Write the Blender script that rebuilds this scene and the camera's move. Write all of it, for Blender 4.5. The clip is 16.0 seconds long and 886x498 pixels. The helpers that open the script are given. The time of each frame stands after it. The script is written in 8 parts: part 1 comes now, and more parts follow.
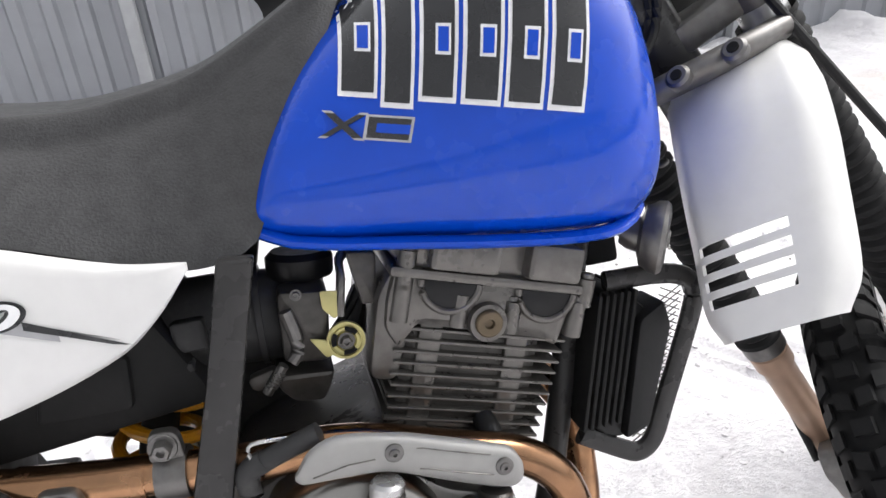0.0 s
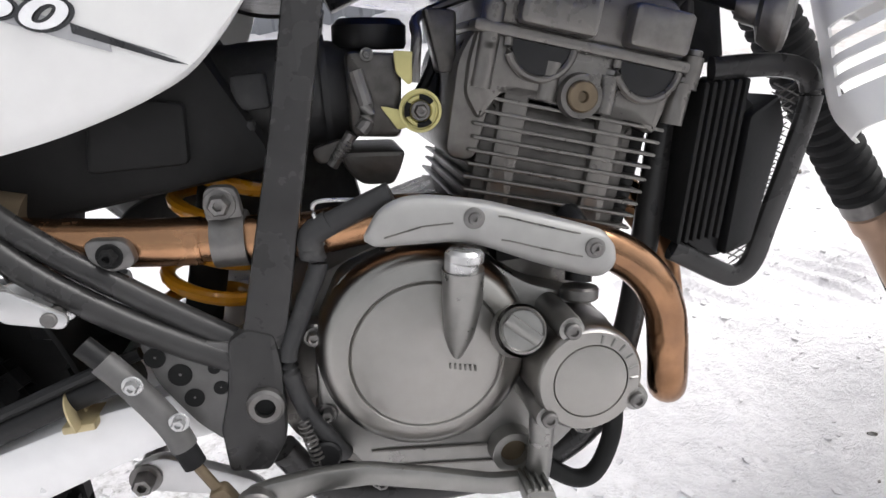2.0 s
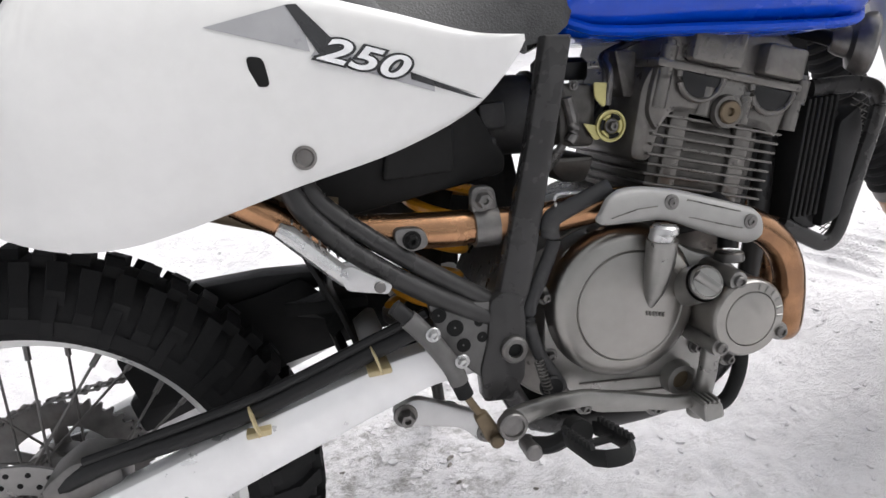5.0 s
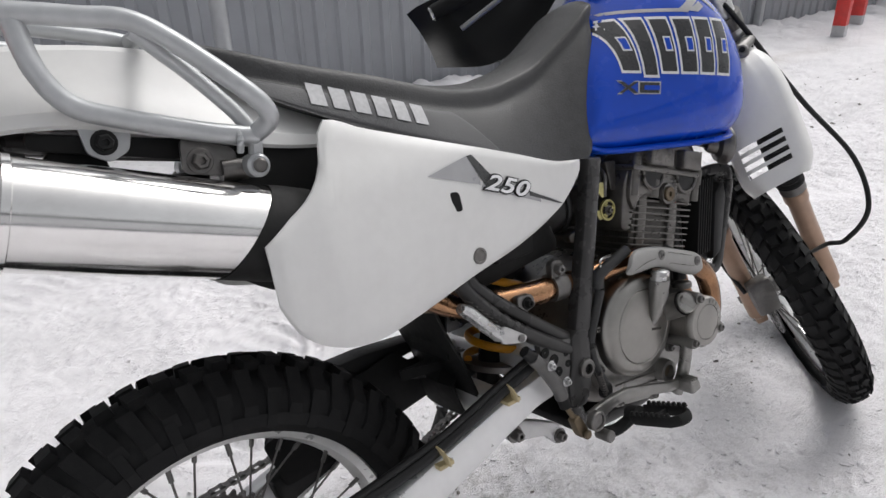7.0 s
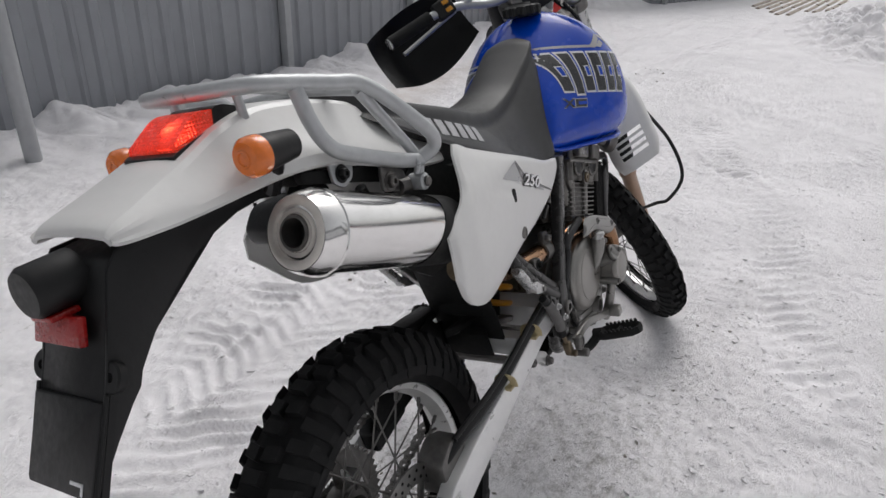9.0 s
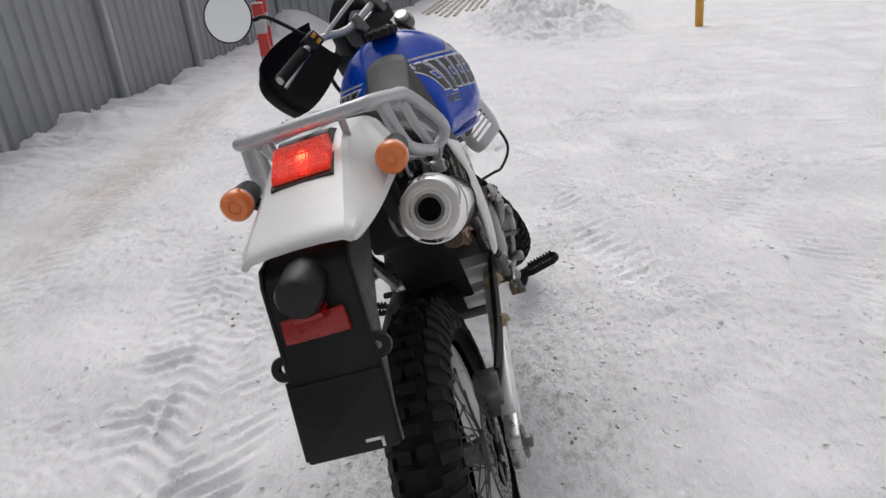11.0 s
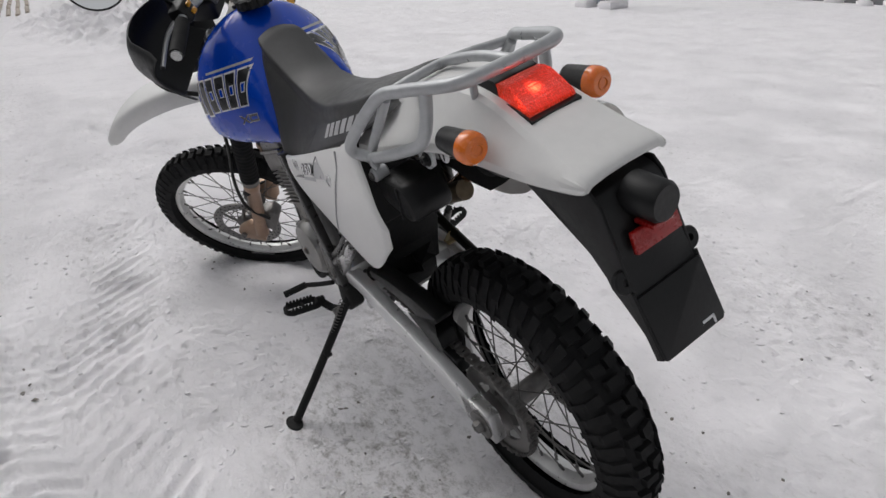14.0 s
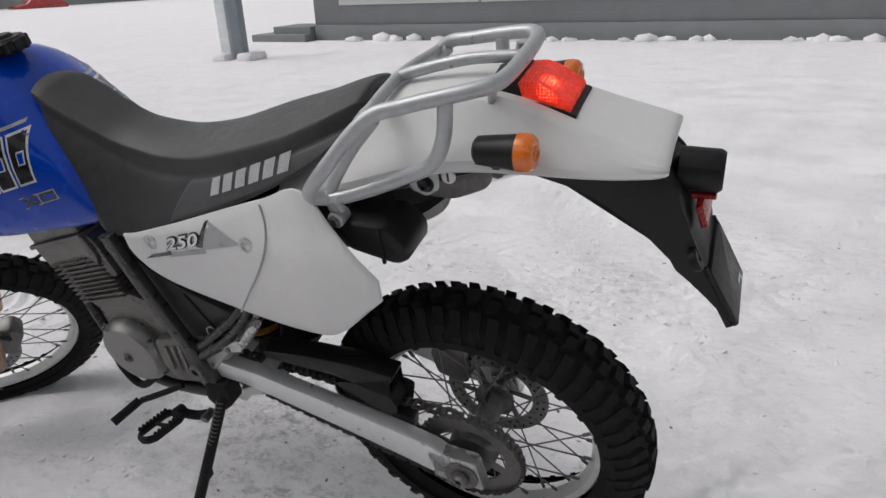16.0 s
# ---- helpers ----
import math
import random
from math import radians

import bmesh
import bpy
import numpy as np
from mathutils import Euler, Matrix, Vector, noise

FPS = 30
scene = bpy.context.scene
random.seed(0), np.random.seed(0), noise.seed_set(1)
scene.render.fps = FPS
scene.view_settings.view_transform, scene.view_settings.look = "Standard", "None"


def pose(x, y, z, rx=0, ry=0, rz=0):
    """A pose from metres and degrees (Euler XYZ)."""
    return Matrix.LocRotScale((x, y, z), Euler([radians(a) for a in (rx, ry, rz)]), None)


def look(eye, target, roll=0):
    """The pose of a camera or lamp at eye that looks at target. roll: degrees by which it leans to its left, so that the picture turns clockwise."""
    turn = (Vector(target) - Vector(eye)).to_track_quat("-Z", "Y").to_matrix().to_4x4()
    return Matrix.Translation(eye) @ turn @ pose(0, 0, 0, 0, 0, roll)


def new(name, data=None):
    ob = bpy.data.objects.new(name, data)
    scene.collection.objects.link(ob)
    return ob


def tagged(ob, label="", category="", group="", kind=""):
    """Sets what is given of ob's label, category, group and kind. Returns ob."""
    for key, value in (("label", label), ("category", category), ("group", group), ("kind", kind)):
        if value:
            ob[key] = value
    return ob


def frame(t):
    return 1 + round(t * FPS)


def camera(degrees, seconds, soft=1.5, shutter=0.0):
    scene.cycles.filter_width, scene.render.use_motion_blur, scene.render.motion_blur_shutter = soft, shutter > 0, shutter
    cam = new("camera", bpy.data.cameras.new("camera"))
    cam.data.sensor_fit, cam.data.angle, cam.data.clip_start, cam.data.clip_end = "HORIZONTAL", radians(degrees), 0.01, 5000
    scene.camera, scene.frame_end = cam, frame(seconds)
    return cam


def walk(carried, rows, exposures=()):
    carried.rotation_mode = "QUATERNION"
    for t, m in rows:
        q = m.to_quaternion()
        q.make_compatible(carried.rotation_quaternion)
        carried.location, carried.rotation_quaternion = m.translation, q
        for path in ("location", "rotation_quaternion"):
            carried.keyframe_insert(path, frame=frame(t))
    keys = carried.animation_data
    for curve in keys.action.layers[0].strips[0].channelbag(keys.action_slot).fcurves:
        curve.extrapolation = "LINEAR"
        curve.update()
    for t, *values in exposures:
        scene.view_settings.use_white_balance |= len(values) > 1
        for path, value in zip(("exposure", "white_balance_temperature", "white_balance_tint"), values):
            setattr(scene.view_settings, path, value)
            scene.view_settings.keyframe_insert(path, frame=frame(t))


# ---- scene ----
# ---- camera and its walk ----
cam = camera(67.44, 16.0)
walk(cam, [
    (0, look((0.7221, -0.4375, 1.0631), (1.0797, 1.3059, 0.1507), -4.57)),
    (0.5, look((0.7109, -0.4325, 0.9952), (1.0152, 1.3402, 0.1206), -4.79)),
    (1, look((0.6930, -0.4298, 0.9482), (0.9583, 1.3238, 0.0237), -4.78)),
    (1.5, look((0.6812, -0.4413, 0.9185), (0.8883, 1.2912, -0.0590), -5.51)),
    (2, look((0.6684, -0.4490, 0.8840), (0.8971, 1.2670, -0.1176), -4.31)),
    (2.5, look((0.6867, -0.4601, 0.8470), (0.9612, 1.2089, -0.2202), -4.31)),
    (3, look((0.6858, -0.4761, 0.8146), (0.9672, 1.1600, -0.3007), -3.98)),
    (3.5, look((0.6530, -0.4898, 0.8076), (0.9054, 1.1380, -0.3268), -3.83)),
    (4, look((0.5757, -0.5178, 0.8271), (0.8004, 1.1415, -0.2666), -4.55)),
    (4.5, look((0.4828, -0.5377, 0.8823), (0.7339, 1.1807, -0.1097), -6.07)),
    (5, look((0.3831, -0.5728, 0.9687), (0.7340, 1.1346, -0.0118), -4.74)),
    (5.2, look((0.3604, -0.5938, 0.9894), (0.7349, 1.1197, 0.0284), -5.16)),
    (7.3, look((-0.2207, -0.6026, 1.1710), (0.8991, 0.8277, 0.3367), -0.98)),
    (7.5, look((-0.2752, -0.5974, 1.1905), (0.8700, 0.8048, 0.3427), -0.46)),
    (8, look((-0.3724, -0.5354, 1.1979), (0.8904, 0.7584, 0.3443), -1.08)),
    (8.5, look((-0.5039, -0.4670, 1.2298), (0.8933, 0.6431, 0.3280), -0.11)),
    (9, look((-0.6794, -0.4240, 1.2656), (0.8683, 0.4903, 0.3897), 1.66)),
    (9.2, look((-0.7557, -0.4084, 1.2787), (0.8600, 0.4141, 0.4349), 1.56)),
    (11.5, look((-1.0891, 0.1157, 1.2906), (0.7513, 0.1356, 0.5078), -3.84)),
    (12, look((-1.0664, 0.2625, 1.2773), (0.7948, 0.1152, 0.5601), -2.39)),
    (12.5, look((-1.0217, 0.4460, 1.2738), (0.7952, 0.1626, 0.4873), -4.92)),
    (13, look((-0.9879, 0.5987, 1.2770), (0.7887, 0.1371, 0.4827), -1.63)),
    (13.5, look((-0.9885, 0.7874, 1.2754), (0.6599, 0.0089, 0.4528), -2.98)),
    (14, look((-0.9003, 0.8832, 1.2397), (0.6158, -0.0900, 0.3712), -1.44)),
    (14.5, look((-0.7615, 0.9651, 1.2309), (0.6416, -0.1885, 0.3939), -4.92)),
    (15, look((-0.6556, 1.0287, 1.2287), (0.6043, -0.3058, 0.4339), -3.12)),
    (15.5, look((-0.5227, 1.1336, 1.2246), (0.5208, -0.4059, 0.4891), -4.99)),
    (16, look((-0.4302, 1.1326, 1.1729), (0.3777, -0.5298, 0.4089), -2.53)),
], exposures=[(0, 0.92), (1, 0.85), (2, 0.95), (2.5, 0.9), (3.5, 0.35), (4.5, 0.5), (5, 0.65), (7.5, -0.15), (8, -0.38), (8.5, -0.3), (9, -0.25), (11.5, -0.2), (12, -0.5), (12.5, -0.6), (13, -0.38), (13.5, -0.38), (14.5, -0.35), (16, -0.3)])


# ---- helpers of this scene ----
from mathutils.bvhtree import BVHTree
def mat(name, base, rough=0.5, metal=0.0, var=0.12, scale=40.0, bump=0.0, coat=0.0, dirt=0.0, dirt_col=(0.25, 0.22, 0.2), emit=0.0, rvar=0.1):
    m = bpy.data.materials.new(name)
    m.use_nodes = True
    nt = m.node_tree
    n, l = nt.nodes, nt.links
    b = n["Principled BSDF"]
    b.inputs["Metallic"].default_value = metal
    b.inputs["Coat Weight"].default_value = coat
    b.inputs["Coat Roughness"].default_value = 0.06
    tc = n.new("ShaderNodeTexCoord")
    n1 = n.new("ShaderNodeTexNoise")
    n1.inputs["Scale"].default_value = scale
    n1.inputs["Detail"].default_value = 6
    n2 = n.new("ShaderNodeTexNoise")
    n2.inputs["Scale"].default_value = scale * 0.13
    n2.inputs["Detail"].default_value = 3
    l.new(tc.outputs["Object"], n1.inputs["Vector"])
    l.new(tc.outputs["Object"], n2.inputs["Vector"])
    add = n.new("ShaderNodeMath")
    add.operation = "ADD"
    l.new(n1.outputs["Fac"], add.inputs[0])
    l.new(n2.outputs["Fac"], add.inputs[1])
    mr = n.new("ShaderNodeMapRange")
    mr.inputs["From Min"].default_value, mr.inputs["From Max"].default_value = 0.7, 1.3
    mr.inputs["To Min"].default_value, mr.inputs["To Max"].default_value = 1 - var, 1 + var
    l.new(add.outputs[0], mr.inputs["Value"])
    mul = n.new("ShaderNodeMix")
    mul.data_type, mul.blend_type = "RGBA", "MULTIPLY"
    mul.inputs["Factor"].default_value = 1.0
    mul.inputs["A"].default_value = (*base, 1)
    l.new(mr.outputs["Result"], mul.inputs["B"])
    col = mul.outputs["Result"]
    if dirt > 0:
        n3 = n.new("ShaderNodeTexNoise")
        n3.inputs["Scale"].default_value = scale * 0.35
        n3.inputs["Detail"].default_value = 8
        n3.inputs["Roughness"].default_value = 0.7
        l.new(tc.outputs["Object"], n3.inputs["Vector"])
        dr = n.new("ShaderNodeMapRange")
        dr.inputs["From Min"].default_value, dr.inputs["From Max"].default_value = 0.5, 0.72
        dr.inputs["To Max"].default_value = dirt
        l.new(n3.outputs["Fac"], dr.inputs["Value"])
        dm = n.new("ShaderNodeMix")
        dm.data_type = "RGBA"
        l.new(dr.outputs["Result"], dm.inputs["Factor"])
        l.new(col, dm.inputs["A"])
        dm.inputs["B"].default_value = (*dirt_col, 1)
        col = dm.outputs["Result"]
    l.new(col, b.inputs["Base Color"])
    rr = n.new("ShaderNodeMapRange")
    rr.inputs["From Min"].default_value, rr.inputs["From Max"].default_value = 0.7, 1.3
    rr.inputs["To Min"].default_value, rr.inputs["To Max"].default_value = max(0.02, rough - rvar), min(1, rough + rvar)
    l.new(add.outputs[0], rr.inputs["Value"])
    l.new(rr.outputs["Result"], b.inputs["Roughness"])
    if bump:
        bp = n.new("ShaderNodeBump")
        bp.inputs["Strength"].default_value = bump
        bp.inputs["Distance"].default_value = 0.002
        l.new(n1.outputs["Fac"], bp.inputs["Height"])
        l.new(bp.outputs["Normal"], b.inputs["Normal"])
    if emit:
        b.inputs["Emission Color"].default_value = (*base, 1)
        b.inputs["Emission Strength"].default_value = emit
    return m


def link_mesh(name, bm, material, parent=None, label="", angle=35.0):
    me = bpy.data.meshes.new(name)
    bmesh.ops.recalc_face_normals(bm, faces=bm.faces)
    bm.to_mesh(me)
    bm.free()
    me.polygons.foreach_set("use_smooth", [True] * len(me.polygons))
    me.set_sharp_from_angle(angle=radians(angle))
    for x in material if isinstance(material, (list, tuple)) else [material]:
        me.materials.append(x)
    ob = new(name, me)
    if parent:
        ob.parent = parent
    if label:
        ob["label"] = label
    return ob


def part(name, bm, material, parent, label="", angle=35.0):
    return link_mesh(name, bm, material, parent, label, angle)


def V(*a):
    return Vector(a)


def spline(pts, n=8, closed=False):
    """Points of a smooth curve through pts."""
    p = [Vector(q) for q in pts]
    out = []
    m = len(p)
    for i in range(m if closed else m - 1):
        a, b, c, d = (p[(i + k) % m] if closed else p[min(max(i + k, 0), m - 1)] for k in (-1, 0, 1, 2))
        for j in range(n):
            t = j / n
            out.append(0.5 * ((2 * b) + (c - a) * t + (2 * a - 5 * b + 4 * c - d) * t * t + (3 * b - a - 3 * c + d) * t ** 3))
    if not closed:
        out.append(p[-1])
    return out


def sweep(bm, path, ra, rb=None, segs=12, closed=False, up=(0, 0, 1), caps=True, power=1.0, radii=None):
    """A tube of half widths ra (sideways) and rb along path."""
    rb = ra if rb is None else rb
    rings, m = [], len(path)
    for i, q in enumerate(path):
        t = (path[(i + 1) % m] - path[i - 1]) if closed else (path[min(i + 1, m - 1)] - path[max(i - 1, 0)])
        t = t.normalized()
        u = Vector(up)
        side = t.cross(u)
        if side.length < 0.05:
            side = t.cross(Vector((0.3, 1, 0.1)))
        side.normalize()
        w = side.cross(t)
        k = radii[i] if radii else 1.0
        ring = []
        for j in range(segs):
            a = 2 * math.pi * (j + 0.5) / segs
            c, s = math.cos(a), math.sin(a)
            c, s = math.copysign(abs(c) ** power, c), math.copysign(abs(s) ** power, s)
            ring.append(bm.verts.new(q + side * (ra * k * c) + w * (rb * k * s)))
        rings.append(ring)
    for i in range(m if closed else m - 1):
        a, b = rings[i], rings[(i + 1) % m]
        for j in range(segs):
            bm.faces.new((a[j], a[(j + 1) % segs], b[(j + 1) % segs], b[j]))
    if caps and not closed:
        bm.faces.new(rings[0][::-1])
        bm.faces.new(rings[-1])
    return bm


def tube(pts, r, n=8, segs=12, closed=False, rb=None, bm=None, smooth=True, power=1.0, up=(0, 0, 1)):
    bm = bm or bmesh.new()
    path = spline(pts, n, closed) if smooth else [Vector(p) for p in pts]
    return sweep(bm, path, r, rb, segs, closed, up=up, power=power)


def frame_of(axis):
    t = Vector(axis).normalized()
    s = t.cross(Vector((0, 0, 1)))
    if s.length < 0.01:
        s = t.cross(Vector((1, 0, 0)))
    s.normalize()
    return t, s, s.cross(t)


def lathe(profile, origin, axis, segs=32, bm=None, arc=None):
    """Turns (distance along axis, radius) pairs about the axis."""
    bm = bm or bmesh.new()
    t, s, w = frame_of(axis)
    o = Vector(origin)
    rings = []
    for d, r in profile:
        if r < 1e-5:
            rings.append([bm.verts.new(o + t * d)])
        else:
            rings.append([bm.verts.new(o + t * d + s * (r * math.cos(2 * math.pi * j / segs)) + w * (r * math.sin(2 * math.pi * j / segs))) for j in range(segs)])
    for a, b in zip(rings, rings[1:]):
        for j in range(segs):
            k = (j + 1) % segs
            if len(a) == 1 and len(b) == 1:
                continue
            if len(a) == 1:
                bm.faces.new((a[0], b[k], b[j]))
            elif len(b) == 1:
                bm.faces.new((a[j], a[k], b[0]))
            else:
                bm.faces.new((a[j], a[k], b[k], b[j]))
    return bm


def disc(r, depth, origin, axis, segs=24, edge=0.002, bm=None):
    """A short solid cylinder with softened edges, from origin along axis."""
    e = min(edge, depth * 0.45, r * 0.45)
    return lathe([(0, 0), (0, r - e), (e, r), (depth - e, r), (depth, r - e), (depth, 0)], origin, axis, segs, bm)


def bolt(origin, axis, r=0.007, h=0.006, bm=None):
    """A hexagon head on a washer with a dimple."""
    bm = disc(r * 1.45, h * 0.25, origin, axis, 16, 0.0008, bm)
    t = Vector(axis).normalized()
    o = Vector(origin) + t * (h * 0.25)
    return lathe([(0, r), (h * 0.7, r), (h, r * 0.8), (h, r * 0.45), (h * 0.55, r * 0.4), (h * 0.55, 0)], o, axis, 6, bm)


def prism(outline, y0, y1, edge=0.003, bm=None, to=None, steps=2):
    """A plate with the outline (x, z) between y0 and y1 and rounded edges. to: maps (x, y, z) to a place."""
    bm = bm or bmesh.new()
    to = to or (lambda x, y, z: Vector((x, y, z)))
    pts = [Vector((x, z)) for x, z in outline]
    area = sum(a.x * b.y - b.x * a.y for a, b in zip(pts, pts[1:] + pts[:1]))
    if area < 0:
        pts.reverse()
    m = len(pts)
    nrm = []
    for i in range(m):
        d1, d2 = (pts[i] - pts[i - 1]).normalized(), (pts[(i + 1) % m] - pts[i]).normalized()
        k = (d1 + d2)
        k = Vector((k.y, -k.x)).normalized() if k.length > 1e-6 else Vector((d1.y, -d1.x))
        c = max(0.4, k.dot(Vector((d1.y, -d1.x))))
        nrm.append(k / c)
    s = 1 if y1 > y0 else -1
    e = min(edge, abs(y1 - y0) * 0.45)
    prof = [(y0, e)] + [(y0 + s * e * (1 - math.cos(math.pi / 2 * i / steps)), e * (1 - math.sin(math.pi / 2 * i / steps))) for i in range(1, steps + 1)]
    prof += [(y1 - s * (q - y0) * s, f) for q, f in [(y0 + (a - y0), b) for a, b in prof[::-1]]]
    rings = [[bm.verts.new(to(p.x - k.x * f, y, p.y - k.y * f)) for p, k in zip(pts, nrm)] for y, f in prof]
    for a, b in zip(rings, rings[1:]):
        for i in range(m):
            j = (i + 1) % m
            bm.faces.new((a[i], a[j], b[j], b[i]))
    fa = bm.faces.new(rings[0][::-1])
    fb = bm.faces.new(rings[-1])
    bmesh.ops.triangulate(bm, faces=[fa, fb], quad_method="BEAUTY", ngon_method="EAR_CLIP")
    return bm


def rounded(pts, r=0.01, n=4):
    """The outline with its corners rounded."""
    out = []
    p = [Vector(q) for q in pts]
    for i in range(len(p)):
        a, b, c = p[i - 1], p[i], p[(i + 1) % len(p)]
        ra = min(r, (a - b).length * 0.45, (c - b).length * 0.45)
        u, w = b + (a - b).normalized() * ra, b + (c - b).normalized() * ra
        for k in range(n + 1):
            t = k / n
            q = u * (1 - t) ** 2 + b * (2 * t * (1 - t)) + w * t * t
            out.append((q.x, q.y))
    return out


def box(lo, hi, edge=0.003, bm=None):
    return prism(rounded([(lo[0], lo[2]), (hi[0], lo[2]), (hi[0], hi[2]), (lo[0], hi[2])], edge, 2), lo[1], hi[1], edge, bm)


def lerp_at(table, x):
    """Value at x in a table of (x, value) pairs."""
    for (a, fa), (b, fb) in zip(table, table[1:]):
        if x <= b:
            t = min(max((x - a) / (b - a), 0), 1)
            return fa + (fb - fa) * t
    return table[-1][1]


def smooth_at(table, x):
    """Smooth value at x in a table of (x, value) pairs."""
    n = len(table)
    if x <= table[0][0]:
        return table[0][1]
    if x >= table[-1][0]:
        return table[-1][1]
    i = max(k for k in range(n - 1) if table[k][0] <= x)
    h = table[i + 1][0] - table[i][0]
    t = (x - table[i][0]) / h

    def slope(k):
        a, b = max(k - 1, 0), min(k + 1, n - 1)
        return (table[b][1] - table[a][1]) / (table[b][0] - table[a][0])

    p, q, u, w = table[i][1], table[i + 1][1], slope(i) * h, slope(i + 1) * h
    return (2 * t**3 - 3 * t * t + 1) * p + (t**3 - 2 * t * t + t) * u + (-2 * t**3 + 3 * t * t) * q + (t**3 - t * t) * w


def grid_faces(bm, rows, close_u=False):
    for a, b in zip(rows, rows[1:]):
        m = len(a)
        for i in range(m if close_u else m - 1):
            j = (i + 1) % m
            bm.faces.new((a[i], a[j], b[j], b[i]))


def panel(low, high, yfun, thick=0.004, nx=28, nz=12, roll=0.006, bm=None):
    """A thin shell between a lower and an upper edge (x, z); yfun(x, z) is its outer face, and its rim turns inwards."""
    bm = bm or bmesh.new()
    x0, x1 = max(low[0][0], high[0][0]), min(low[-1][0], high[-1][0])
    sheets = []
    for inner in (0, 1):
        rows = []
        for j in range(nz + 1):
            v = j / nz
            row = []
            for i in range(nx + 1):
                u = i / nx
                u = u - 0.06 * math.sin(2 * math.pi * u)
                x = x0 + (x1 - x0) * u
                za, zb = smooth_at(low, x), smooth_at(high, x)
                z = za + (zb - za) * (v - 0.05 * math.sin(2 * math.pi * v))
                y = yfun(x, z)
                d = min(i, nx - i, j, nz - j)
                sg = 1 if y > 0 else -1
                y -= sg * (roll if d == 0 else roll * 0.2 if d == 1 else 0)
                y -= sg * thick * inner
                row.append(bm.verts.new((x, y, z)))
            rows.append(row)
        grid_faces(bm, rows)
        sheets.append(rows)
    a, b = sheets
    rim = lambda r: r[0] + [q[-1] for q in r[1:]] + r[-1][-2::-1] + [q[0] for q in r[-2:0:-1]]
    ra, rb = rim(a), rim(b)
    for i in range(len(ra)):
        j = (i + 1) % len(ra)
        bm.faces.new((ra[i], rb[i], rb[j], ra[j]))
    return bm


def loft(sections, caps=True, bm=None, closed=True):
    bm = bm or bmesh.new()
    rows = [[bm.verts.new(p) for p in s] for s in sections]
    grid_faces(bm, rows, closed)
    if caps and closed:
        bm.faces.new(rows[0][::-1])
        bm.faces.new(rows[-1])
    return bm


def tree_of(ob):
    from_me = ob.data
    return BVHTree.FromPolygons([v.co.copy() for v in from_me.vertices], [tuple(p.vertices) for p in from_me.polygons])


def on_side(tree, x, z, side, lift):
    hit = tree.ray_cast(Vector((x, side * 1.0, z)), Vector((0, -side, 0)))
    y = hit[0].y if hit[0] is not None else side * 0.15
    return Vector((x, y + side * lift, z))


def sticker(tree, quad, side, lift=0.0012, nu=6, nv=6, bm=None):
    """A thin sticker over the four corners (x, z), laid on the surface on that side, where there is any."""
    bm = bm or bmesh.new()
    a, b, c, d = (Vector(q) for q in quad)
    rows = []
    for j in range(nv + 1):
        v = j / nv
        row = []
        for i in range(nu + 1):
            u = i / nu
            q = (a * (1 - u) + b * u) * (1 - v) + (d * (1 - u) + c * u) * v
            hit = tree.ray_cast(Vector((q.x, side * 1.0, q.y)), Vector((0, -side, 0)))[0]
            ok = hit is not None and hit.y * side > 0.03
            row.append(bm.verts.new((q.x, hit.y + side * lift, q.y)) if ok else None)
        rows.append(row)
    for r0, r1 in zip(rows, rows[1:]):
        for i in range(nu):
            f = (r0[i], r0[i + 1], r1[i + 1], r1[i])
            if None not in f:
                bm.faces.new(f)
    return bm


def moved(bm, m):
    bmesh.ops.transform(bm, matrix=m, verts=bm.verts)
    return bm


def thing(name, label, category, m=None, group="", kind=""):
    ob = new(name)
    ob.empty_display_size = 0.1
    if m is not None:
        ob.matrix_world = m
    return tagged(ob, label, category, group, kind)


def helix(c0, c1, r, turns, wire, segs=10, per=22):
    t, s, w = frame_of(Vector(c1) - Vector(c0))
    n = int(turns * per)
    path = []
    for i in range(n + 1):
        a = 2 * math.pi * turns * i / n
        path.append(Vector(c0).lerp(Vector(c1), i / n) + s * (r * math.cos(a)) + w * (r * math.sin(a)))
    return sweep(bmesh.new(), path, wire, None, segs)



# ---- daylight: overcast sky ----
world = bpy.data.worlds.new("overcast")
scene.world = world
world.use_nodes = True
wn, wl = world.node_tree.nodes, world.node_tree.links
sky = wn.new("ShaderNodeTexSky")
sky.sky_type = "NISHITA"
sky.sun_disc = False
sky.sun_elevation, sky.sun_rotation = radians(52), radians(72)
sky.air_density, sky.dust_density = 1.0, 4.0
grey = wn.new("ShaderNodeHueSaturation")
grey.inputs["Saturation"].default_value = 0.12
wl.new(sky.outputs["Color"], grey.inputs["Color"])
wl.new(grey.outputs["Color"], wn["Background"].inputs["Color"])
wn["Background"].inputs["Strength"].default_value = 0.15
sun = new("sun", bpy.data.lights.new("sun", "SUN"))
sun.data.energy, sun.data.angle = 0.72, radians(36)
sun.data.color = (1.0, 0.97, 0.965)
sun.matrix_world = look((0, 0, 10), (-0.75, -0.25, 9.0))

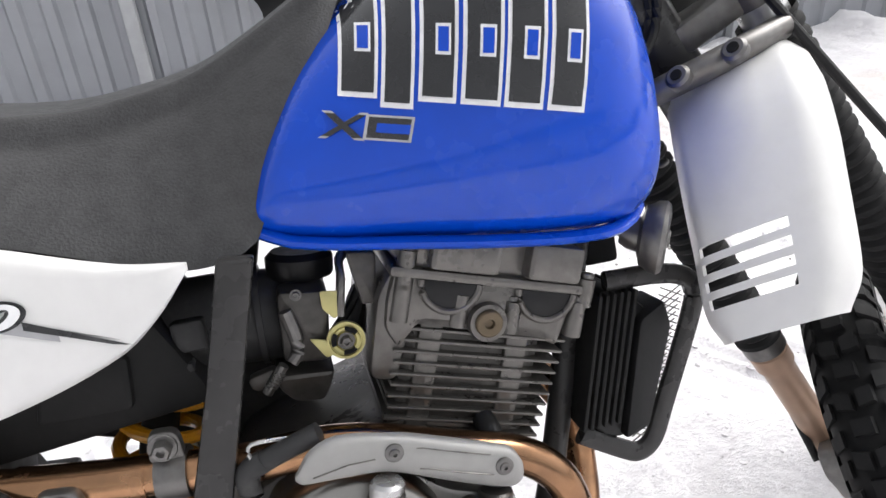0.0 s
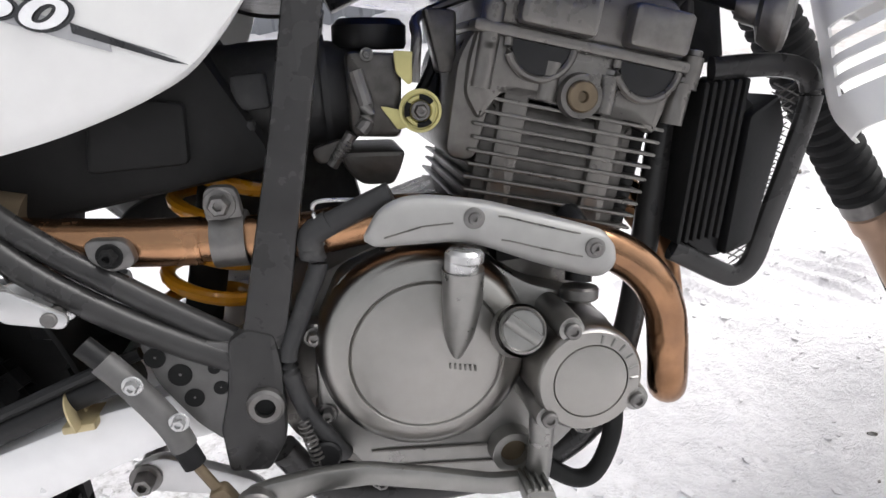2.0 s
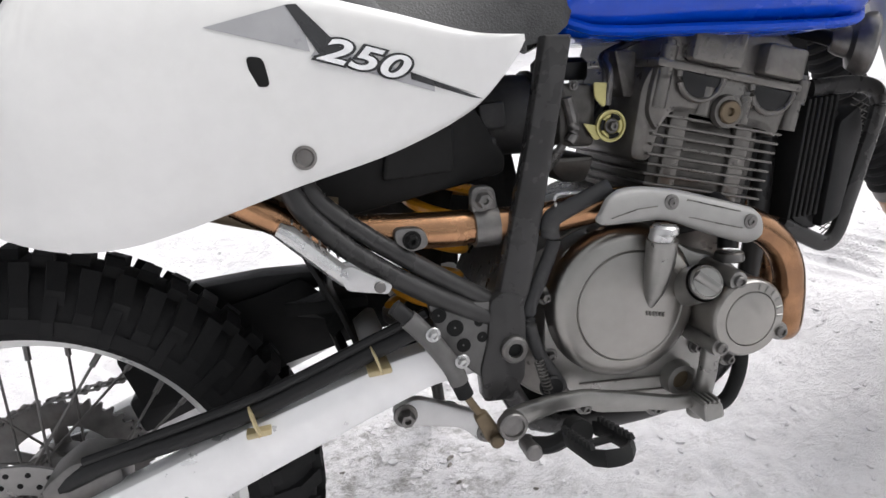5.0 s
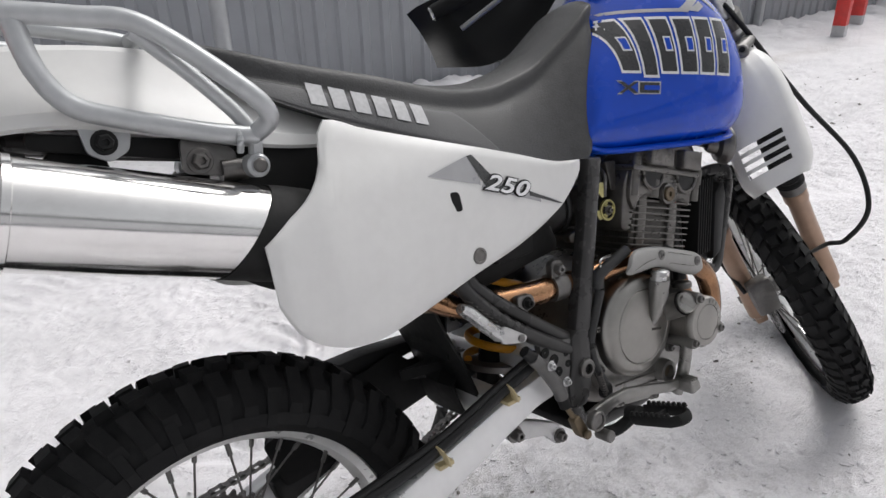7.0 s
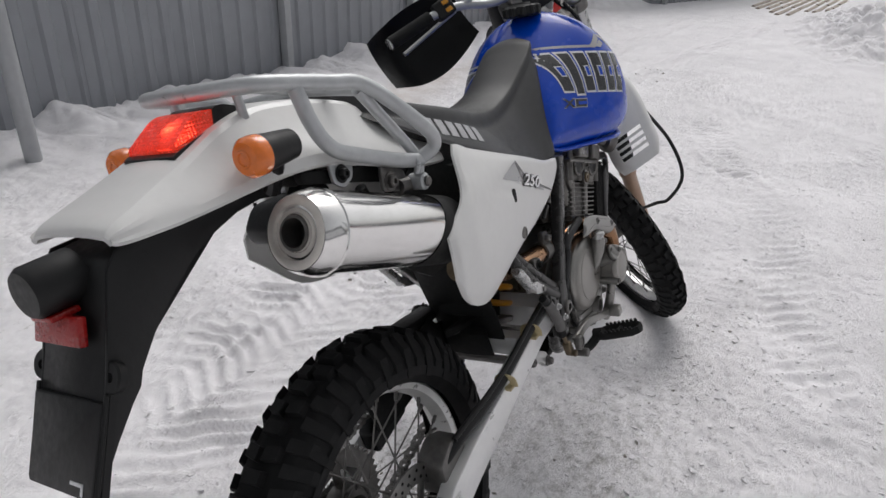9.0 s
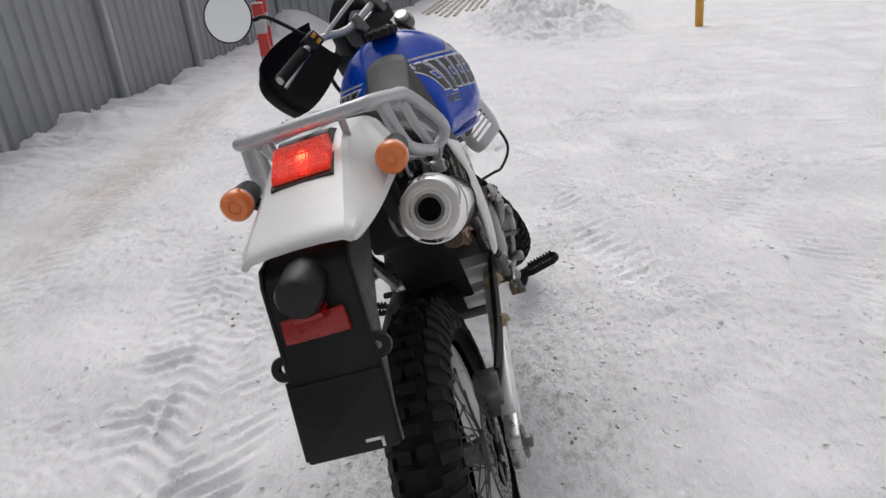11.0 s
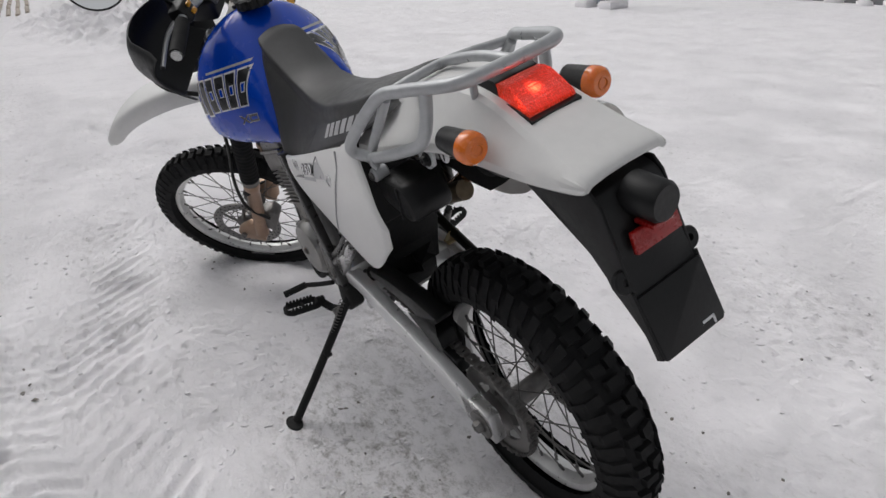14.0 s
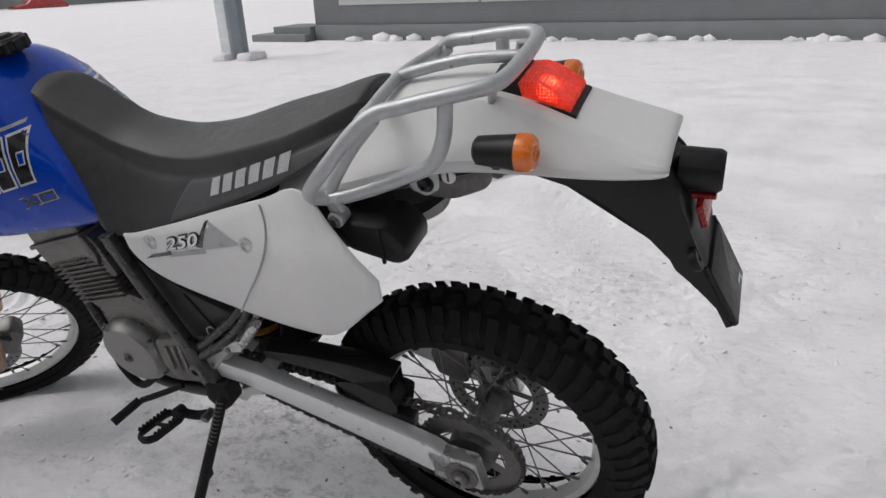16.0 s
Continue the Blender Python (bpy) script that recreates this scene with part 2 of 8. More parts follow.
# ---- materials ----
M_BLUE = mat("blue_tank_paint", (0.0, 0.053, 0.46), 0.26, 0.0, 0.06, 30, coat=0.5, rvar=0.03)
M_WHITE = mat("white_plastic", (0.66, 0.655, 0.645), 0.36, 0, 0.03, 60, bump=0.03, coat=0.15, rvar=0.08, dirt=0.25, dirt_col=(0.6, 0.59, 0.57))
M_SEAT = mat("black_vinyl", (0.045, 0.045, 0.046), 0.46, 0, 0.2, 400, bump=0.35, dirt=0.25, dirt_col=(0.07, 0.07, 0.07))
M_SEATG = mat("dark_grey_vinyl", (0.078, 0.078, 0.081), 0.5, 0, 0.15, 400, bump=0.3)
M_BLACK = mat("black_plastic", (0.009, 0.009, 0.0095), 0.45, 0, 0.2, 120, bump=0.15)
M_MATT = mat("matt_black", (0.007, 0.007, 0.007), 0.7, 0, 0.25, 90, bump=0.2)
M_RUB = mat("tyre_rubber", (0.007, 0.007, 0.0075), 0.8, 0, 0.35, 60, bump=0.3, dirt=0.15, dirt_col=(0.05, 0.048, 0.045))
M_FRAME = mat("dark_frame_paint", (0.034, 0.033, 0.033), 0.28, 0.1, 0.2, 50, bump=0.05, dirt=0.3, dirt_col=(0.05, 0.048, 0.045))
M_ENG = mat("engine_grey_paint", (0.145, 0.137, 0.128), 0.34, 0.6, 0.15, 90, bump=0.10, dirt=0.5, dirt_col=(0.075, 0.07, 0.064))
M_CARB = mat("dark_cast_alloy", (0.085, 0.08, 0.074), 0.4, 0.6, 0.3, 90, bump=0.15, dirt=0.6, dirt_col=(0.035, 0.032, 0.03))
M_COVER = mat("cast_aluminium_cover", (0.25, 0.245, 0.235), 0.36, 0.85, 0.1, 70, bump=0.05, dirt=0.3, dirt_col=(0.17, 0.165, 0.155))
M_LID = mat("brushed_clutch_lid", (0.30, 0.29, 0.275), 0.36, 1.0, 0.06, 70, bump=0.03, dirt=0.2, dirt_col=(0.22, 0.21, 0.195), rvar=0.05)
_b = M_LID.node_tree.nodes["Principled BSDF"]
_b.inputs["Anisotropic"].default_value = 0.75
_t = M_LID.node_tree.nodes.new("ShaderNodeTangent")
_t.direction_type, _t.axis = "RADIAL", "Y"
M_LID.node_tree.links.new(_t.outputs["Tangent"], _b.inputs["Tangent"])
M_SHIELD = mat("satin_shield", (0.31, 0.305, 0.295), 0.5, 0.35, 0.1, 60, bump=0.05, dirt=0.2, dirt_col=(0.25, 0.24, 0.23))
M_ENDF = mat("blasted_end_plate", (0.60, 0.57, 0.53), 0.42, 0.5, 0.12, 60, bump=0.05, dirt=0.35, dirt_col=(0.35, 0.31, 0.27))
M_ALU = mat("aluminium", (0.48, 0.48, 0.48), 0.3, 0.75, 0.08, 60, bump=0.04, dirt=0.2, dirt_col=(0.4, 0.39, 0.38))
M_SWING = mat("silver_swingarm", (0.74, 0.74, 0.74), 0.36, 0.45, 0.05, 50, bump=0.02)
M_STEEL = mat("dull_steel", (0.165, 0.16, 0.155), 0.42, 0.8, 0.25, 90, bump=0.1, dirt=0.4, dirt_col=(0.15, 0.12, 0.1))
M_CHROME = mat("chrome", (0.82, 0.82, 0.82), 0.08, 1.0, 0.03, 30, rvar=0.04)
M_MUFF = mat("polished_steel", (0.75, 0.74, 0.73), 0.13, 1.0, 0.05, 18, dirt=0.3, dirt_col=(0.5, 0.48, 0.46), rvar=0.06)
M_BRONZE = mat("heat_tinted_pipe", (0.36, 0.20, 0.11), 0.24, 1.0, 0.35, 26, bump=0.05, dirt=0.7, dirt_col=(0.20, 0.12, 0.08))
M_FORK = mat("bronze_fork_slider", (0.36, 0.24, 0.17), 0.38, 0.5, 0.15, 40, dirt=0.3, dirt_col=(0.3, 0.26, 0.22))
M_SPRING = mat("yellow_spring_paint", (0.62, 0.27, 0.01), 0.35, 0, 0.12, 50, coat=0.3, dirt=0.3, dirt_col=(0.25, 0.13, 0.03))
M_RACK = mat("silver_rack_paint", (0.44, 0.45, 0.46), 0.36, 0.35, 0.1, 70, bump=0.05)
M_RIM = mat("silver_rim", (0.68, 0.68, 0.67), 0.34, 0.5, 0.08, 60, dirt=0.3, dirt_col=(0.45, 0.44, 0.42))
M_BRASS = mat("grimy_zinc", (0.15, 0.115, 0.075), 0.5, 0.6, 0.3, 60)
M_PLATE = mat("dusty_grey_plate", (0.115, 0.112, 0.11), 0.5, 0.3, 0.25, 60, bump=0.1, dirt=0.4, dirt_col=(0.08, 0.075, 0.07))
M_GOLD = mat("yellow_zinc", (0.46, 0.42, 0.19), 0.4, 0.7, 0.2, 60)
M_CREAM = mat("cream_nylon", (0.46, 0.38, 0.22), 0.45, 0, 0.1, 60)
M_AMBER = mat("amber_lens", (0.72, 0.16, 0.010), 0.2, 0, 0.08, 200, bump=0.2, coat=0.6)
M_REFL = mat("red_reflector", (0.30, 0.006, 0.005), 0.3, 0, 0.15, 260, bump=0.4, coat=0.1)
M_DECK = mat("black_decal", (0.012, 0.012, 0.014), 0.3, 0, 0.1, 60, coat=0.5)
M_DECW = mat("white_decal", (0.75, 0.75, 0.76), 0.3, 0, 0.04, 60, coat=0.5)
M_DECG = mat("grey_decal", (0.33, 0.33, 0.34), 0.35, 0, 0.08, 60, coat=0.4)
M_LGREY = mat("light_grey_print", (0.42, 0.42, 0.43), 0.5, 0, 0.15, 200)
M_HOSE = mat("grey_rubber_hose", (0.030, 0.030, 0.031), 0.5, 0, 0.15, 80, bump=0.08, dirt=0.4, dirt_col=(0.1, 0.095, 0.09))
M_DARK = mat("dark_opening", (0.006, 0.006, 0.006), 0.8, 0, 0.1, 60)
M_DISC = mat("brake_disc_steel", (0.22, 0.215, 0.21), 0.32, 0.9, 0.15, 60)
M_REDS = mat("red_stripe", (0.6, 0.03, 0.015), 0.4, 0, 0.1, 60)
M_MIRROR = mat("mirror_glass", (0.9, 0.9, 0.9), 0.02, 1.0, 0.0, 30, rvar=0.0)
M_DISPLAY = mat("grey_display", (0.16, 0.17, 0.16), 0.15, 0, 0.1, 60, coat=0.6)

M_TAIL = mat("red_tail_lens", (0.50, 0.005, 0.003), 0.25, 0, 0.1, 300, bump=0.5, coat=0.0)
_b = M_TAIL.node_tree.nodes["Principled BSDF"]
_b.inputs["Transmission Weight"].default_value = 0.85
_b.inputs["Emission Color"].default_value = (1.0, 0.06, 0.02, 1)
_b.inputs["Emission Strength"].default_value = 0.36
_n, _l = M_TAIL.node_tree.nodes, M_TAIL.node_tree.links
_v = _n.new("ShaderNodeTexVoronoi")
_v.inputs["Scale"].default_value = 210
_v.inputs["Randomness"].default_value = 0.0
_l.new(_n["Texture Coordinate"].outputs["Object"], _v.inputs["Vector"])
_p = _n.new("ShaderNodeBump")
_p.inputs["Strength"].default_value, _p.inputs["Distance"].default_value = 0.9, 0.004
_l.new(_v.outputs["Distance"], _p.inputs["Height"])
_l.new(_p.outputs["Normal"], _b.inputs["Normal"])
M_BULB = mat("lit_bulb", (1.0, 0.32, 0.16), 0.4, emit=25.0)

for _m in (M_BLACK, M_MATT, M_RUB, M_SEAT, M_SEATG, M_FRAME, M_HOSE, M_DARK):
    _m.node_tree.nodes["Principled BSDF"].inputs["Specular IOR Level"].default_value = 0.3
M_BLUE.node_tree.nodes["Principled BSDF"].inputs["Coat Roughness"].default_value = 0.02
M_BLUE.node_tree.nodes["Principled BSDF"].inputs["Specular IOR Level"].default_value = 0.2

# ---- ground: packed snow on a yard ----
def snow_material():
    m = bpy.data.materials.new("packed_snow")
    m.use_nodes = True
    n, l = m.node_tree.nodes, m.node_tree.links
    b = n["Principled BSDF"]
    tc = n.new("ShaderNodeTexCoord")

    def noise_tex(scale, detail=6, rough=0.6, stretch=None):
        t = n.new("ShaderNodeTexNoise")
        t.inputs["Scale"].default_value, t.inputs["Detail"].default_value, t.inputs["Roughness"].default_value = scale, detail, rough
        if stretch:
            mp = n.new("ShaderNodeMapping")
            mp.inputs["Scale"].default_value = stretch
            l.new(tc.outputs["Object"], mp.inputs["Vector"])
            l.new(mp.outputs["Vector"], t.inputs["Vector"])
        else:
            l.new(tc.outputs["Object"], t.inputs["Vector"])
        return t

    def ranged(src, a, b2, lo, hi):
        r = n.new("ShaderNodeMapRange")
        for k, v in (("From Min", a), ("From Max", b2), ("To Min", lo), ("To Max", hi)):
            r.inputs[k].default_value = v
        l.new(src, r.inputs["Value"])
        return r.outputs["Result"]

    def mixed(fac, a, colour):
        x = n.new("ShaderNodeMix")
        x.data_type = "RGBA"
        l.new(fac, x.inputs["Factor"])
        if isinstance(a, tuple):
            x.inputs["A"].default_value = a
        else:
            l.new(a, x.inputs["A"])
        x.inputs["B"].default_value = colour
        return x.outputs["Result"]

    def times(a, c):
        x = n.new("ShaderNodeMath")
        x.operation = "MULTIPLY"
        l.new(a, x.inputs[0])
        l.new(c, x.inputs[1])
        return x.outputs[0]

    big, mid = noise_tex(0.7, 4), noise_tex(5.0, 8, 0.65)
    fine, flakes = noise_tex(60, 6, 0.7), noise_tex(22, 8, 0.75, (1.0, 1.6, 1.0))
    c = mixed(ranged(big.outputs["Fac"], 0.35, 0.7, 0, 0.6), (0.90, 0.882, 0.90, 1), (0.86, 0.843, 0.865, 1))
    c = mixed(ranged(mid.outputs["Fac"], 0.48, 0.72, 0, 0.55), c, (0.77, 0.755, 0.77, 1))
    # crusted grains, darker in between
    c = mixed(times(ranged(noise_tex(42, 10, 0.8, (1.0, 1.5, 1.0)).outputs["Fac"], 0.54, 0.68, 0, 0.75), ranged(noise_tex(2.9, 5).outputs["Fac"], 0.46, 0.66, 0.0, 1.0)), c, (0.58, 0.565, 0.57, 1))
    # trodden grit, in patches
    grit = times(ranged(flakes.outputs["Fac"], 0.57, 0.66, 0, 1), ranged(noise_tex(1.6, 5).outputs["Fac"], 0.42, 0.62, 0, 0.75))
    c = mixed(grit, c, (0.50, 0.48, 0.47, 1))
    # churned dark grit where the ground shows through
    att = n.new("ShaderNodeAttribute")
    att.attribute_name = "grit"
    sep = n.new("ShaderNodeSeparateColor")
    l.new(att.outputs["Color"], sep.inputs["Color"])
    speck = noise_tex(16, 12, 0.82, (1.0, 1.4, 1.0))
    c = mixed(times(ranged(speck.outputs["Fac"], 0.48, 0.62, 0, 0.85), sep.outputs["Red"]), c, (0.24, 0.225, 0.21, 1))
    c = mixed(times(ranged(mid.outputs["Fac"], 0.3, 0.6, 0.2, 1), sep.outputs["Green"]), c, (0.50, 0.42, 0.35, 1))
    l.new(c, b.inputs["Base Color"])
    b.inputs["Roughness"].default_value = 0.95
    b.inputs["Specular IOR Level"].default_value = 0.12
    b.inputs["Subsurface Weight"].default_value = 0.0
    add = n.new("ShaderNodeMath")
    add.operation = "ADD"
    l.new(times(ranged(flakes.outputs["Fac"], 0.40, 0.62, -0.5, 0.5), ranged(noise_tex(2.3, 5).outputs["Fac"], 0.38, 0.62, 0.25, 1.1)), add.inputs[0])
    l.new(ranged(fine.outputs["Fac"], 0.3, 0.7, 0, 0.26), add.inputs[1])
    bp = n.new("ShaderNodeBump")
    bp.inputs["Strength"].default_value, bp.inputs["Distance"].default_value = 0.60, 0.012
    l.new(add.outputs[0], bp.inputs["Height"])
    l.new(bp.outputs["Normal"], b.inputs["Normal"])
    return m


M_SNOW = snow_material()


RUTS = [  # half width, depth, lug spacing, slant, centre line x, y
    (0.10, 0.017, 0.078, 0.5, [(0.5, 1.16), (1.31, 1.28), (1.84, 1.37), (2.64, 1.52), (3.92, 1.73), (6.5, 1.95), (12.0, 1.9)]),
    (0.09, 0.016, 0.072, -0.6, [(0.3, 1.02), (1.7, 1.19), (2.55, 1.28), (3.46, 1.36), (4.57, 1.39), (8.0, 1.15), (12.0, 0.7)]),
    (0.13, 0.020, 0.080, 0.9, [(-0.3, 0.86), (0.4, 0.84), (0.85, 0.85), (1.14, 0.86), (1.39, 0.79), (1.75, 0.68), (2.4, 0.62)]),
    (0.11, 0.015, 0.075, 0.7, [(1.1, -0.64), (1.6, -0.52), (2.05, -0.41), (3.1, -0.16), (3.45, 0.04), (4.8, 0.48), (6.0, 0.7)]),
    (0.11, 0.010, 0.075, -0.7, [(0.6, -1.55), (1.5, -1.35), (2.6, -1.05), (3.8, -0.75), (5.5, -0.5)]),
    (0.12, 0.011, 0.085, 0.5, [(-0.8, 2.0), (1.2, 2.15), (3.0, 2.45), (6.0, 2.3), (12.0, 2.1)])]


def snow_height(x, y):
    z = 0.004 * noise.noise((x * 0.4, y * 0.4, 0.3))
    near = max(0.0, min(1.0, (12 - x) / 3, (x + 3) / 1.5, (y + 4) / 1.0))
    if near > 0:
        z += near * (0.003 * noise.noise((x * 1.3, y * 1.3, 0.3)) + 0.003 * noise.noise((x * 6, y * 6, 2.0)) + 0.003 * noise.noise((x * 19, y * 19, 5.0)))
    # bank along the fence
    edge = 3.05 + 0.25 * noise.noise((x * 0.5, 1.7, 0.0)) + 0.012 * max(0, x)
    t = min(max((y - edge) / 0.95, 0), 1)
    if t > 0:
        top = 0.045 + 0.05 * noise.noise((x * 0.9, 4.1, 2.2)) + 0.07 * noise.noise((x * 3.1, 8.3, 1.0))
        z += top * t * t * (3 - 2 * t) + 0.07 * t * noise.noise((x * 4, y * 4, 7.7)) + 0.05 * t * abs(noise.noise((x * 9, y * 6, 2.7)))
    # drift at the far end of the fence, and cleared ridge ahead of the machine
    d = math.hypot((x - 12.6) / 1.5, (y - 4.0) / 0.9)
    if d < 1:
        z += 0.42 * (1 - d * d) ** 2 * (1 + 0.3 * noise.noise((x * 2, y * 2, 1)))
    d = math.hypot((x - 11.8) / 4.2, (y + 0.9) / 1.5)
    if d < 1:
        z += 0.20 * (1 - d * d) * (1 + 1.2 * noise.noise((x * 2.7, y * 2.7, 4))) + (1 - d * d) * (0.16 * abs(noise.noise((x * 5, y * 6, 3))) + 0.10 * noise.noise((x * 9, y * 9, 4)))
    # ruts pressed by lugged car tyres
    for half, deep, pitch, slant, line in RUTS:
        if line[0][0] - 0.3 < x < line[-1][0]:
            cy = smooth_at(line, max(x, line[0][0]))
            q = (y - cy) / half
            if abs(q) < 1.9:
                fade = min(1.0, max(0.2, 0.55 + 0.9 * noise.noise((x * 1.6, cy * 2, 3)))) * min(1, (x - line[0][0] + 0.3) / 0.5)
                z -= deep * 0.8 * math.exp(-q ** 4 * 1.2) * fade
                z += deep * 0.6 * math.exp(-((abs(q) - 1.3) / 0.3) ** 2) * (0.6 + noise.noise((x * 8, y * 8, 5))) * fade
                lug = math.sin(2 * math.pi * (x + slant * half * q + 0.022 * noise.noise((x * 9, y * 9, 2))) / pitch)
                z += deep * fade * max(-0.55, lug) * math.exp(-q ** 6) * (0.7 + 1.1 * noise.noise((x * 6, y * 6, 1)))
    # hollow under the front wheel, trodden crust round the machine
    d = math.hypot((x - 1.52) / 0.75, (y - 0.1) / 0.6)
    if d < 1:
        z -= 0.075 * (1 - d * d) ** 2
    if -2.5 < x < 6 and -3 < y < 3.2:
        rough = 0.12 + 0.88 * max(0, min(1, 0.45 + 1.9 * noise.noise((x * 1.3, y * 1.3, 12))))
        z += rough * (0.006 * noise.noise((x * 9, y * 12, 9)) + 0.008 * abs(noise.noise((x * 20, y * 26, 4))) + 0.005 * noise.noise((x * 38, y * 46, 6)))
        # broken crust: low shelves with sharp edges
        shelf = noise.noise((x * 7.5, y * 10.5, 21)) + 0.45 * noise.noise((x * 19, y * 27, 22))
        z += rough * 0.006 * max(0.0, min(1.0, (shelf - 0.12) / 0.07))
        pit = noise.noise((x * 15, y * 21, 33))
        z -= rough * 0.009 * max(0.0, min(1.0, (pit - 0.42) / 0.10))
    return z


def steps(parts):
    out = []
    for a, b, n in parts:
        out += [a + (b - a) * i / n for i in range(n)]
    return out + [parts[-1][1]]


GRIT = [  # x, y, half length, half width, strength
    (0.45, 0.30, 0.30, 0.20, 1.0), (0.05, 0.32, 0.38, 0.18, 0.8), (0.75, -0.10, 0.38, 0.22, 0.85), (0.35, -0.25, 0.30, 0.15, 0.5), (0.05, -1.3, 0.5, 0.30, 0.4), (-0.3, -0.35, 0.3, 0.2, 0.15),
    (1.75, 0.28, 0.25, 0.10, 0.4), (1.45, -0.25, 0.3, 0.12, 0.3), (2.2, 0.75, 0.5, 0.10, 0.3), (3.4, 1.5, 0.9, 0.12, 0.4), (1.9, -1.7, 0.6, 0.25, 0.2), (-0.5, -1.9, 0.5, 0.2, 0.3), (3.2, -0.9, 0.8, 0.15, 0.2), (5.5, 0.9, 2.0, 0.25, 0.2)]


def build_ground():
    xs = steps([(-400, -60, 6), (-60, -8, 14), (-8, -2, 30), (-2, 4.5, 560), (4.5, 12, 240), (12, 26, 80), (26, 90, 20), (90, 600, 8)])
    ys = steps([(-500, -60, 8), (-60, -14, 14), (-14, -4, 50), (-4, -2, 30), (-2, 3, 430), (3, 4.6, 80), (4.6, 8, 6), (8, 500, 10)])
    verts = [(x, y, snow_height(x, y)) for y in ys for x in xs]
    w = len(xs)
    faces = [(j * w + i, j * w + i + 1, (j + 1) * w + i + 1, (j + 1) * w + i) for j in range(len(ys) - 1) for i in range(w - 1)]
    me = bpy.data.meshes.new("ground")
    me.from_pydata(verts, [], faces)
    me.polygons.foreach_set("use_smooth", [True] * len(me.polygons))
    me.materials.append(M_SNOW)
    col = me.color_attributes.new("grit", "FLOAT_COLOR", "POINT")
    vals = []
    for x, y, _ in verts:
        g = sum(k * math.exp(-((x - px) / rx) ** 2 - ((y - py) / ry) ** 2) for px, py, rx, ry, k in GRIT if abs(x - px) < 3 * rx and abs(y - py) < 3 * ry)
        bsum = 0.55 * math.exp(-((x - 3.2) / 1.3) ** 2 - ((y - 2.55 - 0.1 * (x - 3)) / 0.22) ** 2) + 0.3 * math.exp(-((x - 5.5) / 2) ** 2 - ((y - 2.8) / 0.2) ** 2) if 0 < x < 10 and y > 1.5 else 0.0
        vals += [min(1, g), bsum, 0.0, 1.0]
    col.data.foreach_set("color", vals)
    tagged(new("ground", me), "trodden packed snow yard with grit and wheel ruts", "snow", kind="structure")


build_ground()

# small clods of frozen grit, mostly along the ruts
def build_clods():
    rnd = random.Random(5)
    bm = bmesh.new()
    spots = []
    for *_, line in RUTS[:2]:
        for _ in range(60):
            x = rnd.uniform(line[0][0] + 0.8, 6.5)
            spots.append((x, smooth_at(line, x) + rnd.gauss(0, 0.10), rnd.choice((0.003, 0.004, 0.005, 0.010))))
    for px, py, rx, ry, k in GRIT:
        for _ in range(9):
            spots.append((px + rnd.gauss(0, rx * 0.7), py + rnd.gauss(0, ry * 0.7), rnd.choice((0.002, 0.003, 0.004, 0.005))))
    for x, y, s in spots:
        m = Matrix.Translation((x, y, snow_height(x, y) + s * 0.15)) @ Matrix.Rotation(rnd.uniform(0, 6.3), 4, "Z") @ Matrix.Diagonal((rnd.uniform(1, 2.2), rnd.uniform(0.7, 1.2), rnd.uniform(0.35, 0.7), 1))
        got = bmesh.ops.create_icosphere(bm, subdivisions=1, radius=s, matrix=m)
        for v in got["verts"]:
            v.co += Vector((rnd.uniform(-1, 1), rnd.uniform(-1, 1), rnd.uniform(-1, 1))) * s * 0.35
    tagged(link_mesh("frozen_clods", bm, M_CLOD, angle=20), "small dark clods of frozen grit scattered on snow", "clods", kind="stuff")


M_CLOD = mat("frozen_grit", (0.16, 0.145, 0.13), 0.8, 0, 0.4, 150, bump=0.4, dirt=0.7, dirt_col=(0.5, 0.5, 0.5))
build_clods()

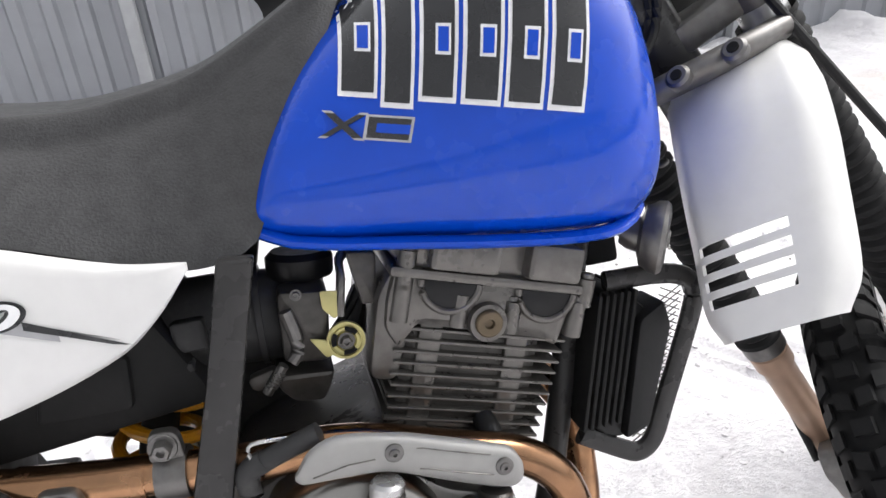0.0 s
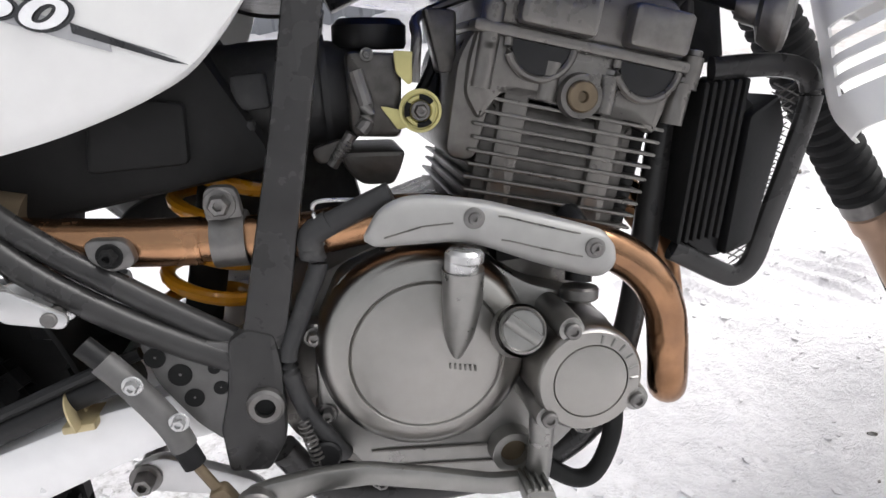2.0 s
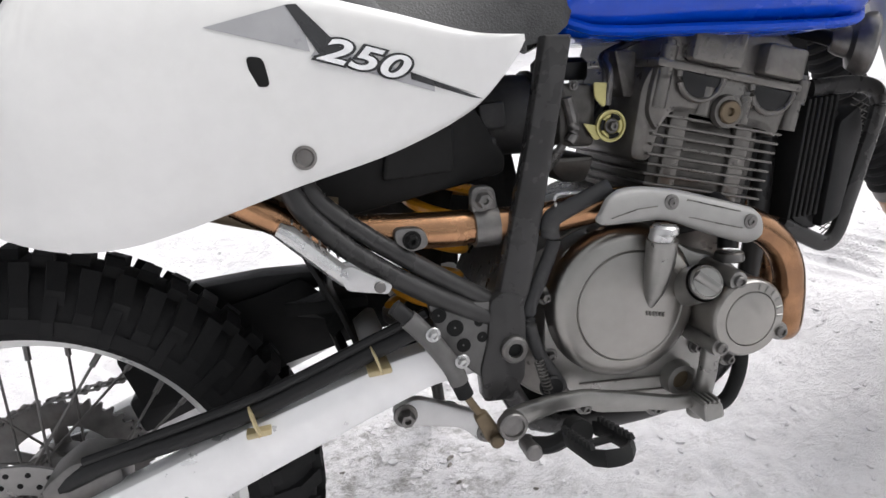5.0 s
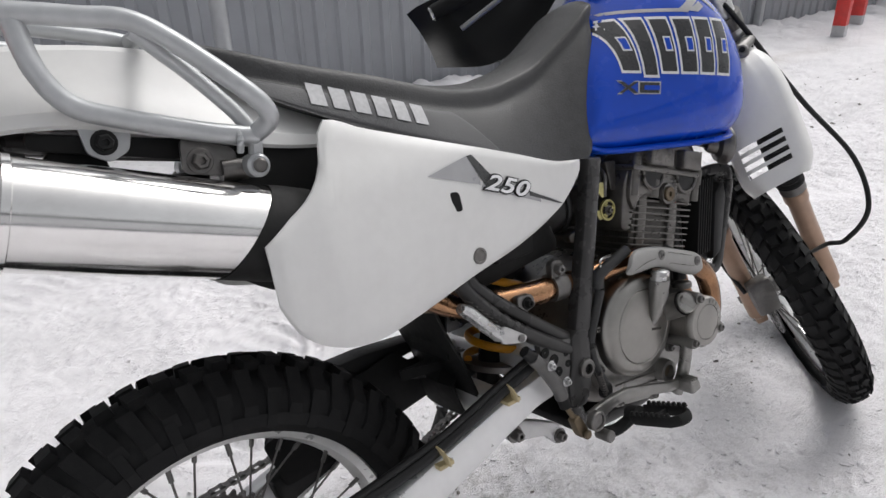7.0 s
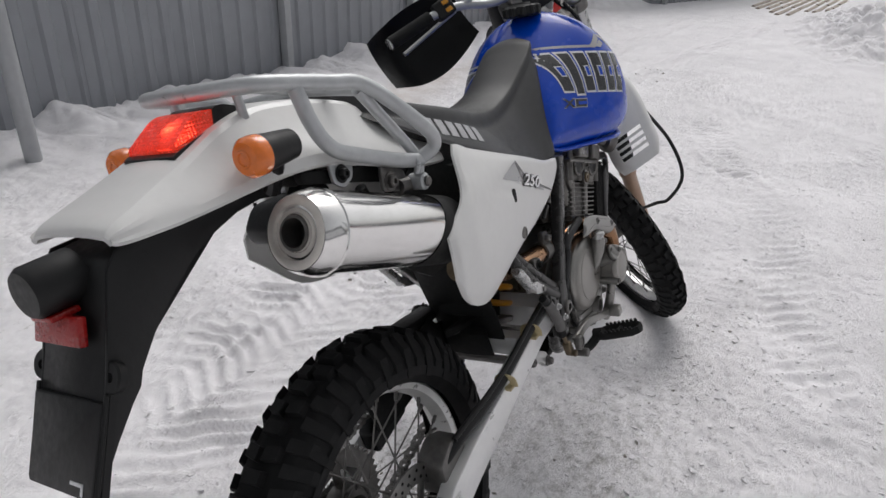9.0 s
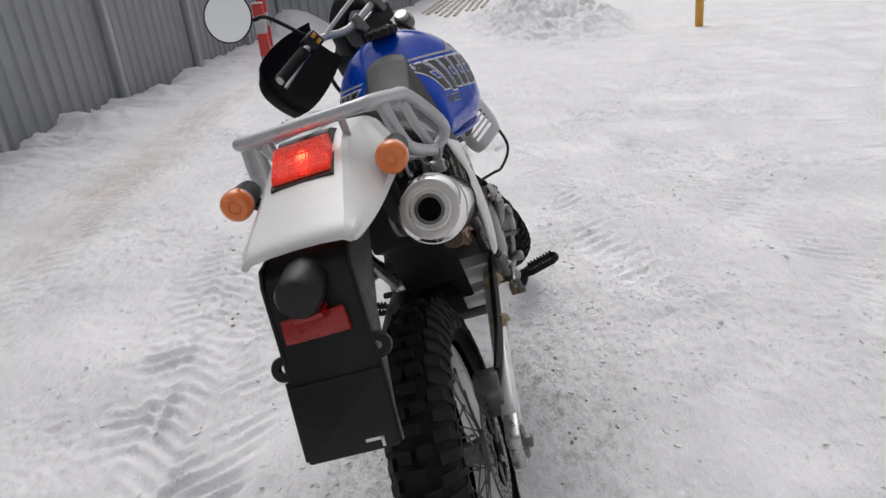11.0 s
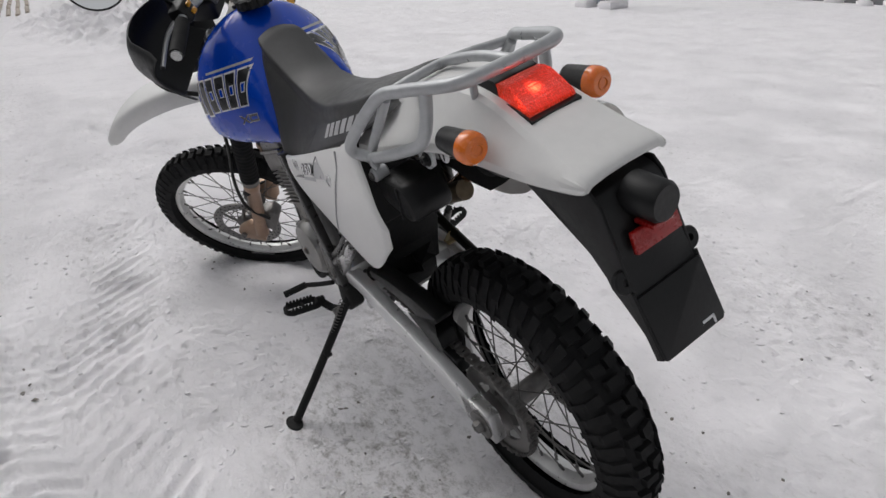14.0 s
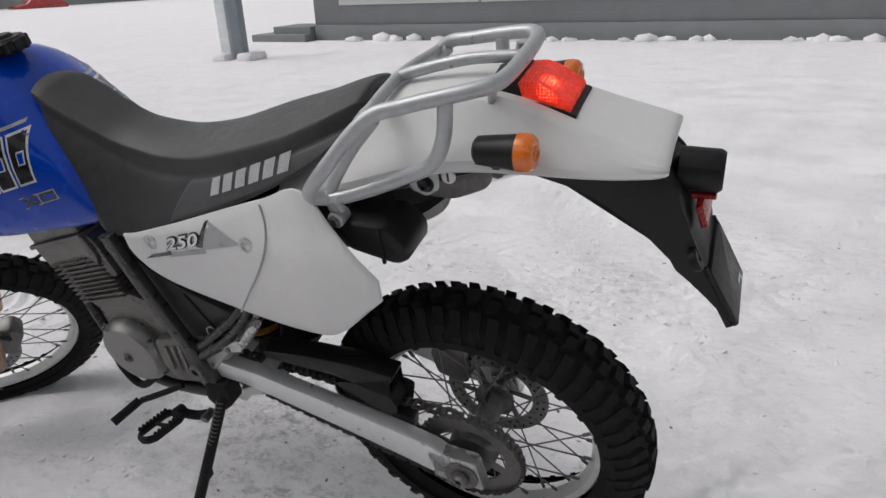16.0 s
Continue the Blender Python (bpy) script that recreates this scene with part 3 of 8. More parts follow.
# thin broken flakes of crust in loose patches
def build_flakes():
    rnd = random.Random(11)
    verts, faces = [], []
    patches = [(0.75, -0.25, 0.35, 0.22, 160), (1.25, -0.35, 0.3, 0.3, 140), (0.4, 0.32, 0.3, 0.2, 160), (0.0, 0.35, 0.4, 0.2, 120), (0.0, -1.25, 0.5, 0.3, 160), (1.7, -0.9, 0.6, 0.4, 160), (1.9, 0.5, 0.4, 0.25, 120), (-0.6, -1.6, 0.5, 0.4, 120), (2.6, -0.4, 0.8, 0.4, 150), (0.9, 1.2, 0.8, 0.5, 140), (2.8, 1.4, 1.2, 0.3, 160), (-0.4, 0.6, 0.4, 0.4, 60)]
    for px, py, rx, ry, n in patches:
        for _ in range(n * 2):
            x, y = px + rnd.gauss(0, rx), py + rnd.gauss(0, ry)
            z = snow_height(x, y)
            k, r, a0 = rnd.choice((5, 6, 7)), rnd.choice((0.003, 0.004, 0.006, 0.006, 0.010)), rnd.uniform(0, 6.3)
            sx, sy, tx, ty, h = rnd.uniform(0.8, 1.6), rnd.uniform(0.6, 1.0), rnd.gauss(0, 0.22), rnd.gauss(0, 0.22), rnd.uniform(0.001, 0.003)
            base = len(verts)
            ring = []
            for i in range(k):
                a = 2 * math.pi * i / k
                q = r * rnd.uniform(0.65, 1.15)
                u, v = q * sx * math.cos(a), q * sy * math.sin(a)
                ring.append((u * math.cos(a0) - v * math.sin(a0), u * math.sin(a0) + v * math.cos(a0)))
            for dz in (h, -0.004):
                verts += [(x + u, y + v, z + dz + tx * u + ty * v) for u, v in ring]
            faces.append(tuple(range(base, base + k)))
            faces += [(base + i, base + k + i, base + k + (i + 1) % k, base + (i + 1) % k) for i in range(k)]
    me = bpy.data.meshes.new("crust_flakes")
    me.from_pydata(verts, [], faces)
    me.materials.append(M_SNOW)
    tagged(new("crust_flakes", me), "thin broken flakes of snow crust lying on the yard", "snow", kind="stuff")


build_flakes()

# ---- corrugated fence behind the bank ----
M_FENCE = mat("grey_sheet_metal", (0.27, 0.28, 0.30), 0.45, 0.2, 0.08, 6, bump=0.02, dirt=0.25, dirt_col=(0.2, 0.2, 0.21))
M_POST = mat("grey_post_paint", (0.36, 0.37, 0.38), 0.5, 0.1, 0.1, 14)


def sheet(x0, x1, y, z0, z1):
    """A trapezoid-ribbed sheet."""
    bm = bmesh.new()
    prof, x = [], x0
    while x < x1 - 0.01:
        for dx, dy in ((0.0, 0.0), (0.085, 0.0), (0.105, -0.022), (0.165, -0.022), (0.185, 0.0)):
            if x + dx <= x1:
                prof.append((x + dx, y + dy))
        x += 0.19
    prof.append((x1, y))
    rows = [[bm.verts.new((px, py + off, z)) for px, py in prof] for off, z in ((0, z0), (0, z1), (0.004, z1), (0.004, z0))]
    grid_faces(bm, rows)
    return bm


FENCE_Y = 4.12
fence = tagged(new("wall_fence"), "tall grey corrugated sheet metal fence standing in snow", "fence", kind="structure")
for i in range(10):
    xa = -8.2 + i * 2.05
    part("sheet", sheet(xa, xa + 2.05, FENCE_Y - 0.003 * (i % 2), -0.1, 2.55), M_FENCE, fence, angle=20)
for zz in (0.7, 2.2):
    part("rail", box((-8.2, FENCE_Y + 0.01, zz - 0.03), (12.3, FENCE_Y + 0.05, zz + 0.03), 0.004), M_POST, fence)
for i in range(9):
    xp = -4.25 + 2.055 * i
    if abs(xp - 1.9) < 0.3:
        continue
    part("post", box((xp - 0.04, FENCE_Y - 0.115, -0.1), (xp + 0.04, FENCE_Y - 0.03, 2.6), 0.008), M_POST, fence)
# beyond the bend it runs on along the track
for (ax, ay), (bx, by), n in (((12.3, 4.12), (13.3, 3.05), 1), ((13.3, 3.05), (16.6, 2.05), 2), ((16.6, 2.05), (34.0, 1.15), 8)):
    ln, turn = math.hypot(bx - ax, by - ay), math.degrees(math.atan2(by - ay, bx - ax))
    m = pose(ax, ay, 0, 0, 0, turn)
    for i in range(n):
        part("sheet", moved(sheet(ln * i / n, ln * (i + 1) / n, -0.003 * (i % 2), -0.1, 2.55), m), M_FENCE, fence, angle=20)
        part("post", moved(box((ln * i / n - 0.04, -0.115, -0.1), (ln * i / n + 0.04, -0.03, 2.6), 0.008), m), M_POST, fence)
    for zz in (0.7, 2.2):
        part("rail", moved(box((0.0, 0.01, zz - 0.03), (ln, 0.05, zz + 0.03), 0.004), m), M_POST, fence)

lone = thing("steel_post", "grey steel pipe post standing in the snow", "post", pose(1.2, 3.38, 0, 0, 0, 0))
part("pipe", tube([(0, 0, -0.1), (0, 0, 3.2)], 0.045, 1, 20, smooth=False), M_POST, lone)
part("cap", disc(0.05, 0.02, (0, 0, 3.2), (0, 0, 1), 20, 0.005), M_POST, lone)

# ---- red and white marker posts ----
M_RED = mat("red_marker_paint", (0.55, 0.035, 0.03), 0.5, 0, 0.15, 20, dirt=0.3, dirt_col=(0.4, 0.12, 0.1))
M_WPOST = mat("grey_white_marker", (0.45, 0.45, 0.46), 0.55, 0, 0.12, 20)


def marker(x, y, tilt):
    m = thing("marker_post", "square red and white striped marker post in snow", "post", pose(x, y, 0, 0, tilt, 12), "marker posts")
    w = 0.068
    edges = (-0.08, 0.12, 0.42, 0.61, 0.80)
    for i in range(4):
        part("band", box((-w, -w, edges[i]), (w, w, edges[i + 1]), 0.004), (M_WPOST, M_RED)[i % 2], m, "faded red band" if i % 2 else "pale grey band")
    part("cap", box((-w - 0.004, -w - 0.004, 0.80), (w + 0.004, w + 0.004, 0.815), 0.004), M_WPOST, m)


marker(8.2, 3.12, -1)
marker(9.3, 3.43, 1)

# lines of brown slush pressed up along the track beyond the machine
bm = bmesh.new()
rr = random.Random(21)
for i in range(9):
    x = 12.2 + 0.9 * abs(i - 4) * 0.5 + rr.random()
    while x < 27:
        ln = 0.5 + 1.6 * rr.random()
        ya = [1.60 - 0.055 * (q - 12) - 0.16 * i for q in (x, x + ln / 2, x + ln)]
        tube([(q, y + 0.02 * rr.random(), snow_height(q, y) + 0.004) for q, y in zip((x, x + ln / 2, x + ln), ya)], 0.04, 3, 8, rb=0.028, bm=bm)
        x += ln + 0.05 + 0.25 * rr.random()
M_SLUSH = mat("brown_frozen_slush", (0.42, 0.36, 0.30), 0.8, 0, 0.3, 25, bump=0.4, dirt=0.8, dirt_col=(0.62, 0.59, 0.57))
tagged(link_mesh("slush_ridges", bm, M_SLUSH, angle=60), "brown slush ridges along the wheel track", "slush", kind="stuff")

# ---- yellow stake ----
M_STAKE = mat("yellow_stake_wood", (0.62, 0.33, 0.05), 0.6, 0, 0.15, 25, bump=0.1, dirt=0.3, dirt_col=(0.45, 0.3, 0.12))
stake = thing("marker_stake", "yellow wooden stake stuck in the snow", "stake", pose(8.8, -2.86, 0, -2, 1.5, 20))
part("stake_body", box((-0.028, -0.05, -0.05), (0.028, 0.05, 1.25), 0.006), M_STAKE, stake)
part("bracket", box((-0.02, -0.075, 0.33), (0.02, -0.05, 0.42), 0.003), M_DARK, stake, "dark metal bracket")

# ---- steel lamp column on its base plate ----
M_COLUMN = mat("grey_column_paint", (0.2, 0.23, 0.26), 0.5, 0.2, 0.12, 8)
M_CLIGHT = mat("pale_column_board", (0.74, 0.76, 0.78), 0.5, 0, 0.1, 8)
pole = thing("column", "grey steel column with a pale board on a snowy base", "column", pose(7.55, -7.75, 0, 0, 0, 8))
part("shaft", box((-0.20, -0.1, 0.05), (-0.02, 0.08, 4.5), 0.01), M_COLUMN, pole)
part("board", box((0.06, -0.06, 0.1), (0.24, 0.04, 4.5), 0.01), M_CLIGHT, pole, "pale vertical board")
part("latch", box((0.235, -0.1, 0.55), (0.255, -0.05, 0.75), 0.004), M_DARK, pole, "dark slot")
for sx in (-0.27, 0.21):
    part("foot", box((sx - 0.16, -0.28, -0.03), (sx + 0.12, 0.24, 0.12), 0.05), M_SNOW, pole, "snow-covered foot")

# ---- grey building ----
M_PLINTH = mat("grey_plinth_plaster", (0.20, 0.205, 0.215), 0.7, 0, 0.1, 3, bump=0.2, dirt=0.2, dirt_col=(0.16, 0.16, 0.16))
M_CLAD = mat("pale_cladding", (0.56, 0.57, 0.58), 0.5, 0, 0.05, 3)
M_GLASS = mat("dark_window_glass", (0.03, 0.035, 0.04), 0.06, 0, 0.1, 3, coat=0.5)
house = thing("building", "long low building with grey plinth and pale cladding", "building", kind="structure")
part("plinth", box((-22, -16.8, -0.1), (8.2, -10.95, 0.30), 0.01), M_PLINTH, house)
part("wall", box((-22, -16.8, 0.30), (8.2, -11.0, 4.2), 0.01), M_PLINTH, house)
for i in range(9):
    part("cladding_panel", box((7.55 - 3.1 * i - 3.06, -11.0, 0.68), (7.55 - 3.1 * i, -10.96, 3.4), 0.006), M_CLAD, house, "pale wall panel")
part("roof_edge", box((-22.2, -17, 4.2), (8.45, -10.75, 4.45), 0.02), M_CLAD, house)
for i in range(2):
    part("step", box((8.22 + 0.02 * i, -11.9 + 0.1 * i, -0.05), (9.6 - 0.4 * i, -10.6 - 0.25 * i, 0.14 * (i + 1)), 0.015), M_PLINTH, house, "snowy concrete step")
bm = bmesh.new()
for i in range(70):
    xx, s = random.uniform(-10, 8.1), random.uniform(0.04, 0.16)
    bmesh.ops.create_icosphere(bm, subdivisions=1, radius=s, matrix=Matrix.Translation((xx, -10.86 + random.uniform(-0.05, 0.12), s * 0.2)) @ Matrix.Diagonal((1.5, 0.8, random.uniform(0.5, 0.9), 1)))
for v in bm.verts:
    v.co += Vector((noise.noise(v.co * 9), noise.noise(v.co * 9 + Vector((5, 0, 0))), noise.noise(v.co * 9 + Vector((0, 5, 0))))) * 0.03
tagged(link_mesh("snow_lumps", bm, M_SNOW, angle=70), "broken snow lumps along the foot of the wall", "snow", kind="stuff")

# far hall and a car at the end of the yard
M_FARWALL = mat("pale_grey_render", (0.36, 0.365, 0.375), 0.7, 0, 0.12, 1.5, dirt=0.3, dirt_col=(0.28, 0.28, 0.28))
far = thing("far_hall", "distant low grey hall with a row of windows", "building", kind="structure")
part("wall", box((58, -60, -0.2), (66, -12, 5), 0.05), M_FARWALL, far)
for i in range(9):
    part("window", box((57.9, -57 + 5 * i, 1.2), (58.02, -54 + 5 * i, 3.2), 0.02), M_GLASS, far)
M_CAR = mat("red_car_paint", (0.45, 0.02, 0.02), 0.25, 0, 0.05, 4, coat=1.0)
car = thing("parked_car", "red car parked far off under snow", "car", pose(53, -36.6, -0.62, 0, 0, 75))
part("body", prism(rounded([(-2.0, 0.3), (2.0, 0.3), (2.05, 0.8), (1.2, 0.95), (0.6, 1.4), (-1.2, 1.4), (-1.95, 0.95)], 0.15), -0.82, 0.82, 0.1), M_CAR, car)
part("snow_cover", prism(rounded([(-1.3, 1.38), (0.65, 1.38), (0.5, 1.5), (-1.1, 1.52)], 0.1), -0.75, 0.75, 0.05), M_SNOW, car, "snow on the roof")
for wx in (-1.25, 1.25):
    for wy in (-0.84, 0.64):
        part("wheel", disc(0.31, 0.2, (wx, wy, 0.31), (0, 1, 0), 20, 0.03), M_RUB, car)

# ---- motorcycle: x ahead from the rear axle, y to its left, z up in its own plane; it leans on its stand ----
bike = thing("motorcycle", "blue and white off-road motorcycle leaning on its side stand", "motorcycle",
             pose(0, 0, 0, -13.8) @ pose(0, 0.004, 0) @ pose(-0.2, 0, 0, 0, 0, 1.4) @ pose(0.2, 0, 0))

# -- fuel tank --
def tank_section(x, sh, zb, zt, w, zw, n=40):
    """One rib of the tank, leaning by sh."""
    pts = []
    for i in range(n):
        a = 2 * math.pi * i / n
        c, s = math.cos(a), math.sin(a)
        if s >= 0:
            e = 0.96
            y, z = w * math.copysign(abs(c) ** e, c), zw + (zt - zw) * abs(s) ** 0.92
        else:
            y, z = w * math.copysign(abs(c) ** 0.28, c) * (1 - 0.07 * abs(s) ** 2), zw - (zw - zb) * abs(s) ** 0.8
        pts.append(V(x + sh * (z - 0.82), y, z))
    return pts


TANK = [  # x, lean, bottom, top, half width, height of the widest place
    (0.652, 0.50, 0.828, 0.955, 0.116, 0.862), (0.662, 0.50, 0.818, 0.99, 0.131, 0.862), (0.69, 0.48, 0.810, 1.03, 0.140, 0.866), (0.74, 0.42, 0.800, 1.075, 0.155, 0.872),
    (0.80, 0.32, 0.794, 1.105, 0.176, 0.878), (0.86, 0.2, 0.787, 1.115, 0.198, 0.880), (0.92, 0.1, 0.781, 1.112, 0.212, 0.878),
    (0.965, 0.04, 0.779, 1.098, 0.213, 0.876), (1.00, 0.0, 0.782, 1.075, 0.200, 0.876), (1.03, -0.05, 0.795, 1.045, 0.170, 0.878), (1.048, -0.08, 0.815, 1.01, 0.125, 0.88), (1.056, -0.1, 0.84, 0.97, 0.08, 0.885)]


def blend_rows(rows, n):
    """Rows with n smooth steps between each two."""
    s = [i for i in range(len(rows))]
    out = []
    for k in range((len(rows) - 1) * n + 1):
        out.append([smooth_at([(i, r[c]) for i, r in zip(s, rows)], k / n) for c in range(len(rows[0]))])
    return out


tank = part("fuel_tank", loft([tank_section(*r) for r in blend_rows(TANK, 3)]), M_BLUE, bike, "glossy deep blue fuel tank")
tank_tree = tree_of(tank)
# pressed seam along the foot of the tank
for sd in (-1,):
    seam = [V(x, sd * 0.93 * (smooth_at([(0.66, 0.127), (0.74, 0.150), (0.86, 0.188), (0.94, 0.201), (0.98, 0.192), (1.012, 0.160)], x) - 0.004), smooth_at([(0.66, 0.824), (0.70, 0.806), (0.80, 0.794), (0.92, 0.782), (0.97, 0.780), (1.0, 0.785), (1.035, 0.805)], x)) for x in [0.662 + 0.0175 * i for i in range(21)]]
    part("seam", sweep(bmesh.new(), [p + V(0, 0, 0.008) for p in seam], 0.010, 0.006, 10), M_BLUE, tank)
cap_at = V(0.885, 0.0, 1.108)
cap = part("fuel_cap", lathe([(0, 0), (0, 0.038), (0.006, 0.043), (0.022, 0.043), (0.027, 0.038), (0.027, 0.026), (0.033, 0.022), (0.033, 0)], cap_at, (0.06, 0, 1), 36), M_BLACK, tank, "black ribbed fuel cap")
for i in range(12):
    a = i * math.pi / 6
    part("rib", disc(0.007, 0.022, cap_at + V(0.041 * math.cos(a), 0.041 * math.sin(a), 0.003), (0.06, 0, 1), 10, 0.002), M_BLACK, cap)

# emblem: tall black blocks with pale rims under a grey mountain line
def emblem(side, x0, x1, zb0, zb1, h, slant):
    def place(u, v):
        return (x0 + (x1 - x0) * u + slant * v, zb0 + (zb1 - zb0) * u + h * v)

    at = place
    spans = [(0.0, 0.145), (0.182, 0.295), (0.335, 0.465), (0.505, 0.64), (0.675, 0.81), (0.85, 0.985)]
    for k, (a, b) in enumerate(spans):
        lo = -0.075 if k == 1 else 0.0
        g = 0.011
        part("emblem_rim", sticker(tank_tree, [at(a - g, lo - 0.05), at(b + g, lo - 0.05), at(b + g, 1.04), at(a - g, 1.04)], side, 0.0010, 5, 10), M_DECW, tank, "pale rim of a block")
        part("emblem_block", sticker(tank_tree, [at(a + g * 0.4, lo), at(b - g * 0.4, lo), at(b - g * 0.4, 0.985), at(a + g * 0.4, 0.985)], side, 0.0017, 5, 10), M_DECK, tank, "black emblem block")
        if k not in (1,):
            w = b - a
            for grow, lift, mm in ((0.03, 0.0024, M_DECW), (0.0, 0.0030, M_BLUE)):
                gx = w * 2.4 * grow
                part("emblem_slot", sticker(tank_tree, [at(a + w * 0.46 - gx, 0.40 - grow), at(a + w * 0.78 + gx, 0.40 - grow), at(a + w * 0.78 + gx, 0.62 + grow), at(a + w * 0.46 - gx, 0.62 + grow)], side, lift, 4, 4), mm, tank, "rimmed slot in a block")
    at = (lambda u, v: place(1 - u, v)) if side > 0 else place
    lo_u = 0.04
    part("emblem_line", sticker(tank_tree, [at(lo_u, 1.13), at(0.62, 1.13), at(0.62, 1.20), at(lo_u, 1.20)], side, 0.0012, 14, 2), M_LGREY, tank, "grey line over the emblem")
    for (ua, va), (ub, vb) in () if side > 0 else (((0.56, 1.14), (0.78, 1.52)), ((0.78, 1.52), (1.0, 1.12)), ((0.66, 1.16), (0.80, 1.36))):
        part("emblem_peak", sticker(tank_tree, [at(ua, va), at(ub, vb), at(ub + 0.03, vb - 0.10), at(ua + 0.09, va - 0.02)], side, 0.0014, 8, 3), M_LGREY, tank, "grey mountain stroke")


emblem(-1, 0.757, 0.938, 0.936, 0.899, 0.088, 0.020)
emblem(1, 0.957, 0.762, 0.886, 0.922, 0.080, 0.020)
for side, x0, x1, z0, z1 in ((-1, 0.735, 0.802, 0.902, 0.889), (1, 0.795, 0.730, 0.871, 0.884)):
    def xa(u, v):
        return (x0 + (x1 - x0) * u + 0.006 * v, z0 + (z1 - z0) * u + 0.018 * v)
    for q, lift, mm in (([(0.0, 0), (0.10, 0), (0.48, 1), (0.38, 1)], 0.0016, M_DECK), ([(0.36, 0), (0.48, 0), (0.12, 1), (0.0, 1)], 0.0020, M_DECK), ([(0.52, 0.05), (1.0, 0.05), (1.0, 0.95), (0.52, 0.95)], 0.0014, M_DECK), ([(0.62, 0.3), (1.0, 0.3), (1.0, 0.7), (0.62, 0.7)], 0.0022, M_BLUE)):
        if mm is M_DECK:
            mid = (sum(p[0] for p in q) / 4, sum(p[1] for p in q) / 4)
            part("badge_edge", sticker(tank_tree, [xa(p[0] + math.copysign(0.035, p[0] - mid[0]), p[1] + math.copysign(0.10, p[1] - mid[1])) for p in q], side, 0.0009, 4, 4), M_LGREY, tank, "pale outline of a badge stroke")
        part("badge_stroke", sticker(tank_tree, [xa(*p) for p in q], side, lift, 4, 4), mm, tank, "black badge stroke")

# -- seat --
SEAT = [  # x at z 0.82, lean, bottom, top, half width at the foot, half width of the top
    (0.085, 0.0, 1.035, 1.062, 0.055, 0.045), (0.10, 0.0, 1.015, 1.066, 0.080, 0.062), (0.15, 0.0, 0.985, 1.050, 0.108, 0.085), (0.22, 0.0, 0.948, 1.026, 0.125, 0.098), (0.32, 0.0, 0.905, 0.999, 0.134, 0.102),
    (0.42, 0.05, 0.870, 0.970, 0.136, 0.087), (0.50, 0.14, 0.842, 0.960, 0.134, 0.072), (0.55, 0.25, 0.824, 0.967, 0.130, 0.064),
    (0.585, 0.36, 0.812, 0.981, 0.130, 0.060), (0.615, 0.44, 0.807, 1.009, 0.132, 0.060), (0.638, 0.50, 0.808, 1.038, 0.135, 0.062), (0.655, 0.52, 0.812, 1.058, 0.136, 0.060), (0.668, 0.54, 0.822, 1.066, 0.130, 0.055)]


def seat_section(x, sh, zb, zt, wb, wt, n=88):
    pts = []
    for i in range(n + 1):
        u = -1 + 2 * i / n
        a = abs(u)
        if a < 0.42:
            q = a / 0.42
            y, z = wt * q * 0.92, zt - 0.012 * q * q
        elif a < 0.58:
            q = (a - 0.42) / 0.16
            y, z = wt * (0.92 + 0.12 * math.sin(q * math.pi / 2)), zt - 0.012 - 0.024 * (1 - math.cos(q * math.pi / 2)) - 0.004 * q
        else:
            q = (a - 0.58) / 0.42
            y0, z0 = wt * 1.04, zt - 0.040
            if z0 < zb + 0.01:
                z0 = zb + 0.01
            y, z = y0 + (wb - y0) * (q ** 0.8), z0 + (zb - z0) * q
        pts.append(V(x + sh * (z - 0.82), math.copysign(y, u), z))
    return pts


rows = blend_rows(SEAT, 12)
secs = [seat_section(*r) for r in rows]
bm = bmesh.new()
grid = [[bm.verts.new(p) for p in s] for s in secs]
for k, (ra, rb) in enumerate(zip(grid, grid[1:])):
    for i in range(len(ra) - 1):
        f = bm.faces.new((ra[i], ra[i + 1], rb[i + 1], rb[i]))
under = [[bm.verts.new(V(p.x, p.y * 0.93, p.z + 0.004)) for p in (s[0], s[-1])] for s in secs]
for a, b in zip(under, under[1:]):
    bm.faces.new((a[0], b[0], b[1], a[1]))
bm.faces.new(grid[-1] + [])
bm.faces.new(grid[0][::-1])
seat = part("seat", bm, [M_SEAT, M_SEATG], bike, "black vinyl saddle with dark grey side panels", 50)
seat_tree = tree_of(seat)
for sd in (-1, 1):
    part("side_panel", panel([(0.112, 1.015), (0.15, 0.988), (0.22, 0.951), (0.32, 0.909), (0.42, 0.873), (0.478, 0.853)], [(0.112, 1.020), (0.15, 1.006), (0.22, 0.982), (0.32, 0.954), (0.40, 0.930), (0.43, 0.922), (0.455, 0.893), (0.478, 0.857)],
                                lambda x, z: on_side(seat_tree, x, z, sd, 0.0016).y, 0.003, 60, 10, 0.0018), M_SEATG, seat, "dark grey side panel of the saddle")
for side, x0, x1, z0, z1 in ((-1, 0.205, 0.372, 0.968, 0.912), (1, 0.372, 0.195, 0.912, 0.972)):
    for i in range(6):
        u0, u1 = (i + 0.06) / 6, (i + 0.9) / 6
        def sa(u, v):
            return (x0 + (x1 - x0) * u + (0.004 if side < 0 else -0.004) * v, z0 + (z1 - z0) * u + 0.026 * v)
        part("print_bar", sticker(seat_tree, [sa(*p) for p in [(u0, 0), (u1 - 0.02, 0), (u1 - 0.02, 1), (u0, 1)]], side, 0.0030, 3, 3), M_LGREY, seat, "light grey printed bar")

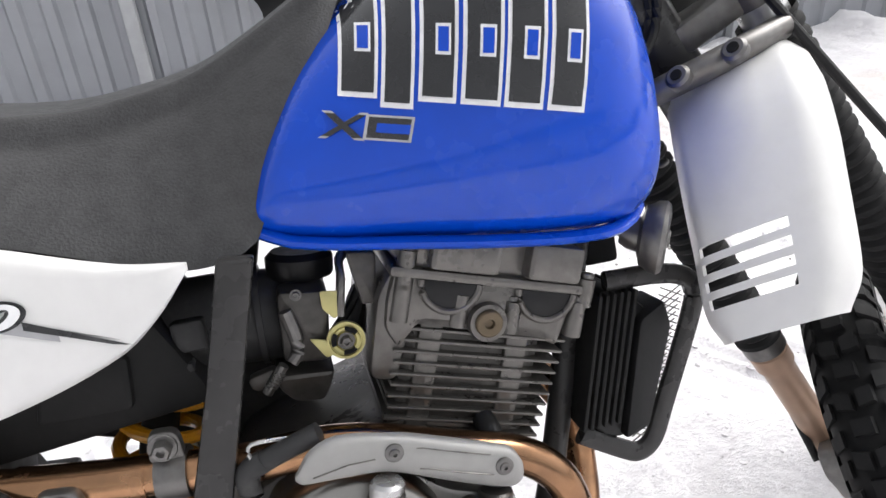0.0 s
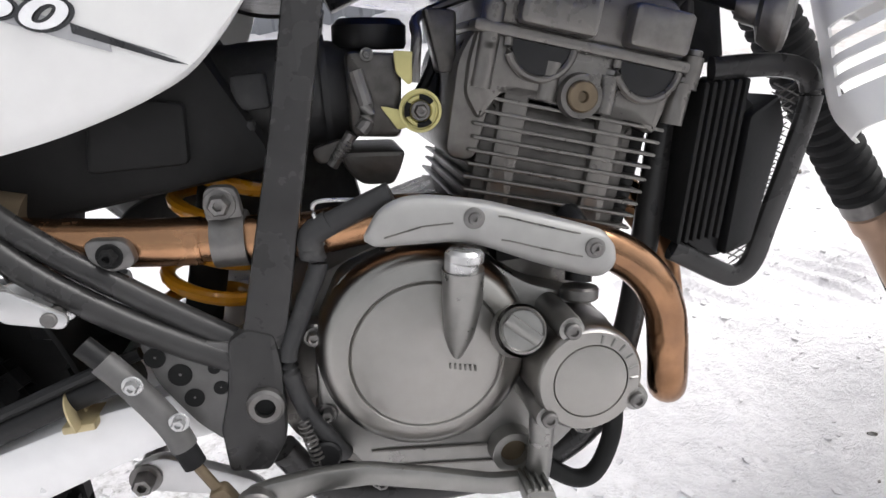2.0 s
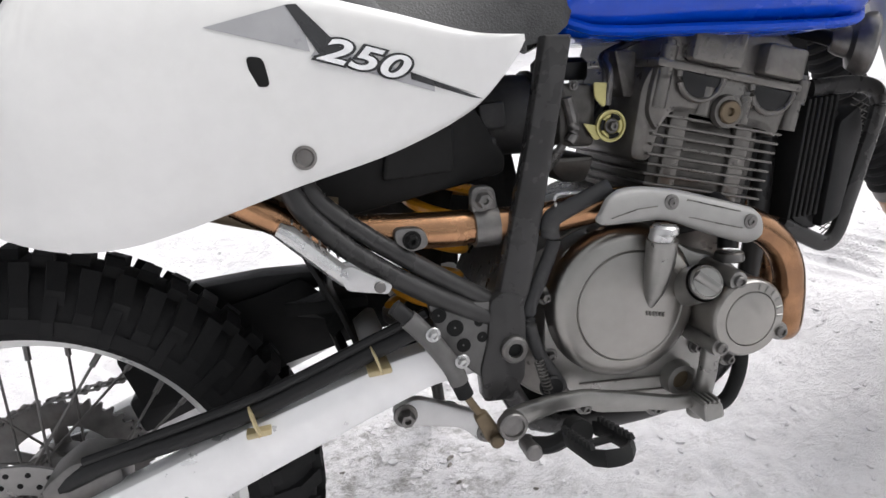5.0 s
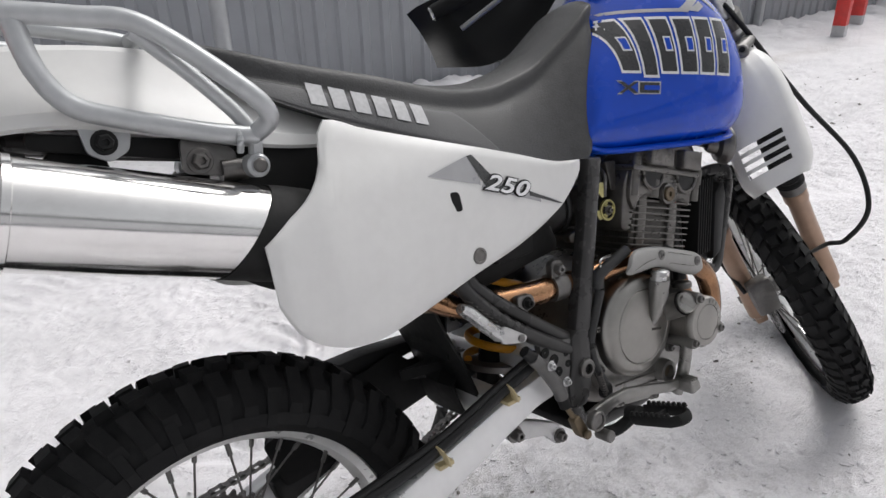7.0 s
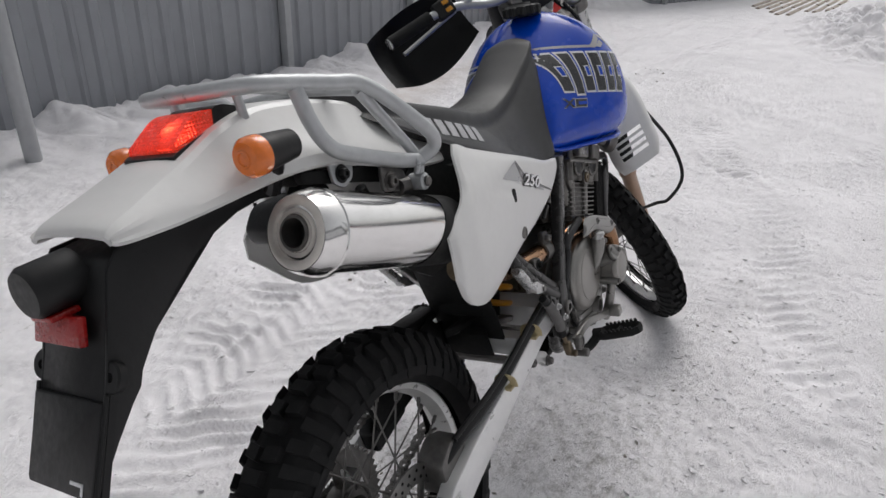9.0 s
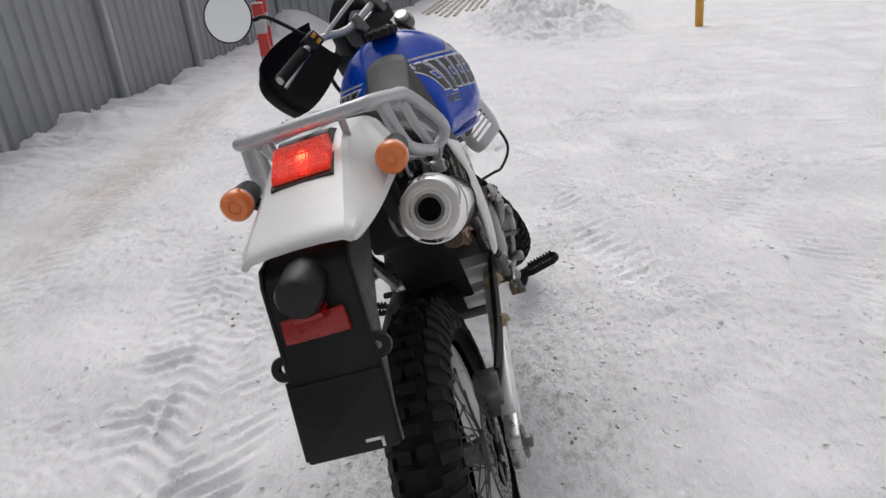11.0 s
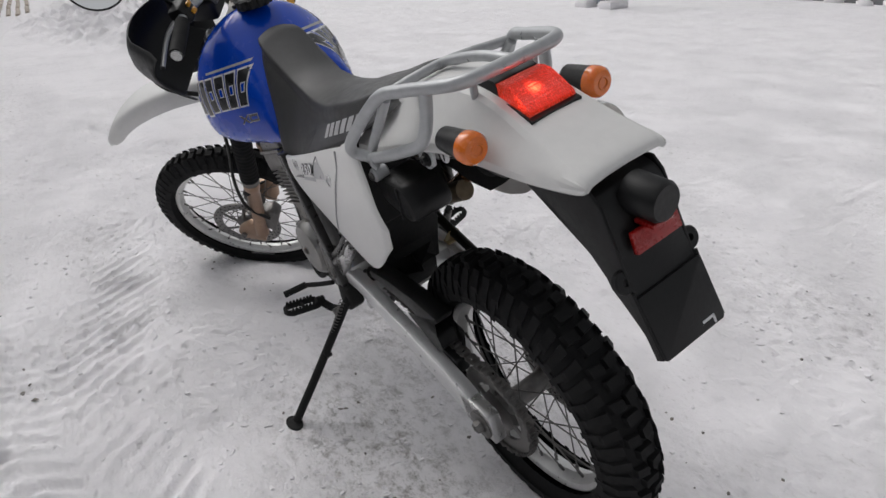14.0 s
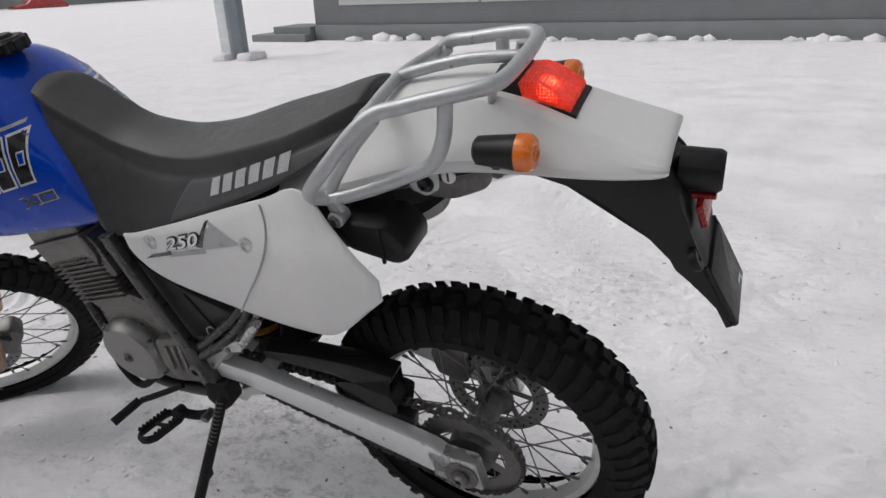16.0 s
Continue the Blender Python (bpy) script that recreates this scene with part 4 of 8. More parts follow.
# -- side covers --
def cover_y(x, z):
    return 0.148 + 0.042 * min(max((0.56 - x) / 0.40, 0), 1) ** 1.4 + 0.012 * math.sin(min(max((z - 0.66) / 0.25, 0), 1) * math.pi) - 0.02 * min(max((z - 0.87) / 0.08, 0), 1)


right_cover = part("side_cover", panel([(0.085, 0.762), (0.10, 0.727), (0.135, 0.697), (0.19, 0.680), (0.25, 0.683), (0.37, 0.706), (0.47, 0.724), (0.55, 0.752), (0.585, 0.780), (0.612, 0.812)],
                                       [(0.085, 0.83), (0.11, 0.846), (0.15, 0.872), (0.178, 0.908), (0.19, 0.946), (0.25, 0.928), (0.37, 0.889), (0.48, 0.853), (0.56, 0.826), (0.612, 0.818)],
                                       lambda x, z: -cover_y(x, z), 0.004, 44, 16), M_WHITE, bike, "white plastic side panel, right")
left_cover = part("side_cover", panel([(0.038, 0.806), (0.06, 0.786), (0.12, 0.730), (0.158, 0.709), (0.24, 0.698), (0.354, 0.702), (0.485, 0.725), (0.545, 0.752), (0.575, 0.79), (0.588, 0.822)],
                                      [(0.038, 0.842), (0.06, 0.864), (0.108, 0.910), (0.156, 0.965), (0.231, 0.940), (0.37, 0.893), (0.48, 0.857), (0.56, 0.832), (0.588, 0.828)],
                                      cover_y, 0.004, 44, 16), M_WHITE, bike, "white plastic side panel, left, in two pieces")
for cov, side in ((right_cover, -1), (left_cover, 1)):
    tr = tree_of(cov)
    # dart-shaped decal and its number
    shapes = [([(0.313, 0.856), (0.385, 0.868), (0.397, 0.852), (0.40, 0.826)], M_DECG, 0.0008), ([(0.385, 0.868), (0.395, 0.868), (0.432, 0.822), (0.41, 0.818)], M_DECK, 0.0012), ([(0.40, 0.822), (0.41, 0.832), (0.563, 0.763), (0.568, 0.752)], M_DECG, 0.0010), ([(0.49, 0.797), (0.49, 0.790), (0.548, 0.765), (0.56, 0.762)], M_DECK, 0.0014)]
    if side > 0:
        shapes = [([(0.360, 0.89), (0.355, 0.89), (0.285, 0.864), (0.388, 0.834)], M_DECG, 0.0008), ([(0.363, 0.888), (0.355, 0.892), (0.380, 0.840), (0.396, 0.838)], M_DECK, 0.0012), ([(0.375, 0.840), (0.375, 0.830), (0.475, 0.802), (0.465, 0.812)], M_DECG, 0.001), ([(0.468, 0.816), (0.468, 0.808), (0.545, 0.786), (0.52, 0.80)], M_DECK, 0.0014)]
    for q, mm, lift in shapes:
        part("decal", sticker(tr, q, side, lift, 8, 3), mm, cov, "grey and black dart decal")
    for grow, mm, lift in ((0.0022, M_DECK, 0.0018), (0.0, M_DECW, 0.0040)):
        cu = bpy.data.curves.new("number", "FONT")
        cu.body, cu.size, cu.offset, cu.shear = "250", 0.036, grow + 0.0008, 0.3
        cu.space_character = 1.05
        tmp = new("number", cu)
        me = bpy.data.meshes.new_from_object(tmp.evaluated_get(bpy.context.evaluated_depsgraph_get()))
        bpy.data.objects.remove(tmp)
        bm = bmesh.new()
        bm.from_mesh(me)
        bmesh.ops.subdivide_edges(bm, edges=bm.edges, cuts=1)
        a0 = (0.404, 0.820, -0.36) if side < 0 else (0.474, 0.818, 0.30)
        ca, sa2 = math.cos(a0[2]), math.sin(a0[2])
        for v in bm.verts:
            x, y = v.co.x * (1.46 if side < 0 else 1.58), v.co.y * (0.84 if side < 0 else 0.92)
            if side > 0:
                x = -x
                px, pz = a0[0] + x * ca + y * sa2 * 0, a0[1] + (-x) * sa2 + y * ca
            else:
                px, pz = a0[0] + x * ca - y * sa2, a0[1] + x * sa2 + y * ca
            v.co = on_side(tr, px, pz, side, lift)
        part("number", bm, mm, cov, "white number with a dark rim")
bm = lathe([(0, 0.0115), (-0.003, 0.0115), (-0.004, 0.009), (-0.002, 0.0075), (-0.002, 0)], (0.378, -cover_y(0.378, 0.733) + 0.001, 0.733), (0, 1, 0), 24)
part("cover_bolt", bm, M_STEEL, right_cover, "recessed steel bolt")
part("cover_slot", prism(rounded([(0.345, 0.802), (0.360, 0.800), (0.358, 0.826), (0.343, 0.829)], 0.006, 4), -cover_y(0.35, 0.815) - 0.0006, -cover_y(0.35, 0.815) + 0.004, 0.0003), M_DARK, right_cover, "dark oblong hole")
for bx, bz in ((0.513, 0.826), (0.274, 0.864)):
    y = cover_y(bx, bz)
    part("cover_bolt", lathe([(0, 0.015), (0.003, 0.015), (0.0045, 0.009), (0.002, 0.006), (0.002, 0)], (bx, y - 0.002, bz), (0, 1, 0), 24), M_ALU, left_cover, "recessed steel bolt")
part("cover_seam", tube([(x, cover_y(x, z) + 0.0005, z) for x, z in ((0.236, 0.934), (0.229, 0.905), (0.233, 0.868), (0.262, 0.820), (0.304, 0.766), (0.352, 0.706))], 0.0018, 5, 6), M_DECG, left_cover, "thin joint between two panels")
part("inner_lining", panel([(0.06, 0.80), (0.15, 0.74), (0.3, 0.76), (0.5, 0.76)], [(0.06, 0.88), (0.15, 0.93), (0.3, 0.90), (0.5, 0.84)], lambda x, z: -0.115, 0.006, 8, 4), M_MATT, bike, "black inner splash panel")

# -- rear fender, white above --
FEN = [  # x, top, low edge, half width at top, half width at the low edge, crease height share
    (0.24, 0.985, 0.915, 0.060, 0.112), (0.17, 1.012, 0.925, 0.062, 0.118), (0.10, 1.045, 0.942, 0.064, 0.119), (0.03, 1.064, 0.964, 0.064, 0.118), (-0.04, 1.074, 0.984, 0.062, 0.117), (-0.10, 1.076, 0.990, 0.061, 0.114),
    (-0.16, 1.063, 0.989, 0.063, 0.110), (-0.22, 1.040, 0.985, 0.068, 0.104), (-0.265, 1.024, 0.982, 0.071, 0.097), (-0.300, 1.012, 0.981, 0.075, 0.090), (-0.322, 1.005, 0.981, 0.076, 0.085), (-0.334, 0.999, 0.982, 0.076, 0.081), (-0.339, 0.993, 0.984, 0.075, 0.078)]


def fender_section(x, zt, zl, wt, wl, inner=0.0):
    prof = [(0, zt), (wt * 0.5, zt - 0.001), (wt * 0.88, zt - 0.004), (wt, zt - 0.010), (wt + (wl - wt) * 0.35, zt + (zl - zt) * 0.45), (wt + (wl - wt) * 0.62, zt + (zl - zt) * 0.62), (wl - 0.003, zt + (zl - zt) * 0.85), (wl, zl)]
    prof = [(max(0, y - inner * 0.8), z - inner) for y, z in prof]
    return [V(x, -y, z) for y, z in prof[:0:-1]] + [V(x, y, z) for y, z in prof]


bm = bmesh.new()
outs = [fender_section(*r) for r in blend_rows(FEN, 3)]
ins = [fender_section(*r, 0.004) for r in blend_rows(FEN, 3)]
ga = [[bm.verts.new(p) for p in s] for s in outs]
gb = [[bm.verts.new(p) for p in s] for s in ins]
grid_faces(bm, ga)
grid_faces(bm, gb)
for a, b in ((ga[0], gb[0]), (ga[-1], gb[-1]), ([r[0] for r in ga], [r[0] for r in gb]), ([r[-1] for r in ga], [r[-1] for r in gb])):
    for i in range(len(a) - 1):
        bm.faces.new((a[i], a[i + 1], b[i + 1], b[i]))
fender = part("rear_fender", bm, M_WHITE, bike, "white plastic rear fender", 13)

# black inner fender and flap
FLAP = [(-0.10, 0.985, 0.055, 0.012), (-0.18, 0.978, 0.058, 0.012), (-0.25, 0.974, 0.06, 0.012), (-0.315, 0.970, 0.06, 0.012), (-0.345, 0.955, 0.06, 0.012), (-0.360, 0.918, 0.062, 0.012), (-0.374, 0.880, 0.062, 0.012), (-0.386, 0.850, 0.064, 0.012), (-0.400, 0.820, 0.064, 0.012), (-0.437, 0.743, 0.064, 0.012)]
bm = bmesh.new()
rows2 = blend_rows([(i, *r) for i, r in enumerate(FLAP)], 3)
ra = []
for k, r in enumerate(rows2):
    _, x, z, w, d = r
    nx = rows2[min(k + 1, len(rows2) - 1)]
    pv = rows2[max(k - 1, 0)]
    t = V(nx[1] - pv[1], 0, nx[2] - pv[2]).normalized()
    nrm = V(-t.z, 0, t.x)          # towards the wheel
    if nrm.dot(V(0, 0, 0.5) - V(x, 0, z)) < 0:
        nrm = -nrm
    c = V(x, 0, z)
    ring = [c + V(0, -w, 0) + nrm * d, c + V(0, -w, 0) + nrm * 0.004, c + V(0, -w + 0.006, 0), c + V(0, w - 0.006, 0), c + V(0, w, 0) + nrm * 0.004, c + V(0, w, 0) + nrm * d,
            c + V(0, w - 0.004, 0) + nrm * d, c + V(0, w - 0.005, 0) + nrm * 0.006, c + V(0, -w + 0.005, 0) + nrm * 0.006, c + V(0, -w + 0.004, 0) + nrm * d]
    ra.append([bm.verts.new(p) for p in ring])
grid_faces(bm, ra, True)
bm.faces.new(ra[0][::-1])
bm.faces.new(ra[-1])
flap = part("mud_flap", bm, M_BLACK, bike, "black plastic inner fender with plate holder")
flap_dir = V(-0.437 + 0.386, 0, 0.743 - 0.850).normalized()
flap_out = V(flap_dir.z, 0, -flap_dir.x)
if flap_out.x > 0:
    flap_out = -flap_out
side_wall = [(-0.09, 0.985), (-0.20, 0.978), (-0.330, 0.972), (-0.346, 0.955), (-0.360, 0.918), (-0.374, 0.880), (-0.386, 0.850), (-0.400, 0.820), (-0.433, 0.752), (-0.428, 0.748), (-0.397, 0.784), (-0.369, 0.813), (-0.354, 0.826), (-0.346, 0.842), (-0.319, 0.872), (-0.281, 0.904), (-0.244, 0.930), (-0.206, 0.947), (-0.168, 0.958), (-0.128, 0.962), (-0.09, 0.957)]
for sd in (-1, 1):
    part("side_wall", prism(side_wall, sd * 0.058, sd * 0.0635, 0.0015), M_BLACK, flap)
for sd in (-1, 1):
    o = V(-0.382, sd * 0.0655, 0.853)
    part("ear", lathe([(0.002, 0.0055), (0.002, 0.015), (0.0, 0.017), (-0.008, 0.017), (-0.008, 0.0055), (0.002, 0.0055)], o, flap_out, 24), M_BLACK, flap, "bolt ear with a hole")
    part("hem", tube([V(-0.392, sd * 0.064, 0.838), V(-0.41, sd * 0.064, 0.80), V(-0.437, sd * 0.063, 0.745)], 0.0028, 4, 8), M_BLACK, flap)
part("plate_board", prism(rounded([(-0.062, 0), (0.062, 0), (0.064, 0.10), (-0.064, 0.10)], 0.006), 0, 0.006, 0.002, to=lambda a, b, c: V(-0.437, 0, 0.740) - flap_dir * c + V(0, 1, 0) * a + flap_out * b), M_BLACK, flap, "black plate board")
for q in ([(0.020, 0.012), (0.044, 0.012), (0.044, 0.016), (0.020, 0.016)], [(0.040, 0.003), (0.044, 0.003), (0.044, 0.016), (0.040, 0.016)]):
    part("plate_slot", prism([(-a, c) for a, c in q], 0.0055, 0.0068, 0.0003, to=lambda a, b, c: V(-0.437, 0, 0.740) - flap_dir * c + V(0, 1, 0) * a + flap_out * b), M_DECW, flap, "bright slot edge")
part("reflector", prism(rounded([(-0.044, 0.028), (0.044, 0.028), (0.042, 0.060), (-0.042, 0.060)], 0.003), 0.0, 0.010, 0.002, to=lambda a, b, c: V(-0.385, 0, 0.857) + V(0.30, 0, 0.95).normalized() * c + V(0, 1, 0) * a + V(-0.95, 0, 0.30) * (b + 0.004)), M_REFL, flap, "red oblong reflector")
part("plate_lamp", lathe([(0, 0.030), (0.05, 0.029), (0.056, 0.025), (0.056, 0)], (-0.345, 0, 0.95), (-1, 0, -0.02), 28), M_BLACK, flap, "black plate lamp housing")
part("plate_lamp_lens", box((-0.395, -0.02, 0.916), (-0.362, 0.02, 0.923), 0.002), M_REFL, flap)

# -- tail lamp --
def tail_shape(pts, w0, w1, bm=None):
    return prism(rounded(pts, 0.006, 3), -1, 1, 0.0, bm, to=lambda x, y, z: V(x + 0.022, y * lerp_at([(-0.24, w0), (-0.09, w1)], x) * (1 - 0.14 * max(0, (z - 1.035)) / 0.06), z - 0.005))


lamp = part("tail_lamp", tail_shape([(-0.085, 1.064), (-0.115, 1.080), (-0.148, 1.090), (-0.165, 1.0885), (-0.174, 1.055), (-0.174, 1.03), (-0.12, 1.03)], 0.046, 0.046), M_BLACK, bike, "black tail lamp housing")
lens = part("lens", tail_shape([(-0.163, 1.087), (-0.186, 1.088), (-0.199, 1.083), (-0.236, 1.057), (-0.230, 1.036), (-0.212, 1.030), (-0.175, 1.036)], 0.0455, 0.0455), M_TAIL, lamp, "lit red tail lens")
part("lens_rim", tail_shape([(-0.120, 1.076), (-0.120, 1.056), (-0.212, 1.042), (-0.239, 1.036), (-0.243, 1.0465), (-0.236, 1.0495), (-0.212, 1.0565), (-0.178, 1.066)], 0.0485, 0.049), M_BLACK, lamp, "black rim under the lens")
part("lamp_reflector", prism([(-0.176, 1.0705), (-0.230, 1.0545), (-0.230, 1.052), (-0.176, 1.068)], -0.0405, 0.0405, 0.0, to=lambda x, y, z: V(x + 0.022, y, z - 0.005)), M_DECW, lamp, "pale reflector behind the lens")
bm = bmesh.new()
bmesh.ops.create_uvsphere(bm, u_segments=16, v_segments=10, radius=0.008, matrix=Matrix.Translation((-0.173, 0, 1.057)))
part("bulb", bm, M_BULB, lamp, "glowing bulb")

# -- turn signals --
def signal(side):
    x, y, z = -0.178, side * 0.123, 1.026
    s = part("turn_signal", lathe([(0.070, 0), (0.070, 0.014), (0.066, 0.0185), (0.045, 0.0205), (0.03, 0.0215), (0.012, 0.0235), (0.010, 0.020), (0.012, 0)], (x, y, z), (1, 0, 0), 28), M_BLACK, bike, "black turn signal body")
    part("signal_lens", lathe([(0.013, 0.0242), (0.004, 0.0246), (-0.004, 0.0235), (-0.009, 0.019), (-0.010, 0.012), (-0.010, 0)], (x, y, z), (1, 0, 0), 28), M_AMBER, s, "amber turn signal lens")
    part("lens_ring", lathe([(-0.0102, 0.011), (-0.012, 0.010), (-0.012, 0.008), (-0.0102, 0.007)], (x, y, z), (1, 0, 0), 20), M_AMBER, s)
    part("stem", tube([(x + 0.045, y - side * 0.01, z - 0.015), (x + 0.055, y - side * 0.03, z - 0.04), (x + 0.06, y - side * 0.045, z - 0.055)], 0.011, 5, 10), M_BLACK, s)


signal(1)
signal(-1)

# -- luggage rack --
rack = part("luggage_rack", tube([(0.12, -0.145, 0.945), (0.132, -0.168, 0.962), (0.108, -0.172, 0.995), (0.035, -0.142, 1.068), (-0.02, -0.126, 1.084), (-0.10, -0.110, 1.098), (-0.132, -0.092, 1.102), (-0.142, -0.05, 1.103), (-0.142, 0.05, 1.103), (-0.132, 0.092, 1.102), (-0.10, 0.110, 1.098), (-0.02, 0.126, 1.084), (0.035, 0.142, 1.068), (0.108, 0.172, 0.995), (0.132, 0.168, 0.962), (0.12, 0.145, 0.945)], 0.0105, 7, 14), M_RACK, bike, "silver tubular luggage rack")
for sd in (-1, 1):
    part("side_tube", tube([(-0.072, sd * 0.114, 1.090), (-0.066, sd * 0.122, 1.04), (-0.045, sd * 0.128, 1.003), (0.0, sd * 0.134, 0.982), (0.07, sd * 0.142, 0.957), (0.122, sd * 0.146, 0.943)], 0.0105, 7, 14), M_RACK, rack)
    part("inner_tube", tube([(0.025, sd * 0.132, 1.066), (0.07, sd * 0.13, 1.02), (0.105, sd * 0.136, 0.975), (0.118, sd * 0.142, 0.95)], 0.0085, 6, 12), M_RACK, rack)
    part("tail_post", tube([(-0.118, sd * 0.06, 1.100), (-0.112, sd * 0.058, 1.062)], 0.006, 3, 10), M_RACK, rack)
    part("tab", prism(rounded([(-0.045, 0.99), (0.005, 0.975), (-0.002, 0.952), (-0.022, 0.943), (-0.042, 0.955)], 0.006, 3), sd * 0.108, sd * 0.114, 0.0015), M_RACK, rack, "flat mounting tab")
    part("tab_bolt", bolt((-0.024, sd * 0.114, 0.964), (0, sd, 0), 0.009, 0.008), M_BLACK, rack)
    part("foot", disc(0.013, 0.03, (0.114, sd * 0.125, 0.912), (0, sd, 0), 20, 0.003), M_RACK, rack)
    part("foot_bolt", disc(0.008, 0.006, (0.114, sd * 0.154, 0.912), (0, sd, 0), 16, 0.002), M_STEEL, rack)
    part("strut", tube([(0.12, sd * 0.145, 0.944), (0.116, sd * 0.14, 0.915)], 0.008, 3, 10), M_RACK, rack)
    part("hook", tube([(0.10, sd * 0.150, 0.952), (0.099, sd * 0.156, 0.942), (0.098, sd * 0.150, 0.930)], 0.004, 3, 8), M_RACK, rack)
part("middle_tube", tube([(-0.142, 0.0, 1.103), (-0.06, 0, 1.098), (0.03, 0, 1.078), (0.06, 0, 1.066)], 0.0085, 6, 12), M_RACK, rack)
part("cross_tube", tube([(0.045, -0.138, 1.062), (0.05, 0, 1.072), (0.045, 0.138, 1.062)], 0.0085, 6, 12), M_RACK, rack)

# -- muffler and pipe --
ma, mb = V(-0.166, -0.147, 0.931), V(0.175, -0.134, 0.812)
md = (mb - ma).normalized()
muffler = part("muffler", lathe([(0.042, 0.053), (0.10, 0.0535), (0.31, 0.0535), (0.335, 0.050), (0.352, 0.035), (0.355, 0)], ma, md, 48), M_MUFF, bike, "polished steel muffler")
part("end_cap", lathe([(0.012, 0.0195), (0.001, 0.0205), (0.0, 0.0225), (0.004, 0.0235), (0.006, 0.044), (0.002, 0.0445), (0.002, 0.0455), (0.006, 0.0475), (0.016, 0.0515), (0.034, 0.0535), (0.035, 0.0552), (0.042, 0.0552), (0.043, 0.0535)], ma, md, 56), M_MUFF, muffler, "polished end cap with a stepped ring")
part("end_face", lathe([(0.006, 0.0225), (0.003, 0.0245), (0.003, 0.029), (0.007, 0.0305), (0.007, 0.032), (0.001, 0.0335), (0.0002, 0.040), (0.0025, 0.0452)], ma, md, 48), M_ENDF, muffler, "matt stepped end face")
part("outlet", lathe([(0.006, 0.0212), (-0.002, 0.0212), (-0.002, 0.018), (0.05, 0.018), (0.05, 0)], ma, md, 32), M_STEEL, muffler, "sooty outlet pipe")
part("outlet_dark", disc(0.0178, 0.002, ma + md * 0.03, md, 24, 0.0005), M_DARK, muffler)
# matt black sleeve, cut aslant: the shade where the muffler runs behind the cover
bm = lathe([(0.262, 0.0545), (0.30, 0.0555), (0.335, 0.0555), (0.345, 0.05)], ma, md, 40)
for v in bm.verts:
    if (v.co - ma).dot(md) < 0.29:
        v.co += md * (0.45 * (v.co.z - (ma + md * 0.262).z))
part("shade_sleeve", bm, M_MATT, muffler, "dark slanted sleeve for the shade at the side cover")
part("hanger", prism(rounded([(0.045, 0.955), (0.10, 0.935), (0.10, 0.902), (0.04, 0.918)], 0.008, 3), -0.128, -0.122, 0.001), M_STEEL, muffler, "bolted hanger plate")
part("hanger_bolt", bolt((0.06, -0.128, 0.928), (0, -1, 0), 0.010, 0.008), M_STEEL, muffler)
HEAD = [(0.935, -0.02, 0.605), (0.972, -0.035, 0.545), (0.972, -0.06, 0.462), (0.948, -0.105, 0.422), (0.931, -0.138, 0.428), (0.926, -0.150, 0.470), (0.922, -0.152, 0.512), (0.905, -0.151, 0.548), (0.868, -0.149, 0.577), (0.80, -0.149, 0.600), (0.74, -0.150, 0.622), (0.69, -0.143, 0.628), (0.62, -0.126, 0.620), (0.55, -0.118, 0.624), (0.48, -0.116, 0.630), (0.42, -0.114, 0.640), (0.36, -0.112, 0.658), (0.28, -0.118, 0.715), (0.20, -0.140, 0.795)]
pipe = part("exhaust_pipe", tube(HEAD, 0.0185, 8, 18), M_BRONZE, bike, "heat-tinted bronze exhaust pipe")
part("sleeve", tube([(0.535, -0.117, 0.6245), (0.50, -0.1165, 0.628), (0.455, -0.1155, 0.634), (0.43, -0.1145, 0.638)], 0.0200, 4, 20), M_BRONZE, pipe)
part("clamp", tube([(0.572, -0.1195, 0.6225), (0.545, -0.118, 0.6240)], 0.0235, 2, 20), M_STEEL, pipe, "dark pipe clamp")
part("clamp_bolt", bolt((0.556, -0.130, 0.655), (0, -1, 0), 0.009, 0.010), M_STEEL, pipe)
part("clamp_ear", prism(rounded([(0.542, 0.64), (0.573, 0.636), (0.570, 0.668), (0.545, 0.67)], 0.009, 4), -0.131, -0.118, 0.002), M_STEEL, pipe)
part("second_ear", prism(rounded([(0.452, 0.644), (0.486, 0.640), (0.490, 0.618), (0.457, 0.614)], 0.011, 4), -0.146, -0.132, 0.003), M_STEEL, pipe)
part("second_bolt", bolt((0.471, -0.146, 0.629), (0, -1, 0), 0.007, 0.008), M_DARK, pipe)
part("heat_box", tube([(0.40, -0.095, 0.656), (0.33, -0.095, 0.678), (0.24, -0.10, 0.715)], 0.024, 6, 18, rb=0.024), M_BRASS, pipe, "brown stained wide pipe section")

def shield_y(x, z):
    zc = lerp_at([(0.665, 0.630), (0.74, 0.624), (0.80, 0.600), (0.865, 0.576)], x)
    return -0.183 + 14.0 * (z - zc) ** 2


